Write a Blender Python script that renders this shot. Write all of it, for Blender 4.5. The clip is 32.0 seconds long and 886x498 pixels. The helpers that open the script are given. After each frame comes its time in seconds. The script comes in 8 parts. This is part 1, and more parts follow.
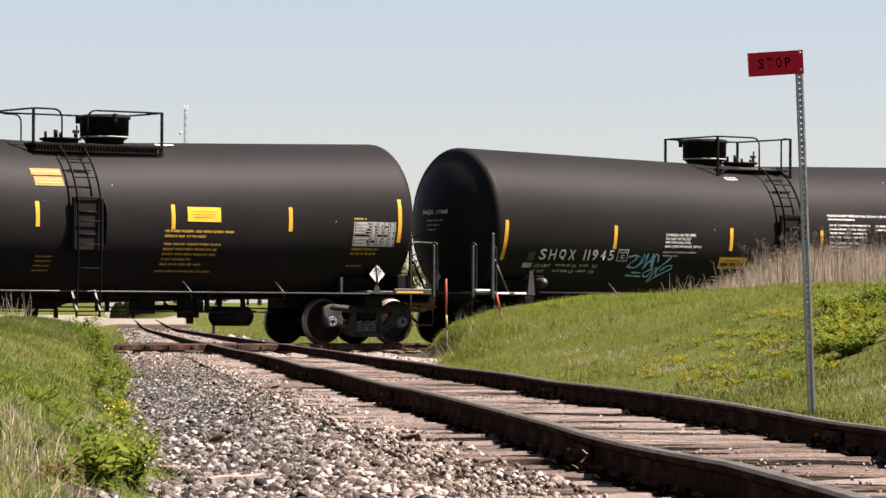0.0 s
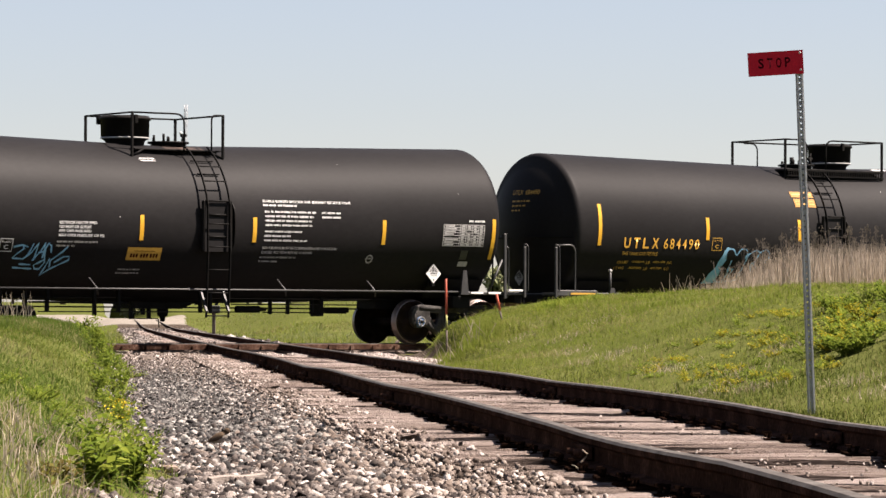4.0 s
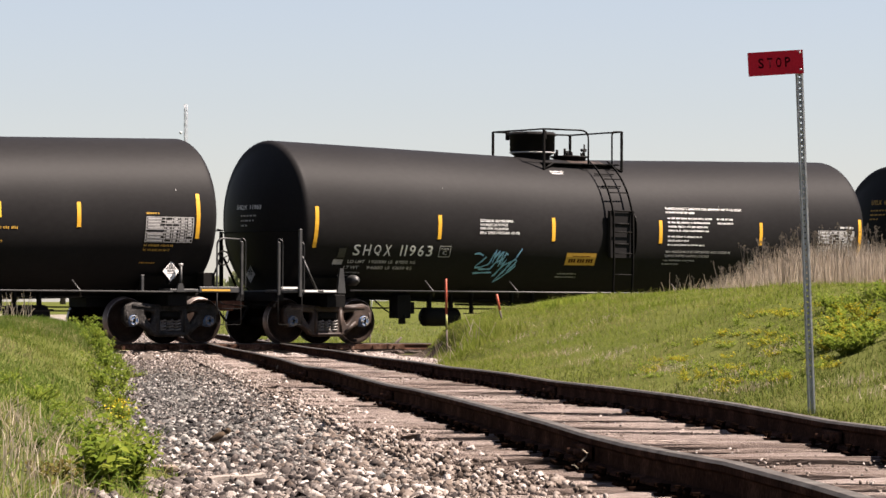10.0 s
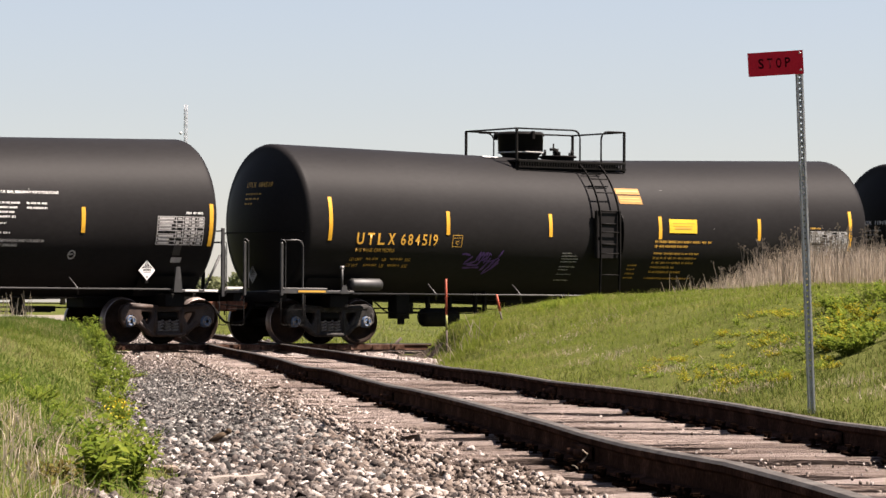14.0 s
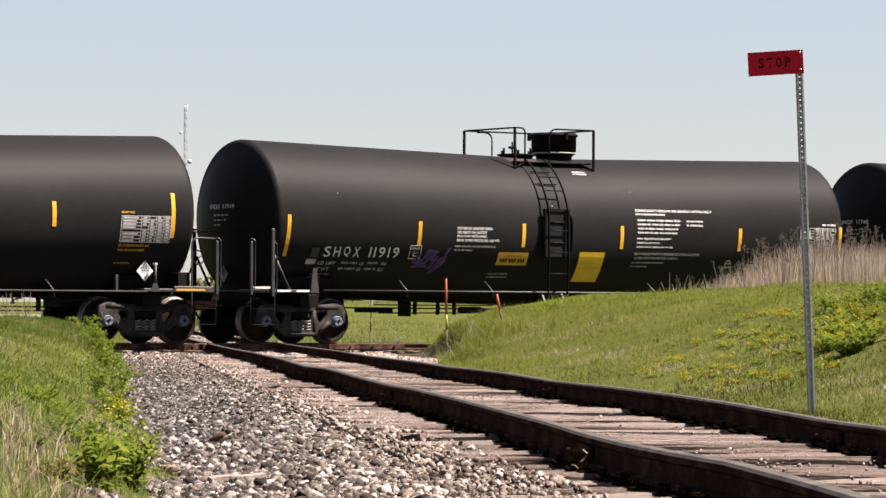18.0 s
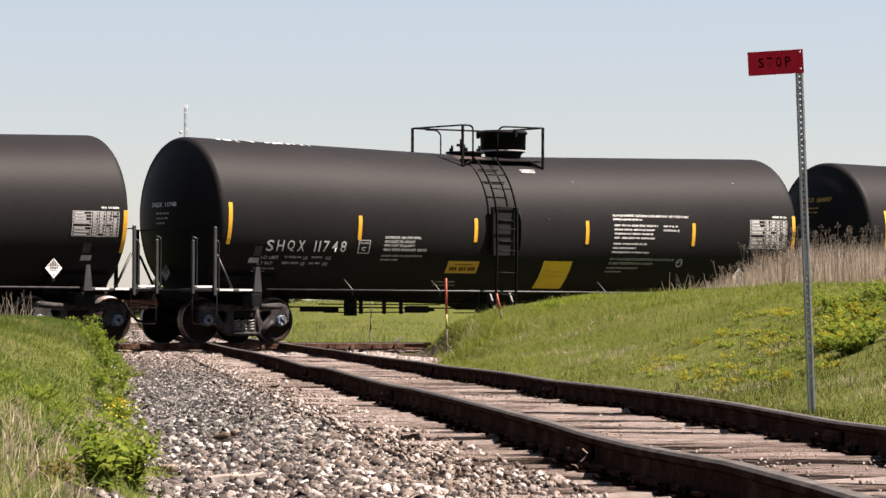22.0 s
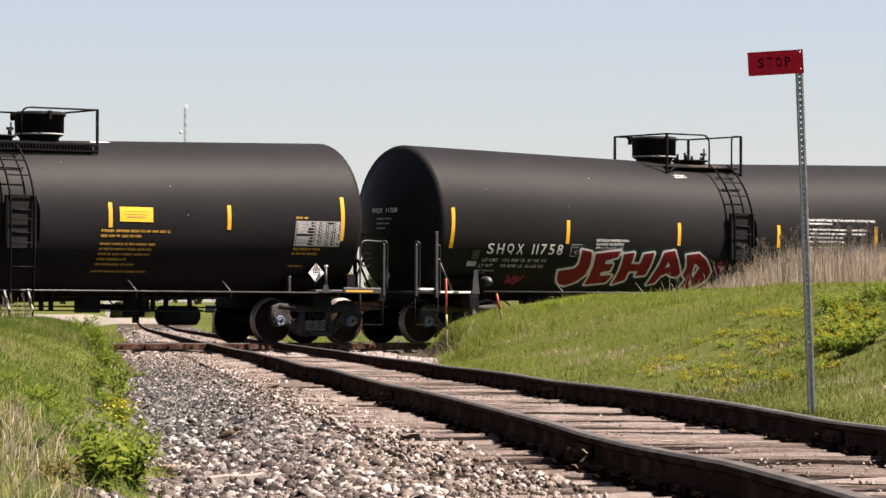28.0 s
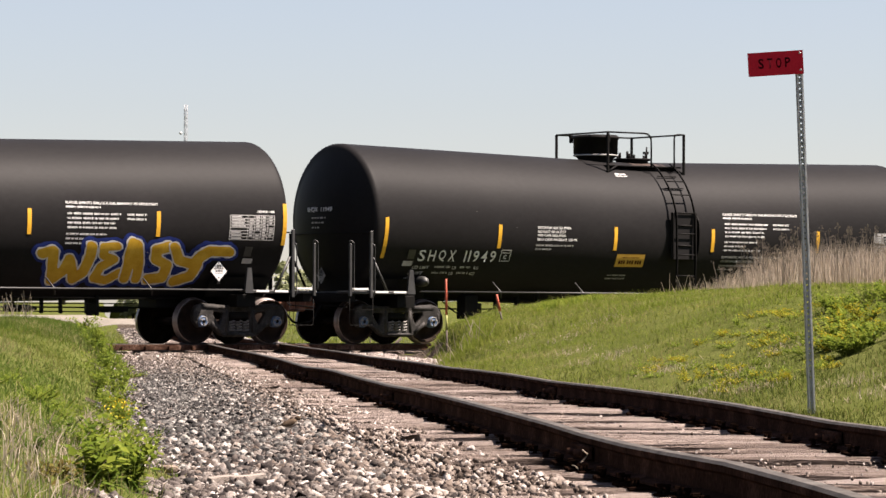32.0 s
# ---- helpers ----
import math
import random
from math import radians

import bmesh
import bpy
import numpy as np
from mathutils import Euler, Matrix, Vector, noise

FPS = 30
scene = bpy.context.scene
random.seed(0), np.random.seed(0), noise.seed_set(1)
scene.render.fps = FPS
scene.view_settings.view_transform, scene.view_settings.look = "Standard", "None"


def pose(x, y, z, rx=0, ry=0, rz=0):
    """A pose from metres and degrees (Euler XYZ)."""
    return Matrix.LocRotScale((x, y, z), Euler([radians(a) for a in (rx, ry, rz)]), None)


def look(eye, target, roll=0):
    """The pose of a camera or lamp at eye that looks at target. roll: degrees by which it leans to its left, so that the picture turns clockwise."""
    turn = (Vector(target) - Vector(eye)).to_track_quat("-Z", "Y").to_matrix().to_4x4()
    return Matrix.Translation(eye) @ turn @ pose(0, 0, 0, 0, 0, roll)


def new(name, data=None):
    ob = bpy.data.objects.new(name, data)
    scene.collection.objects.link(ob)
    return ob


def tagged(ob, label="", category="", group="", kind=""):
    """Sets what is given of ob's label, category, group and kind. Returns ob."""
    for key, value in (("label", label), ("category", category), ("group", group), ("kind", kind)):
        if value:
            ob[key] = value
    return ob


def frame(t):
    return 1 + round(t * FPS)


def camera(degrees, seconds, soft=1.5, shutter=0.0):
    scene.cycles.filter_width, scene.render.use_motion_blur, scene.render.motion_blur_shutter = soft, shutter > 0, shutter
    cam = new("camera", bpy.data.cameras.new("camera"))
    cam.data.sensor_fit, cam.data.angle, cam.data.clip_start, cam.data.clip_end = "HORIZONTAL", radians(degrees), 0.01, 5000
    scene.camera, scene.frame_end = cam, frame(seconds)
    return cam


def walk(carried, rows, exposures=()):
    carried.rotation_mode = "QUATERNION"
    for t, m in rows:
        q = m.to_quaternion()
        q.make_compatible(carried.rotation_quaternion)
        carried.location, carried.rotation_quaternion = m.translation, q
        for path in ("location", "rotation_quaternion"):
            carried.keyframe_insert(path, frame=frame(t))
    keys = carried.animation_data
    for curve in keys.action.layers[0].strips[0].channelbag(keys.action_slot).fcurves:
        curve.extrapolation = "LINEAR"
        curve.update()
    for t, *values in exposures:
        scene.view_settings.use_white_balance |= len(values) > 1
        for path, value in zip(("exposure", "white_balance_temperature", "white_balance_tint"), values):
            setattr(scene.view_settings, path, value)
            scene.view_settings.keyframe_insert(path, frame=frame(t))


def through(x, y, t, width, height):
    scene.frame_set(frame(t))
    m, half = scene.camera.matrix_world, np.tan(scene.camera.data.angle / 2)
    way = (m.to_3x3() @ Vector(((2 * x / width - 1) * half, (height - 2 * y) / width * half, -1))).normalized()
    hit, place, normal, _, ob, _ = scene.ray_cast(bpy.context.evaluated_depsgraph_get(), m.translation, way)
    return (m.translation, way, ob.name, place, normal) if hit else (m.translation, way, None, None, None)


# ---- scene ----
# The camera stands low beside a straight track; a train passes on a second track that crosses it.
LENS = 13.755
EYE = (0.0, 0.0, 0.488)
TILT = 1.106          # degrees above the level
LEAN = 0.2097         # degrees of roll, picture clockwise
cam = camera(LENS, 32.0, soft=1.5)


def gaze(sway):
    """The camera's pose with its tilt changed by some hundredths of a degree."""
    a = radians(TILT + sway)
    return look(EYE, (0, 100 * math.cos(a), EYE[2] + 100 * math.sin(a)), roll=LEAN)


walk(cam, [(t, gaze(k * 0.0088)) for t, k in (
    (0, 0.7), (0.7, -0.5), (1.8, 0.8), (3.5, 0.8), (5.5, -0.8), (7, -2.2), (9.3, -2.2), (10, 0.2), (11.5, -0.6),
    (13, 0.9), (17, 0.9), (19, -0.7), (22, -0.7), (23.2, 0.9), (24, 2.3), (25.5, 2.2), (28, -0.3), (30, -0.7), (32, 0.9))],
     exposures=[(0, 1.93, 6620, 20.5), (32, 1.93, 6620, 20.5)])

# ---- light ----
SUN_UP, SUN_SIDE = 57.0, -4.0      # elevation, and degrees from +x towards +y
world = bpy.data.worlds.new("world")
scene.world = world
world.use_nodes = True
wn = world.node_tree
wn.nodes.clear()
sky = wn.nodes.new("ShaderNodeTexSky")
sky.sky_type = "NISHITA"
sky.sun_disc = False
sky.sun_elevation = radians(SUN_UP)
sky.sun_rotation = radians(90 - SUN_SIDE)
sky.air_density, sky.dust_density, sky.ozone_density = 1.0, 0.35, 3.0
haze = wn.nodes.new("ShaderNodeHueSaturation")
haze.inputs["Saturation"].default_value = 0.72
back = wn.nodes.new("ShaderNodeBackground")
back.inputs["Strength"].default_value = 0.0329
wout = wn.nodes.new("ShaderNodeOutputWorld")
wn.links.new(sky.outputs[0], haze.inputs["Color"])
wn.links.new(haze.outputs[0], back.inputs[0])
wn.links.new(back.outputs[0], wout.inputs[0])
sun = new("sun", bpy.data.lights.new("sun", "SUN"))
sun.data.energy = 5.0
sun.data.angle = radians(0.6)
sun.data.color = (1.0, 0.93, 0.8)
_su, _sa = radians(SUN_UP), radians(SUN_SIDE)
sun.matrix_world = look((40 * math.cos(_su) * math.cos(_sa), 40 * math.cos(_su) * math.sin(_sa) + 40, 40 * math.sin(_su)), (0, 40, 0))


# ---- materials ----
def material(name, stops, rough=0.7, metal=0.0, scale=8.0, fine=60.0, bump=0.1, island=False, rand=False, spec=0.5,
             dust=None, stretch=(1, 1, 1), depth=0.01, coords="Object", own=0.68):
    """A procedural surface: two scales of noise run through colour stops, with fine relief."""
    m = bpy.data.materials.new(name)
    m.use_nodes = True
    nt = m.node_tree
    b = nt.nodes["Principled BSDF"]
    b.inputs["Roughness"].default_value = rough
    b.inputs["Metallic"].default_value = metal
    b.inputs["Specular IOR Level"].default_value = spec
    tc = nt.nodes.new("ShaderNodeTexCoord")
    mp = nt.nodes.new("ShaderNodeMapping")
    mp.inputs["Scale"].default_value = stretch
    nt.links.new(tc.outputs[coords], mp.inputs[0])
    n1, n2 = nt.nodes.new("ShaderNodeTexNoise"), nt.nodes.new("ShaderNodeTexNoise")
    n1.inputs["Scale"].default_value, n1.inputs["Detail"].default_value = scale, 5
    n2.inputs["Scale"].default_value, n2.inputs["Detail"].default_value = fine, 4
    for n in (n1, n2):
        nt.links.new(mp.outputs[0], n.inputs["Vector"])
    mix = nt.nodes.new("ShaderNodeMath")
    mix.operation = "MULTIPLY_ADD"
    mix.inputs[1].default_value = 0.45
    nt.links.new(n2.outputs["Fac"], mix.inputs[0])
    half = nt.nodes.new("ShaderNodeMath")
    half.operation = "MULTIPLY"
    half.inputs[1].default_value = 0.55
    nt.links.new(n1.outputs["Fac"], half.inputs[0])
    nt.links.new(half.outputs[0], mix.inputs[2])
    fac = mix.outputs[0]
    if island or rand:
        src = nt.nodes.new("ShaderNodeNewGeometry" if island else "ShaderNodeObjectInfo").outputs["Random Per Island" if island else "Random"]
        mm = nt.nodes.new("ShaderNodeMapRange")
        nt.links.new(fac, mm.inputs[0])
        mm.inputs[1].default_value, mm.inputs[2].default_value = 0.3, 0.7
        bl = nt.nodes.new("ShaderNodeMix")
        bl.inputs[0].default_value = own
        nt.links.new(mm.outputs[0], bl.inputs[2])
        nt.links.new(src, bl.inputs[3])
        fac, lo, hi = bl.outputs[0], 0.08, 0.92
    else:
        lo, hi = 0.33, 0.67
    ramp = nt.nodes.new("ShaderNodeValToRGB")
    els = ramp.color_ramp.elements
    while len(els) < len(stops):
        els.new(0.5)
    for i, c in enumerate(stops):
        els[i].position = lo + (hi - lo) * i / max(1, len(stops) - 1)
        els[i].color = (*c, 1)
    nt.links.new(fac, ramp.inputs[0])
    nt.links.new(ramp.outputs[0], b.inputs["Base Color"])
    if bump:
        bp = nt.nodes.new("ShaderNodeBump")
        bp.inputs["Strength"].default_value = bump
        bp.inputs["Distance"].default_value = depth
        nt.links.new(n2.outputs["Fac"], bp.inputs["Height"])
        nt.links.new(bp.outputs[0], b.inputs["Normal"])
    return m


def leafy(name, stops, through=0.35, rough=0.6, own=0.45):
    """Leaves and blades: each island its own green, some light passing through."""
    m = material(name, stops, rough=rough, scale=0.4, fine=5, bump=0.0, island=True, spec=0.06, own=own)
    nt = m.node_tree
    b = nt.nodes["Principled BSDF"]
    tr = nt.nodes.new("ShaderNodeBsdfTranslucent")
    mixs = nt.nodes.new("ShaderNodeMixShader")
    mixs.inputs[0].default_value = through
    ramp = [n for n in nt.nodes if n.type == "VALTORGB"][0]
    nt.links.new(ramp.outputs[0], tr.inputs[0])
    nt.links.new(b.outputs[0], mixs.inputs[1])
    nt.links.new(tr.outputs[0], mixs.inputs[2])
    nt.links.new(mixs.outputs[0], nt.nodes["Material Output"].inputs[0])
    return m


M = {}
M["tank"] = material("tank_paint", [(0.0086, 0.0079, 0.008), (0.0104, 0.0097, 0.0098), (0.013, 0.0122, 0.0122)], rough=0.56, scale=0.7, fine=14, bump=0.03, stretch=(0.6, 1, 1), spec=0.062)
M["frame"] = material("underframe_paint", [(0.0045, 0.0045, 0.0045), (0.007, 0.0066, 0.0062), (0.012, 0.0105, 0.0095)], rough=0.6, scale=3, fine=40, bump=0.1, spec=0.05)
M["cast"] = material("cast_steel", [(0.007, 0.0062, 0.0056), (0.022, 0.02, 0.0185), (0.06, 0.054, 0.05)], rough=0.72, scale=6, fine=45, bump=0.5, spec=0.15)
M["castrust"] = material("cast_steel_rusty", [(0.01296, 0.00792, 0.00612), (0.0288, 0.01764, 0.01332), (0.0612, 0.04032, 0.03096)], rough=0.6, scale=4, fine=50, bump=0.2, spec=0.3)
M["wheel"] = material("wheel_steel", [(0.00792, 0.00522, 0.00396), (0.0162, 0.01044, 0.00792), (0.0306, 0.02016, 0.01584)], rough=0.75, scale=5, fine=40, bump=0.15, spec=0.05)
M["tread"] = material("wheel_tread", [(0.18, 0.144, 0.1296), (0.288, 0.2448, 0.2304)], rough=0.35, metal=0.8, scale=8, fine=60, bump=0.05)
M["cap"] = material("bearing_cap_blue", [(0.02, 0.035, 0.07), (0.035, 0.07, 0.14), (0.09, 0.135, 0.2)], rough=0.6, scale=20, fine=70, bump=0.15)
M["spring"] = material("spring_steel", [(0.0691, 0.0634, 0.0576), (0.1498, 0.1382, 0.1267), (0.2304, 0.2131, 0.1958)], rough=0.5, scale=10, fine=60, bump=0.1)
M["grey"] = material("weathered_grey_steel", [(0.0074, 0.0073, 0.0071), (0.0155, 0.0152, 0.0149), (0.0341, 0.0335, 0.0322)], rough=0.55, scale=5, fine=50, bump=0.1)
M["rusty"] = material("coupler_rust", [(0.0576, 0.0216, 0.013), (0.144, 0.054, 0.0288), (0.2304, 0.1008, 0.0576)], rough=0.85, scale=7, fine=60, bump=0.3)
M["yellow"] = material("reflective_yellow", [(0.432, 0.216, 0.0086), (0.504, 0.2664, 0.013), (0.576, 0.3168, 0.0216)], rough=0.45, scale=5, fine=60, bump=0.02)
M["amber"] = material("stencil_amber", [(0.5184, 0.2592, 0.0216), (0.612, 0.324, 0.036)], rough=0.6, scale=6, fine=60, bump=0.0)
M["placard"] = material("placard_yellow", [(0.4752, 0.3024, 0.018), (0.5616, 0.3744, 0.0288)], rough=0.5, scale=3, fine=40, bump=0.0, spec=0.2)
M["manila"] = material("pale_orange_sticker", [(0.252, 0.1296, 0.036), (0.3096, 0.1656, 0.0504)], rough=0.6, scale=4, fine=50, bump=0.0, spec=0.1)
M["ochre"] = material("dull_ochre_sticker", [(0.36, 0.1944, 0.018), (0.4608, 0.2592, 0.0288)], rough=0.6, scale=6, fine=60, bump=0.0)
M["white"] = material("stencil_white", [(0.504, 0.4968, 0.4824), (0.612, 0.6048, 0.5904)], rough=0.6, scale=6, fine=80, bump=0.0)
M["faint"] = material("faded_stencil", [(0.2081, 0.202, 0.1958), (0.3917, 0.3794, 0.3672)], rough=0.65, scale=6, fine=80, bump=0.0)
M["dark"] = material("dark_lettering", [(0.02, 0.002, 0.004), (0.035, 0.004, 0.007)], rough=0.9, bump=0.0, spec=0.0)
M["rail"] = material("rail_side_rust", [(0.01601, 0.00912, 0.00684), (0.03694, 0.02006, 0.01459), (0.08865, 0.04674, 0.03306)], rough=0.9, scale=3, fine=50, bump=0.25, spec=0.0)
M["crossrust"] = material("crossing_rust", [(0.009, 0.005375, 0.00425), (0.03062, 0.016, 0.011), (0.07025, 0.03963, 0.02788), (0.144, 0.099, 0.07737)], rough=0.85, scale=2.5, fine=30, bump=0.3, spec=0.0)
M["railtop"] = material("rail_head_worn", [(0.03036, 0.02574, 0.02244), (0.06072, 0.05346, 0.04752), (0.1056, 0.09636, 0.08712)], rough=0.75, metal=0.0, scale=6, fine=90, bump=0.08, spec=0.1)
M["tie"] = material("weathered_sleeper", [(0.0104, 0.007622, 0.006427), (0.1281, 0.09785, 0.08291), (0.2515, 0.2012, 0.1758), (0.337, 0.2782, 0.2487), (0.4746, 0.4082, 0.3751)], rough=0.95, scale=2.6, fine=26, bump=1.0, rand=True, stretch=(0.25, 7, 7), depth=0.05, spec=0.0, own=0.36)
M["stone"] = material("ballast_stone", [(0.007252, 0.006701, 0.006909), (0.03507, 0.02974, 0.02802), (0.07601, 0.06408, 0.05819), (0.1289, 0.1104, 0.09877), (0.3672, 0.3351, 0.3163)], rough=0.95, scale=14, fine=120, bump=0.3, island=True, spec=0.0)
M["palestone"] = material("pale_pink_gravel", [(0.08424, 0.06734, 0.05993), (0.1966, 0.1656, 0.1498), (0.2902, 0.2499, 0.2275), (0.4212, 0.3838, 0.3604)], rough=0.95, scale=14, fine=120, bump=0.3, island=True, spec=0.0)
M["darkstone"] = material("ballast_stone_dark", [(0.00792, 0.007568, 0.007744), (0.02288, 0.02156, 0.02138), (0.04928, 0.04664, 0.04488), (0.1038, 0.09856, 0.0924), (0.2992, 0.2816, 0.2596)], rough=0.95, scale=14, fine=120, bump=0.3, island=True, spec=0.02)
M["tanstone"] = material("ballast_stone_tan", [(0.01613, 0.0131, 0.01149), (0.07907, 0.06205, 0.05225), (0.1371, 0.1113, 0.09495), (0.2016, 0.1701, 0.1498), (0.4592, 0.4144, 0.3871)], rough=0.95, scale=14, fine=120, bump=0.3, island=True, spec=0.0)
M["gravel"] = material("gravel_fines", [(0.01728, 0.01328, 0.0104), (0.04896, 0.03856, 0.03056), (0.1094, 0.0904, 0.07376)], rough=0.95, scale=5, fine=90, bump=0.9, depth=0.03, spec=0.0)
M["soil"] = material("turf_soil", [(0.03974, 0.0475, 0.0115), (0.0563, 0.0648, 0.0173), (0.0828, 0.0864, 0.0302)], rough=0.95, scale=0.8, fine=14, bump=0.6, depth=0.05, spec=0.0)
M["grass"] = leafy("grass_green", [(0.0678, 0.1011, 0.0105), (0.0925, 0.1247, 0.0144), (0.1184, 0.1444, 0.0224), (0.1542, 0.1595, 0.0368), (0.1975, 0.1785, 0.0722)], through=0.55, own=0.25)
M["meadow"] = leafy("grass_meadow", [(0.0512, 0.0763, 0.0079), (0.0698, 0.0941, 0.0109), (0.0894, 0.109, 0.0169), (0.1164, 0.1204, 0.0278), (0.149, 0.1347, 0.0545)], through=0.55, own=0.25)
M["field"] = leafy("grass_field", [(0.09396, 0.1094, 0.0418), (0.1199, 0.1368, 0.0547), (0.1523, 0.167, 0.0756), (0.2074, 0.2124, 0.1152)], through=0.5, own=0.3)
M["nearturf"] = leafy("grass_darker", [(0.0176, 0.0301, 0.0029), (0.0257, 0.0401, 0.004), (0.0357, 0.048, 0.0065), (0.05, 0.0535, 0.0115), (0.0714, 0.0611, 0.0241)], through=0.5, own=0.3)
M["lush"] = leafy("grass_lush", [(0.0354, 0.0685, 0.0065), (0.0496, 0.087, 0.0095), (0.0661, 0.1026, 0.0155), (0.0944, 0.1193, 0.0287), (0.1323, 0.1431, 0.0537)], through=0.55, own=0.35)
M["straw"] = leafy("dry_grass", [(0.1836, 0.1438, 0.101), (0.2754, 0.2234, 0.1683), (0.3488, 0.2907, 0.2264), (0.4284, 0.3733, 0.2999)], through=0.4)
M["seed"] = leafy("seed_heads", [(0.072, 0.0612, 0.0504), (0.144, 0.1188, 0.0936), (0.216, 0.18, 0.144)], through=0.1)
M["leaf"] = leafy("weed_leaves", [(0.0673, 0.1076, 0.0112), (0.1076, 0.1498, 0.0187), (0.1638, 0.1984, 0.0281), (0.2527, 0.2574, 0.0468)], through=0.5)
M["bright"] = leafy("spurge_leaves", [(0.0864, 0.1296, 0.0103), (0.1642, 0.1771, 0.0156), (0.2678, 0.216, 0.0173), (0.3629, 0.2333, 0.0216)], through=0.4)
M["flower"] = leafy("yellow_flowers", [(0.396, 0.288, 0.0144), (0.504, 0.396, 0.0288)], through=0.2)
M["treeleaf"] = leafy("tree_leaves", [(0.144, 0.1656, 0.0864), (0.2016, 0.216, 0.1152), (0.2592, 0.2592, 0.1584)], through=0.3)
M["bark"] = material("bark", [(0.0432, 0.0324, 0.0252), (0.0936, 0.072, 0.0576)], rough=0.9, scale=6, fine=40, bump=0.4)
M["red"] = material("sign_red", [(0.36, 0.0086, 0.0202), (0.432, 0.0122, 0.0259), (0.4896, 0.018, 0.0324)], rough=0.7, scale=5, fine=60, bump=0.02, spec=0.1)
M["galv"] = material("galvanised_steel", [(0.216, 0.2196, 0.2232), (0.3096, 0.3132, 0.3168), (0.4032, 0.4104, 0.414)], rough=0.5, metal=0.25, scale=14, fine=90, bump=0.05)
M["orange"] = material("stake_orange", [(0.36, 0.0648, 0.0324), (0.468, 0.1008, 0.0504)], rough=0.6, scale=8, fine=60, bump=0.05)
M["stakewhite"] = material("stake_white", [(0.396, 0.396, 0.36), (0.5184, 0.5184, 0.4896)], rough=0.6, scale=8, fine=60, bump=0.05)
M["stakegreen"] = material("stake_yellowgreen", [(0.216, 0.216, 0.0504), (0.288, 0.288, 0.0864)], rough=0.6, scale=8, fine=60, bump=0.05)
M["wood"] = material("bleached_wood", [(0.1008, 0.0792, 0.0648), (0.1944, 0.162, 0.1368), (0.2736, 0.2376, 0.2088)], rough=0.9, scale=5, fine=50, bump=0.5, stretch=(1, 8, 8))
M["bin"] = material("bin_sheet_metal", [(0.3024, 0.3024, 0.3024), (0.3744, 0.3744, 0.3672), (0.432, 0.432, 0.4248)], rough=0.6, scale=0.2, fine=3, bump=0.05)
M["lattice"] = material("mast_paint", [(0.2592, 0.2592, 0.2736), (0.3312, 0.3312, 0.3456)], rough=0.6, scale=1, fine=10, bump=0.0)
M["roadbed"] = material("pale_gravel_road", [(0.1102, 0.09792, 0.0833), (0.1591, 0.1431, 0.1224), (0.2203, 0.1996, 0.1714)], rough=0.95, scale=0.8, fine=12, bump=0.5, depth=0.03, spec=0.0)


# ---- mesh helpers ----
def part(name, bm, mat, parent=None, label="", at=None, smooth=False):
    """Link a bmesh as one object, under a thing or a part."""
    me = bpy.data.meshes.new(name)
    bm.to_mesh(me)
    bm.free()
    for m_ in (mat if isinstance(mat, (list, tuple)) else [mat]):
        me.materials.append(M[m_])
    if smooth:
        me.shade_smooth()
    ob = new(name, me)
    if parent is not None:
        ob.parent = parent
    if at is not None:
        ob.matrix_basis = at
    if label:
        ob["label"] = label
    return ob


def again(name, ob, parent, at, label=""):
    """Another object on the same mesh."""
    o = new(name, ob.data)
    o.parent = parent
    o.matrix_basis = at
    if label:
        o["label"] = label
    return o


def empty(name, at=None):
    o = new(name)
    if at is not None:
        o.matrix_basis = at
    return o


def box(bm, x0, x1, y0, y1, z0, z1, bev=0.0, mat=0):
    vs = [bm.verts.new((x, y, z)) for z in (z0, z1) for y in (y0, y1) for x in (x0, x1)]
    fs = [bm.faces.new([vs[i] for i in q]) for q in ((0, 2, 3, 1), (4, 5, 7, 6), (0, 1, 5, 4), (2, 6, 7, 3), (0, 4, 6, 2), (1, 3, 7, 5))]
    for f in fs:
        f.material_index = mat
    if bev:
        es = list({e for f in fs for e in f.edges})
        r = bmesh.ops.bevel(bm, geom=es, offset=bev, segments=1, affect="EDGES", profile=0.5)
        for f in r["faces"]:
            f.material_index = mat
    return vs


def tube(bm, pts, r, sides=6, mat=0, cap=True):
    """A round bar along points; r may be one radius or one for each point."""
    pts = [Vector(p) for p in pts]
    rs = r if isinstance(r, (list, tuple)) else [r] * len(pts)
    rings = []
    for i, p in enumerate(pts):
        d = (pts[min(i + 1, len(pts) - 1)] - pts[max(i - 1, 0)]).normalized()
        s = d.cross(Vector((0, 0, 1)))
        s = s.normalized() if s.length > 0.05 else d.cross(Vector((0, 1, 0))).normalized()
        t = d.cross(s)
        rings.append([bm.verts.new(p + (s * math.cos(k * 2 * math.pi / sides) + t * math.sin(k * 2 * math.pi / sides)) * rs[i]) for k in range(sides)])
    for a, b in zip(rings, rings[1:]):
        for k in range(sides):
            f = bm.faces.new((a[k], a[(k + 1) % sides], b[(k + 1) % sides], b[k]))
            f.material_index = mat
            f.smooth = True
    if cap:
        for rg, flip in ((rings[0], True), (rings[-1], False)):
            f = bm.faces.new(rg[::-1] if flip else rg)
            f.material_index = mat
    return rings


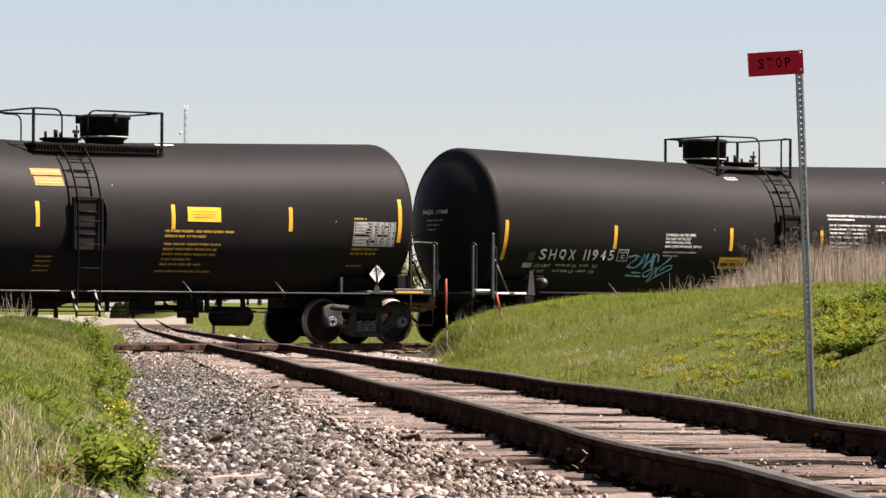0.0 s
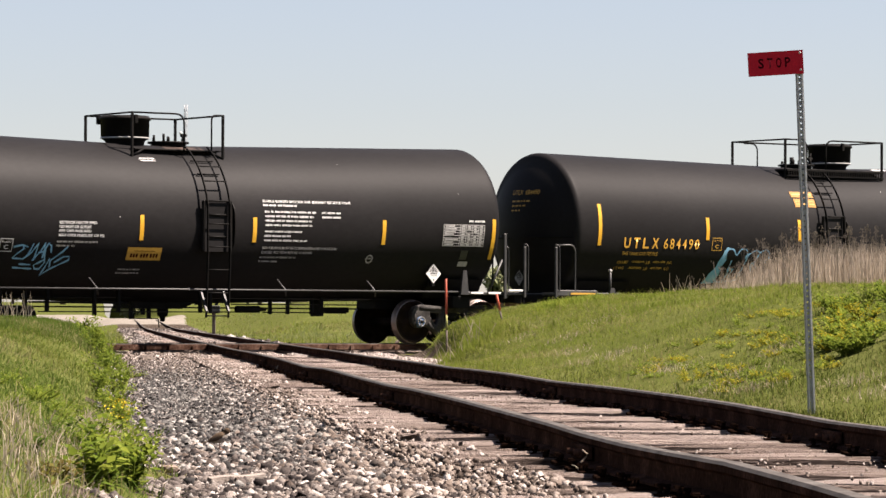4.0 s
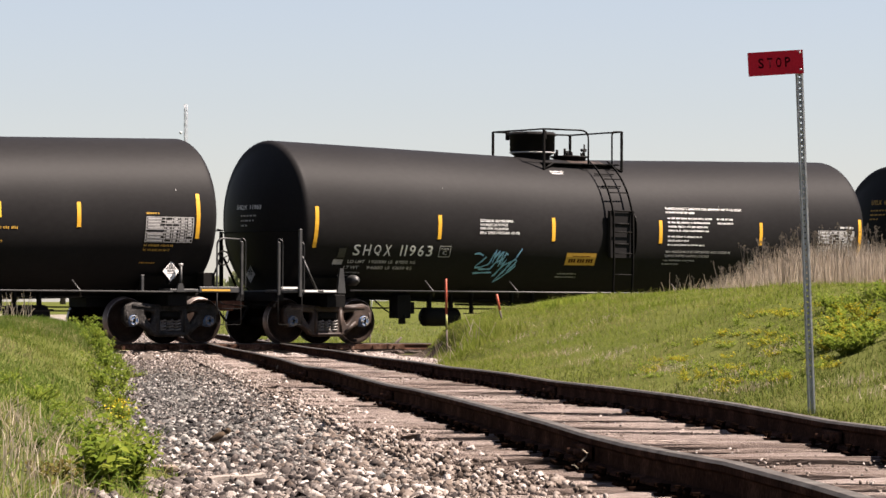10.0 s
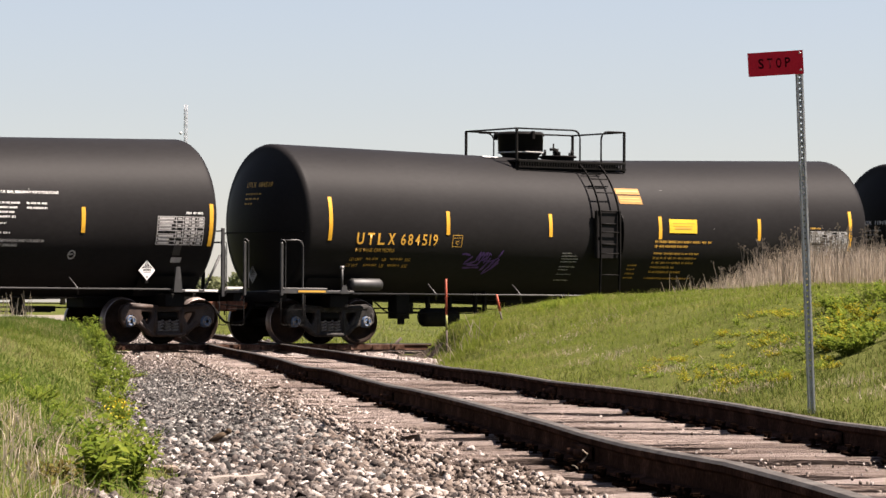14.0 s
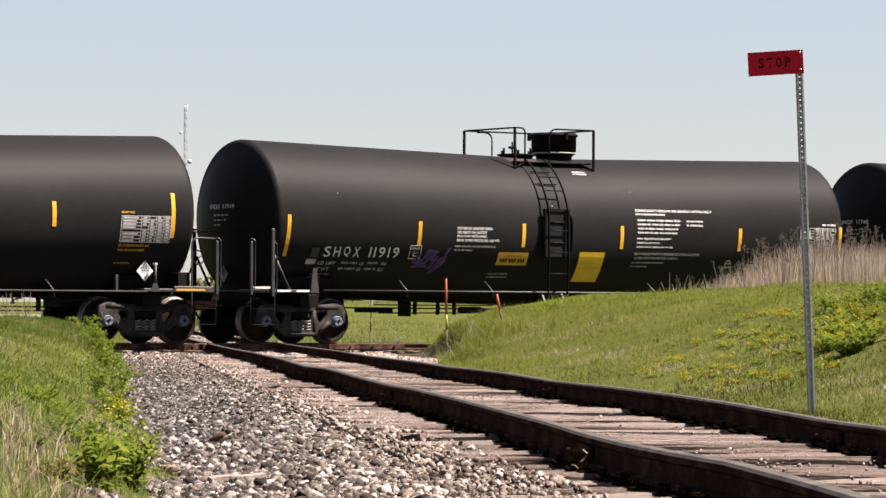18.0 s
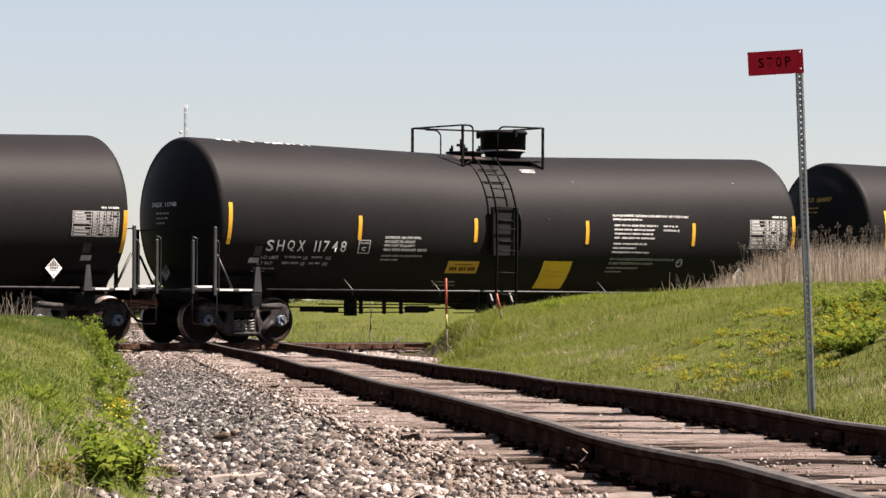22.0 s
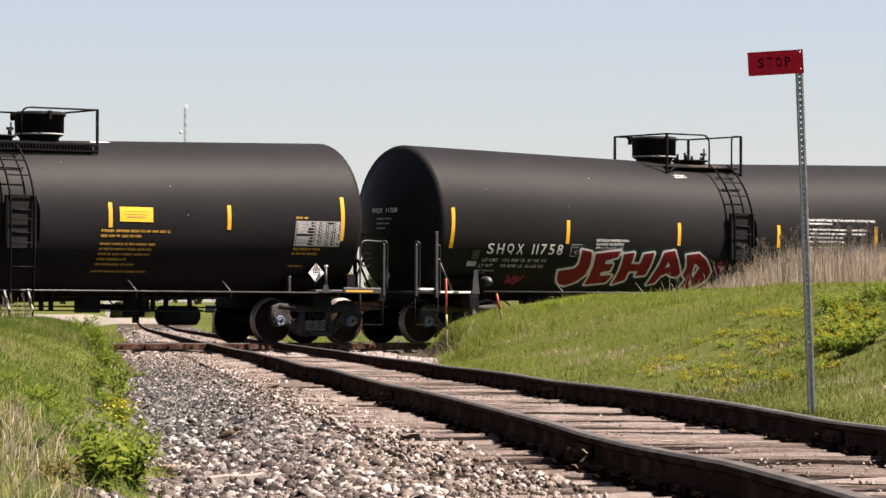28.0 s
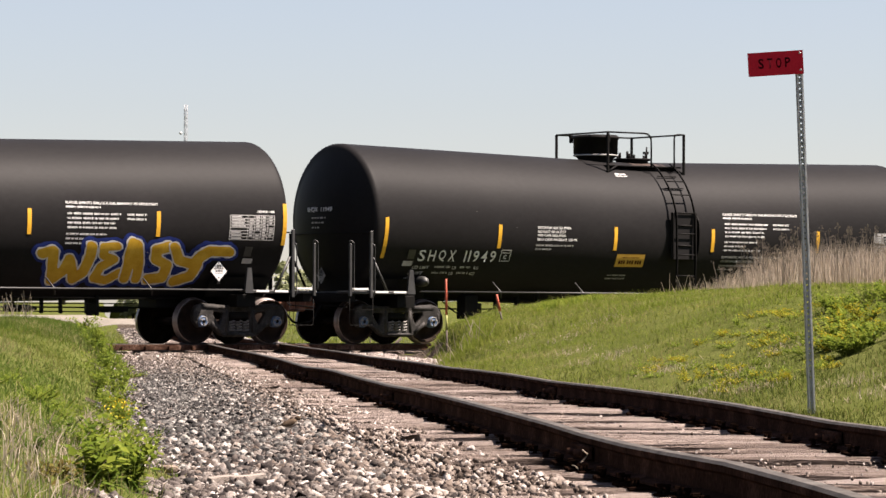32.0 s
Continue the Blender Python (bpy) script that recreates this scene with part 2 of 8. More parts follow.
def lathe(bm, prof, axis="x", sides=32, c=(0, 0, 0), mat=0, a0=0.0, a1=2 * math.pi, smooth=True):
    """Turn (along, radius) pairs about an axis through c."""
    full = abs(a1 - a0 - 2 * math.pi) < 1e-6
    n = sides if full else sides + 1
    rings = []
    for u, r in prof:
        ring = []
        for k in range(n):
            a = a0 + (a1 - a0) * k / sides
            p, q = r * math.cos(a), r * math.sin(a)
            v = {"x": (u, p, q), "y": (p, u, q), "z": (p, q, u)}[axis]
            ring.append(bm.verts.new((v[0] + c[0], v[1] + c[1], v[2] + c[2])))
        rings.append(ring)
    for i, (a, b) in enumerate(zip(rings, rings[1:])):
        for k in range(sides):
            f = bm.faces.new((a[k], a[(k + 1) % n], b[(k + 1) % n], b[k]))
            f.material_index = mat[i] if isinstance(mat, (list, tuple)) else mat
            f.smooth = smooth
    return rings


def soup(name, verts, faces, mats, parent=None, idx=None):
    """One object from numpy vertices and equal-sided faces."""
    me = bpy.data.meshes.new(name)
    verts = np.asarray(verts, dtype=np.float32)
    faces = np.asarray(faces, dtype=np.int32)
    k = faces.shape[1]
    me.vertices.add(len(verts))
    me.vertices.foreach_set("co", verts.ravel())
    me.loops.add(faces.size)
    me.loops.foreach_set("vertex_index", faces.ravel())
    me.polygons.add(len(faces))
    me.polygons.foreach_set("loop_start", np.arange(0, faces.size, k, dtype=np.int32))
    for m_ in mats:
        me.materials.append(M[m_])
    if idx is not None:
        me.polygons.foreach_set("material_index", np.asarray(idx, dtype=np.int32))
    me.update(calc_edges=True)
    ob = new(name, me)
    if parent is not None:
        ob.parent = parent
    return ob


# ---- the plan: two tracks that cross ----
TRAIN_Y, TRAIN_TURN = 78.765, 35.408       # the train's line crosses x = 0 here, turned by so many degrees
EX, EY = math.cos(radians(TRAIN_TURN)), math.sin(radians(TRAIN_TURN))
SIDE_X, SIDE_TURN = 2.856, math.atan(0.0919)   # the side track's centre at y = 0, and its turn to the left
SX, SY = -math.sin(SIDE_TURN), math.cos(SIDE_TURN)


def side(v, q, z=0.0):
    """A place v metres along the side track, q metres to its right."""
    return Vector((SIDE_X + v * SX + q * SY, v * SY - q * SX, z))


def main(u, w, z=0.0):
    """A place u metres along the train's line, w metres from it towards the camera."""
    return Vector((u * EX + w * EY, TRAIN_Y + u * EY - w * EX, z))


def smooth01(x):
    x = np.clip(x, 0, 1)
    return x * x * (3 - 2 * x)


def zones(x, y):
    v = (x - SIDE_X) * SX + y * SY
    q = (x - SIDE_X) * SY - y * SX
    w = x * EY - (y - TRAIN_Y) * EX
    return v, q, w


def lumps(x, y):
    return 0.5 * np.sin(x * 1.9 + 1.3 * np.sin(y * 0.7)) * np.sin(y * 1.1 + x * 0.6) + 0.5 * np.sin(x * 0.63 + y * 0.41 + 2.0)


def height(x, y):
    """The ground's height at x, y (arrays)."""
    x, y = np.asarray(x, float), np.asarray(y, float)
    v, q, w = zones(x, y)
    bed = -0.205 + 0.02 * smooth01((np.abs(q) - 1.0) / 0.5) - 0.012 * np.abs(q)
    qr, ql = q - 0.75, -q - 2.75
    qs = np.maximum(qr - 1.25 * (1 - smooth01((v - 28) / 26)), np.minimum(qr, 0.3))
    right = np.interp(qs, [0, 0.5, 1.84, 3.66, 5.5, 9.5, 40, 300], [-0.24, -0.2, 0.1, 0.68, 0.93, 1.02, 1.3, 1.5])
    right = -0.215 + (right + 0.215) * (1 - (1 - smooth01((q - 2.2 - 0.95 * smooth01((v - 55) / 9)) / 0.5)) * smooth01((v - 48) / 6))
    left = np.interp(ql, [-0.4, 0, 0.5, 1.0, 1.9, 4, 30, 300], [-0.25, -0.18, 0.06, 0.25, 0.49, 0.6, 0.8, 1.2])
    steep = np.interp(ql, [-0.4, 0, 0.2, 0.45, 1.0, 4, 30, 300], [-0.25, -0.16, 0.12, 0.31, 0.41, 0.47, 0.8, 1.2])
    left = left + (steep - left) * smooth01((v - 34) / 14)
    hill = np.where(q > 0, right, left)
    near = np.where(q > 0, smooth01((w - 2.9) / 5.5), smooth01((w - 2.4) / 1.6))
    z = bed + (np.maximum(hill, bed) - bed) * near
    field = -0.38 + 3.2 * smooth01((y - 150) / 480) + 10 * smooth01((y - 500) / 2500)
    field = field + 1.6 * smooth01((x + 0.064 * y) / (0.03 * np.maximum(y, 1))) * smooth01((y - 110) / 140) * (1 - smooth01((y - 300) / 200))
    far = smooth01((-w - 2.2) / 6.0)
    trackrise = 0.75 * smooth01((y - 170) / 120)
    onbed = 1 - smooth01((np.abs(q) - 2.0) / 2.5)
    z = z * (1 - far) + far * (field * (1 - onbed) + (bed + trackrise) * onbed)
    rough = np.clip(np.maximum(qr, ql), 0, 1) * np.where(w > 3, 1, 0.5)
    return z + 0.035 * lumps(x, y) * rough


def is_gravel(x, y):
    v, q, w = zones(x, y)
    edge = 0.18 * np.sin(v * 0.9) + 0.12 * np.sin(v * 2.3 + 1)
    left = -2.75 + edge
    right = np.interp(v, [0, 44, 54, 60, 68, 300], [1.35, 1.35, 1.9, 2.7, 3.35, 3.35]) + 0.5 * edge
    bed = (q > left) & (q < right)
    cross = (w > -1.4) & (w < 2.6 + edge) & (q > -7) & (q < 2.6 + edge)
    road = (np.abs(y - 295) < 66) & (x < -0.07 * y)
    bed = bed & ((w > 0) | (np.abs(q) < 2.2))
    return bed | cross | road


def is_road(x, y):
    return (np.abs(y - 295) < 66) & (x < -0.07 * y)


vs_ = np.concatenate([np.linspace(-60, -42, 4), np.arange(-40, 100, 0.45), 100 * 1.045 ** np.arange(0, 88)])
qs_ = np.concatenate([-12 * 1.12 ** np.arange(50, 0, -1), np.arange(-12, 14, 0.22), 14 * 1.12 ** np.arange(0, 49)])
VV, QQ = np.meshgrid(vs_, qs_, indexing="ij")
GX = SIDE_X + VV * SX + QQ * SY
GY = VV * SY - QQ * SX
GZ = height(GX, GY)
nv, nq = VV.shape
ids = np.arange(nv * nq).reshape(nv, nq)
quads = np.stack([ids[:-1, :-1], ids[:-1, 1:], ids[1:, 1:], ids[1:, :-1]], -1).reshape(-1, 4)[:, ::-1]
cx, cy = (GX[:-1, :-1] + GX[1:, 1:]) / 2, (GY[:-1, :-1] + GY[1:, 1:]) / 2
ground = soup("ground", np.stack([GX, GY, GZ], -1).reshape(-1, 3), quads, ["soil", "gravel", "roadbed"], idx=(is_gravel(cx, cy).astype(int) + is_road(cx, cy)).ravel())
tagged(ground, "grassy earth with a pale gravel bed for the tracks", "ground", kind="structure")

rng = np.random.default_rng(7)


def in_view(x, y, pad=0.35):
    return (np.abs(x) < y * 0.1206 + pad) & (y > 9)


# ---- rails and sleepers ----
RAIL = [(-0.065, -0.130), (-0.065, -0.122), (-0.012, -0.108), (-0.010, -0.046), (-0.034, -0.034), (-0.036, -0.011), (-0.026, 0.0),
        (0.026, 0.0), (0.036, -0.011), (0.034, -0.034), (0.010, -0.046), (0.012, -0.108), (0.065, -0.122), (0.065, -0.130)]


def rail(name, place, steps, parent, label):
    """A rail of flat-bottomed section; place(s) gives its head's point, and its way comes from the next one."""
    bm = bmesh.new()
    rings = []
    for s in steps:
        p, d = place(s), (place(s + 0.05) - place(s - 0.05)).normalized()
        r = Vector((d.y, -d.x, 0)).normalized()
        rings.append([bm.verts.new(p + r * a + Vector((0, 0, b))) for a, b in RAIL])
    n = len(RAIL)
    for a, b in zip(rings, rings[1:]):
        for k in range(n):
            f = bm.faces.new((a[k], b[k], b[(k + 1) % n], a[(k + 1) % n]))
            f.material_index = 1 if k in (5, 6, 7) else 0
    bm.faces.new(rings[0])
    bm.faces.new(rings[-1][::-1])
    return part(name, bm, ["rail", "railtop"], parent, label)


NEAR_WAVE = ([0, 10, 11, 12.4, 13.6, 14.8, 16.1, 17.4, 19.5, 22, 25, 27, 30, 33.4, 35, 38.3, 44, 52, 60, 66, 175, 200, 260, 400],
             [0, 0, 0.011, 0.018, 0.006, -0.003, -0.002, 0.01, 0.017, 0.024, 0.025, 0.015, 0.018, 0.031, 0.031, 0.006, 0.024, 0.024, 0.006, 0, 0, 0.05, 0.45, 0.6])
FAR_WAVE = ([0, 16.5, 18.2, 19.5, 21.2, 23.3, 25.9, 29.6, 33, 36, 38.6, 42, 51, 57, 65, 175, 200, 260, 400],
            [0, 0.002, -0.004, 0.006, 0.018, 0.022, 0.019, 0.005, 0.016, 0.011, 0.001, 0.008, -0.003, 0.007, 0, 0, 0.05, 0.45, 0.6])
side_track = tagged(empty("railway_track"), "old side track with worn brown rails on weathered sleepers", "railway track")
steps = np.unique(np.concatenate([np.arange(-40, 0, 4.0), np.arange(0, 75, 0.5), np.arange(75, 420, 6), NEAR_WAVE[0], FAR_WAVE[0]]))
rail("rail", lambda s: side(s, -0.7525, float(np.interp(s, *NEAR_WAVE))), steps, side_track, "worn rail with a polished head")
rail("rail", lambda s: side(s, 0.7525, float(np.interp(s, *FAR_WAVE))), steps, side_track, "worn rail with a polished head")
train_track = tagged(empty("railway_track"), "rusty main track that crosses the side track", "railway track")
for w_ in (-0.7525, 0.7525):
    rail("rail", lambda s, w_=w_: main(s, w_, -0.004), np.arange(-174, 181, 3.0), train_track, "rust-brown rail")


def sleeper_mesh(seed):
    rr = random.Random(seed)
    bm = bmesh.new()
    n = 7
    rows = []
    h = 0.10 + rr.random() * 0.012
    for i in range(n):
        y = -1.0 + 2.0 * i / (n - 1)
        rows.append([bm.verts.new((y + rr.uniform(-0.05, 0.05) * (i in (0, n - 1)), x + rr.uniform(-0.012, 0.012), z + (rr.uniform(-0.012, 0.01) if z > -0.05 else 0)))
                     for x, z in ((-h, -0.14), (-h, -0.012), (-h * 0.55, 0.0), (-0.02, -0.006 * rr.random()), (0.04, -0.022 * rr.random()), (h * 0.8, 0.0), (h, -0.015), (h, -0.14))])
    for a, b in zip(rows, rows[1:]):
        for k in range(7):
            bm.faces.new((a[k], a[k + 1], b[k + 1], b[k]))
    bm.faces.new(rows[0][::-1])
    bm.faces.new(rows[-1])
    me = bpy.data.meshes.new("sleeper")
    bmesh.ops.recalc_face_normals(bm, faces=bm.faces)
    bm.to_mesh(me)
    bm.free()
    me.materials.append(M["tie"])
    return me


sleepers = [sleeper_mesh(s) for s in range(8)]
pb = bmesh.new()
box(pb, -0.13, 0.13, -0.08, 0.08, -0.014, 0.002, 0.003)
for sx_ in (-0.1, 0.1):
    for sy_ in (-0.05, 0.05):
        tube(pb, [(sx_, sy_, 0.0), (sx_ * 0.92, sy_, 0.03)], 0.01, 5)
        box(pb, sx_ - 0.016, sx_ + 0.016, sy_ - 0.012, sy_ + 0.012, 0.026, 0.036)
plate_me = bpy.data.meshes.new("tie_plate")
pb.to_mesh(plate_me)
pb.free()
M["plate"] = material("tie_plate_rust", [(0.004, 0.0024, 0.0018), (0.009, 0.005, 0.0036), (0.02, 0.011, 0.0075)], rough=0.9, scale=9, fine=60, bump=0.2, spec=0.0)
plate_me.materials.append(M["plate"])


def lay_sleepers(track, place, turn, first, last, gap, half=1.3, plates=True):
    s, i = first, 0
    rr = random.Random(int(first * 10))
    while s < last:
        o = new("sleeper", sleepers[rr.randrange(8)])
        o.parent = track
        off = rr.uniform(-0.1, 0.1)
        p = place(s, off) + Vector((0, 0, rr.uniform(-0.02, 0.008)))
        sc = half + rr.uniform(-0.08, 0.06)
        o.matrix_basis = Matrix.Translation(p) @ pose(0, 0, 0, rr.uniform(-1, 1), rr.uniform(-0.6, 0.6), turn + rr.uniform(-2, 2)) @ Matrix.Diagonal((sc, rr.uniform(0.9, 1.15), 1, 1))
        if plates and s < 48:
            for w_ in (-0.7525, 0.7525):
                c = new("tie_plate", plate_me)
                c.parent = track
                pp = place(s, w_)
                c.matrix_basis = Matrix.Translation((pp.x, pp.y, pp.z + 0.004)) @ pose(rr.uniform(-0.02, 0.02), rr.uniform(-0.03, 0.03), 0, rr.uniform(-4, 4), rr.uniform(-3, 3), turn + rr.uniform(-8, 8))
        s += gap * rr.uniform(0.9, 1.1)
        i += 1


lay_sleepers(side_track, lambda s, q: side(s, q, -0.140 + float(np.interp(s, *NEAR_WAVE)) * 0.7), math.degrees(SIDE_TURN), 8.0, 66, 0.5)
lay_sleepers(side_track, lambda s, q: side(s, q, -0.140 + float(np.interp(s, *NEAR_WAVE))), math.degrees(SIDE_TURN), 92, 190, 0.62, plates=False)
lay_sleepers(train_track, lambda s, w: main(s, -w, -0.150), TRAIN_TURN + 90, -22, 22, 0.55, plates=False)
lay_sleepers(train_track, lambda s, w: main(s, -w, -0.150), TRAIN_TURN + 90, -170, -22.2, 0.56, plates=False)
lay_sleepers(train_track, lambda s, w: main(s, -w, -0.150), TRAIN_TURN + 90, 22.3, 176, 0.56, plates=False)
lay_sleepers(side_track, lambda s, q: side(s, q, -0.140), math.degrees(SIDE_TURN), -39, 7.6, 0.5)


# ---- ballast ----
def stones(name, x, y, size, mats, lift=0.3, label="", top=None, wedge=False):
    """Broken stones as one heap: dented eight-cornered blocks, or four-sided wedges, lying on the ground."""
    n = len(x)
    corner = np.array([[a, b, c] for c in (-1, 1) for b in (-1, 1) for a in (-1, 1)], float)
    quad = np.array([[4, 5, 7, 6], [0, 1, 5, 4], [2, 6, 7, 3], [0, 4, 6, 2], [1, 3, 7, 5]])
    if wedge:
        corner = np.array([[-1, -1, -0.8], [1, -1, -0.8], [1, 1, -0.8], [-1, 1, -0.8], [0.2, 0.1, 1.2]])
        quad = np.array([[0, 1, 4], [1, 2, 4], [2, 3, 4], [3, 0, 4]])
    m = len(corner)
    v = corner[None] * (0.45 + 0.75 * rng.random((n, m, 3)))
    v *= (size[:, None] * np.stack([0.7 + 0.7 * rng.random(n), 0.6 + 0.5 * rng.random(n), 0.52 + 0.42 * rng.random(n)], -1))[:, None, :] * 0.5
    a, b, c = rng.random(n) * 6.283, rng.normal(0, 0.5, n), rng.normal(0, 0.5, n)
    ca, sa, cb, sb, cc, sc = np.cos(a), np.sin(a), np.cos(b), np.sin(b), np.cos(c), np.sin(c)
    X, Y, Z = v[..., 0], v[..., 1], v[..., 2]
    Y, Z = Y * cb[:, None] - Z * sb[:, None], Y * sb[:, None] + Z * cb[:, None]
    X, Z = X * cc[:, None] - Z * sc[:, None], X * sc[:, None] + Z * cc[:, None]
    X, Y = X * ca[:, None] - Y * sa[:, None], X * sa[:, None] + Y * ca[:, None]
    z = (height(x, y) if top is None else top) + size * lift * (0.1 + 1.5 * rng.random(n))
    pts = np.stack([X + x[:, None], Y + y[:, None], Z + z[:, None]], -1).reshape(-1, 3)
    faces = (quad[None] + m * np.arange(n)[:, None, None]).reshape(-1, quad.shape[1])
    idx = None
    if len(mats) > 1:
        v_, q_, w_ = zones(x, y)
        dark = (rng.random(n) < np.clip(0.9 * np.exp(-((q_ + 2.2) / 0.75) ** 2) * smooth01((v_ - 14) / 10) * (1 - smooth01((v_ - 44) / 12)), 0, 1)).astype(int)
        tan = rng.random(n) < 0.12 + 0.8 * smooth01((q_ + 2.15) / 0.9) * (0.55 + 0.45 * (1 - smooth01((v_ - 16) / 10)))
        idx = np.repeat(np.where(dark == 1, 1, np.where(tan, 2, 0)), len(quad))
    ob = soup(name, pts, faces, mats, idx=idx)
    return tagged(ob, label, "ballast", kind="stuff")


def spread(n, v0, v1, q0, q1):
    v, q = v0 + (v1 - v0) * rng.random(n), q0 + (q1 - q0) * rng.random(n)
    x, y = SIDE_X + v * SX + q * SY, v * SY - q * SX
    keep = in_view(x, y) & is_gravel(x, y)
    return x[keep], y[keep]


bx, by = [], []
for n_, a_, b_, c_, d_ in ((126000, 13, 26, -2.9, -1.27), (76000, 26, 42, -2.9, -1.27), (26000, 42, 76, -3.2, -1.25), (7000, 12, 50, -1.15, 1.0), (2500, 46, 74, -1.0, 0.9)):
    x_, y_ = spread(n_, a_, b_, c_, d_)
    bx.append(x_), by.append(y_)
bx, by = np.concatenate(bx), np.concatenate(by)
tx_, ty_ = spread(4500, 12, 64, -1.5, -1.05)
stones("ballast", tx_, ty_, np.clip(rng.lognormal(-4.0, 0.35, len(tx_)), 0.008, 0.03), ["tanstone"], lift=0.2, label="small tan stones over the ends of the sleepers", top=-0.142)
tx_, ty_ = spread(3000, 12, 50, -0.66, 0.68)
stones("ballast", tx_, ty_, np.clip(rng.lognormal(-4.7, 0.4, len(tx_)), 0.004, 0.02), ["tanstone"], lift=0.15, label="pale grit scattered over the sleepers", top=-0.144)
size_ = np.clip(rng.lognormal(-4.36, 0.47, len(bx)), 0.006, 0.045)
close_ = (by < 25) & (size_ > 0.0105)
for pick_ in (close_, ~close_):
    stones("ballast", bx[pick_], by[pick_], size_[pick_], ["stone", "darkstone", "tanstone"], label="loose grey and tan crushed-stone ballast beside the rails", wedge=pick_ is not close_)
x_, y_ = spread(26000, 50, 78, -0.6, 2.9)
v_ = zones(x_, y_)[1]
x_, y_ = x_[np.abs(v_ - 0.75) > 0.1], y_[np.abs(v_ - 0.75) > 0.1]
stones("ballast", x_, y_, 0.012 + 0.025 * rng.random(len(x_)), ["palestone"], lift=0.5, label="pale pinkish gravel beside the crossing", wedge=True)
x_, y_ = spread(7000, 62, 80, -6.5, -0.9)
stones("ballast", x_, y_, 0.02 + 0.03 * rng.random(len(x_)), ["tanstone"], lift=0.5, label="pale gravel round the crossing rails", wedge=True)
x_, y_ = spread(9000, 84, 205, -2.2, 2.2)
stones("ballast", x_, y_, 0.06 + 0.07 * rng.random(len(x_)), ["stone"], label="grey crushed stone on the bed beyond the crossing", wedge=True)


# ---- grass ----
def blades(name, x, y, tall, wide, mat, lean=0.35, label="", droop=0.35, category="grass"):
    """Blades of grass as one mesh: a bent strip ending in a point for each."""
    n = len(x)
    z = height(x, y) - 0.01
    a = rng.random(n) * 6.283
    la = rng.random(n) * 6.283
    le = np.abs(rng.normal(0, lean, n))
    dx, dy = np.cos(a) * wide / 2, np.sin(a) * wide / 2
    lx, ly = np.cos(la) * le * tall, np.sin(la) * le * tall
    mz = tall * 0.6
    base = np.stack([x, y, z], -1)
    side_ = np.stack([dx, dy, np.zeros(n)], -1)
    mid = base + np.stack([lx * 0.42, ly * 0.42, mz], -1)
    tip = base + np.stack([lx * (1 + droop), ly * (1 + droop), tall * (1 - 0.25 * le)], -1)
    pts = np.stack([base - side_, base + side_, mid + side_ * 0.75, mid - side_ * 0.75, tip], 1).reshape(-1, 3)
    o = 5 * np.arange(n)[:, None]
    tris = np.concatenate([o + [0, 1, 2], o + [0, 2, 3], o + [3, 2, 4]], 1).reshape(-1, 3)
    return tagged(soup(name, pts, tris, [mat]), label, category, kind="stuff")


def turf(n, v0, v1, q0, q1, bias=1.0):
    v, q = v0 + (v1 - v0) * rng.random(n), q0 + (q1 - q0) * rng.random(n) ** bias
    x, y = SIDE_X + v * SX + q * SY, v * SY - q * SX
    keep = in_view(x, y, 0.5) & ~is_gravel(x, y)
    return x[keep], y[keep]


def patch(x, y, k):
    return 0.5 + 0.5 * np.sin(x * 1.3 * k + 2 * np.sin(y * 0.23 * k)) * np.sin(y * 0.5 * k + 1.7 * np.sin(x * 0.9 * k))


M["sere"] = leafy("grass_sere", [(0.1163, 0.1091, 0.0363), (0.155, 0.1389, 0.0549), (0.1977, 0.1736, 0.0808), (0.2558, 0.2261, 0.1252)], through=0.5, own=0.3)
x_, y_ = turf(430000, 18, 72, 0.8, 14)
k_ = patch(x_, y_, 1.0)
tall_ = (0.02 + 0.075 * rng.random(len(x_)) ** 2.4) * (0.55 + 0.8 * k_)
v_, q_ = zones(x_, y_)[:2]
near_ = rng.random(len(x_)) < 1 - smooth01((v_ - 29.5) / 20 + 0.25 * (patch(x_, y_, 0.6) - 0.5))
sere_ = rng.random(len(x_)) < 0.06 + 0.6 * smooth01((patch(x_ + 3.1, y_ * 1.3, 1.7) - 0.55) / 0.3) * (0.35 + 0.65 * smooth01((4.3 - q_) / 1.6)) * (0.35 + 0.65 * smooth01((v_ - 31) / 8))
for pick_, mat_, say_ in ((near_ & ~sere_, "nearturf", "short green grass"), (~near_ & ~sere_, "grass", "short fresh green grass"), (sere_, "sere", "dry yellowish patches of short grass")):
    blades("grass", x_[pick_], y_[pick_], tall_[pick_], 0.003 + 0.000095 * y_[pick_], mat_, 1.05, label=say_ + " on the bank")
x_, y_ = turf(34000, 24, 70, 1.0, 11)
k_ = patch(x_ * 1.4 + 2, y_ * 0.9, 1.6)
keep_ = rng.random(len(x_)) < k_ ** 3
x_, y_, k_ = x_[keep_], y_[keep_], k_[keep_]
tall_ = 0.06 + 0.13 * rng.random(len(x_)) ** 1.6
pale_ = rng.random(len(x_)) < 0.25
for pick_, mat_, say_ in ((pale_, "sere", "thin longer pale blades"), (~pale_, "grass", "thin longer green blades")):
    blades("grass", x_[pick_], y_[pick_], tall_[pick_], 0.002 + 0.00007 * y_[pick_], mat_, 0.7, label=say_ + " in loose tufts on the bank")
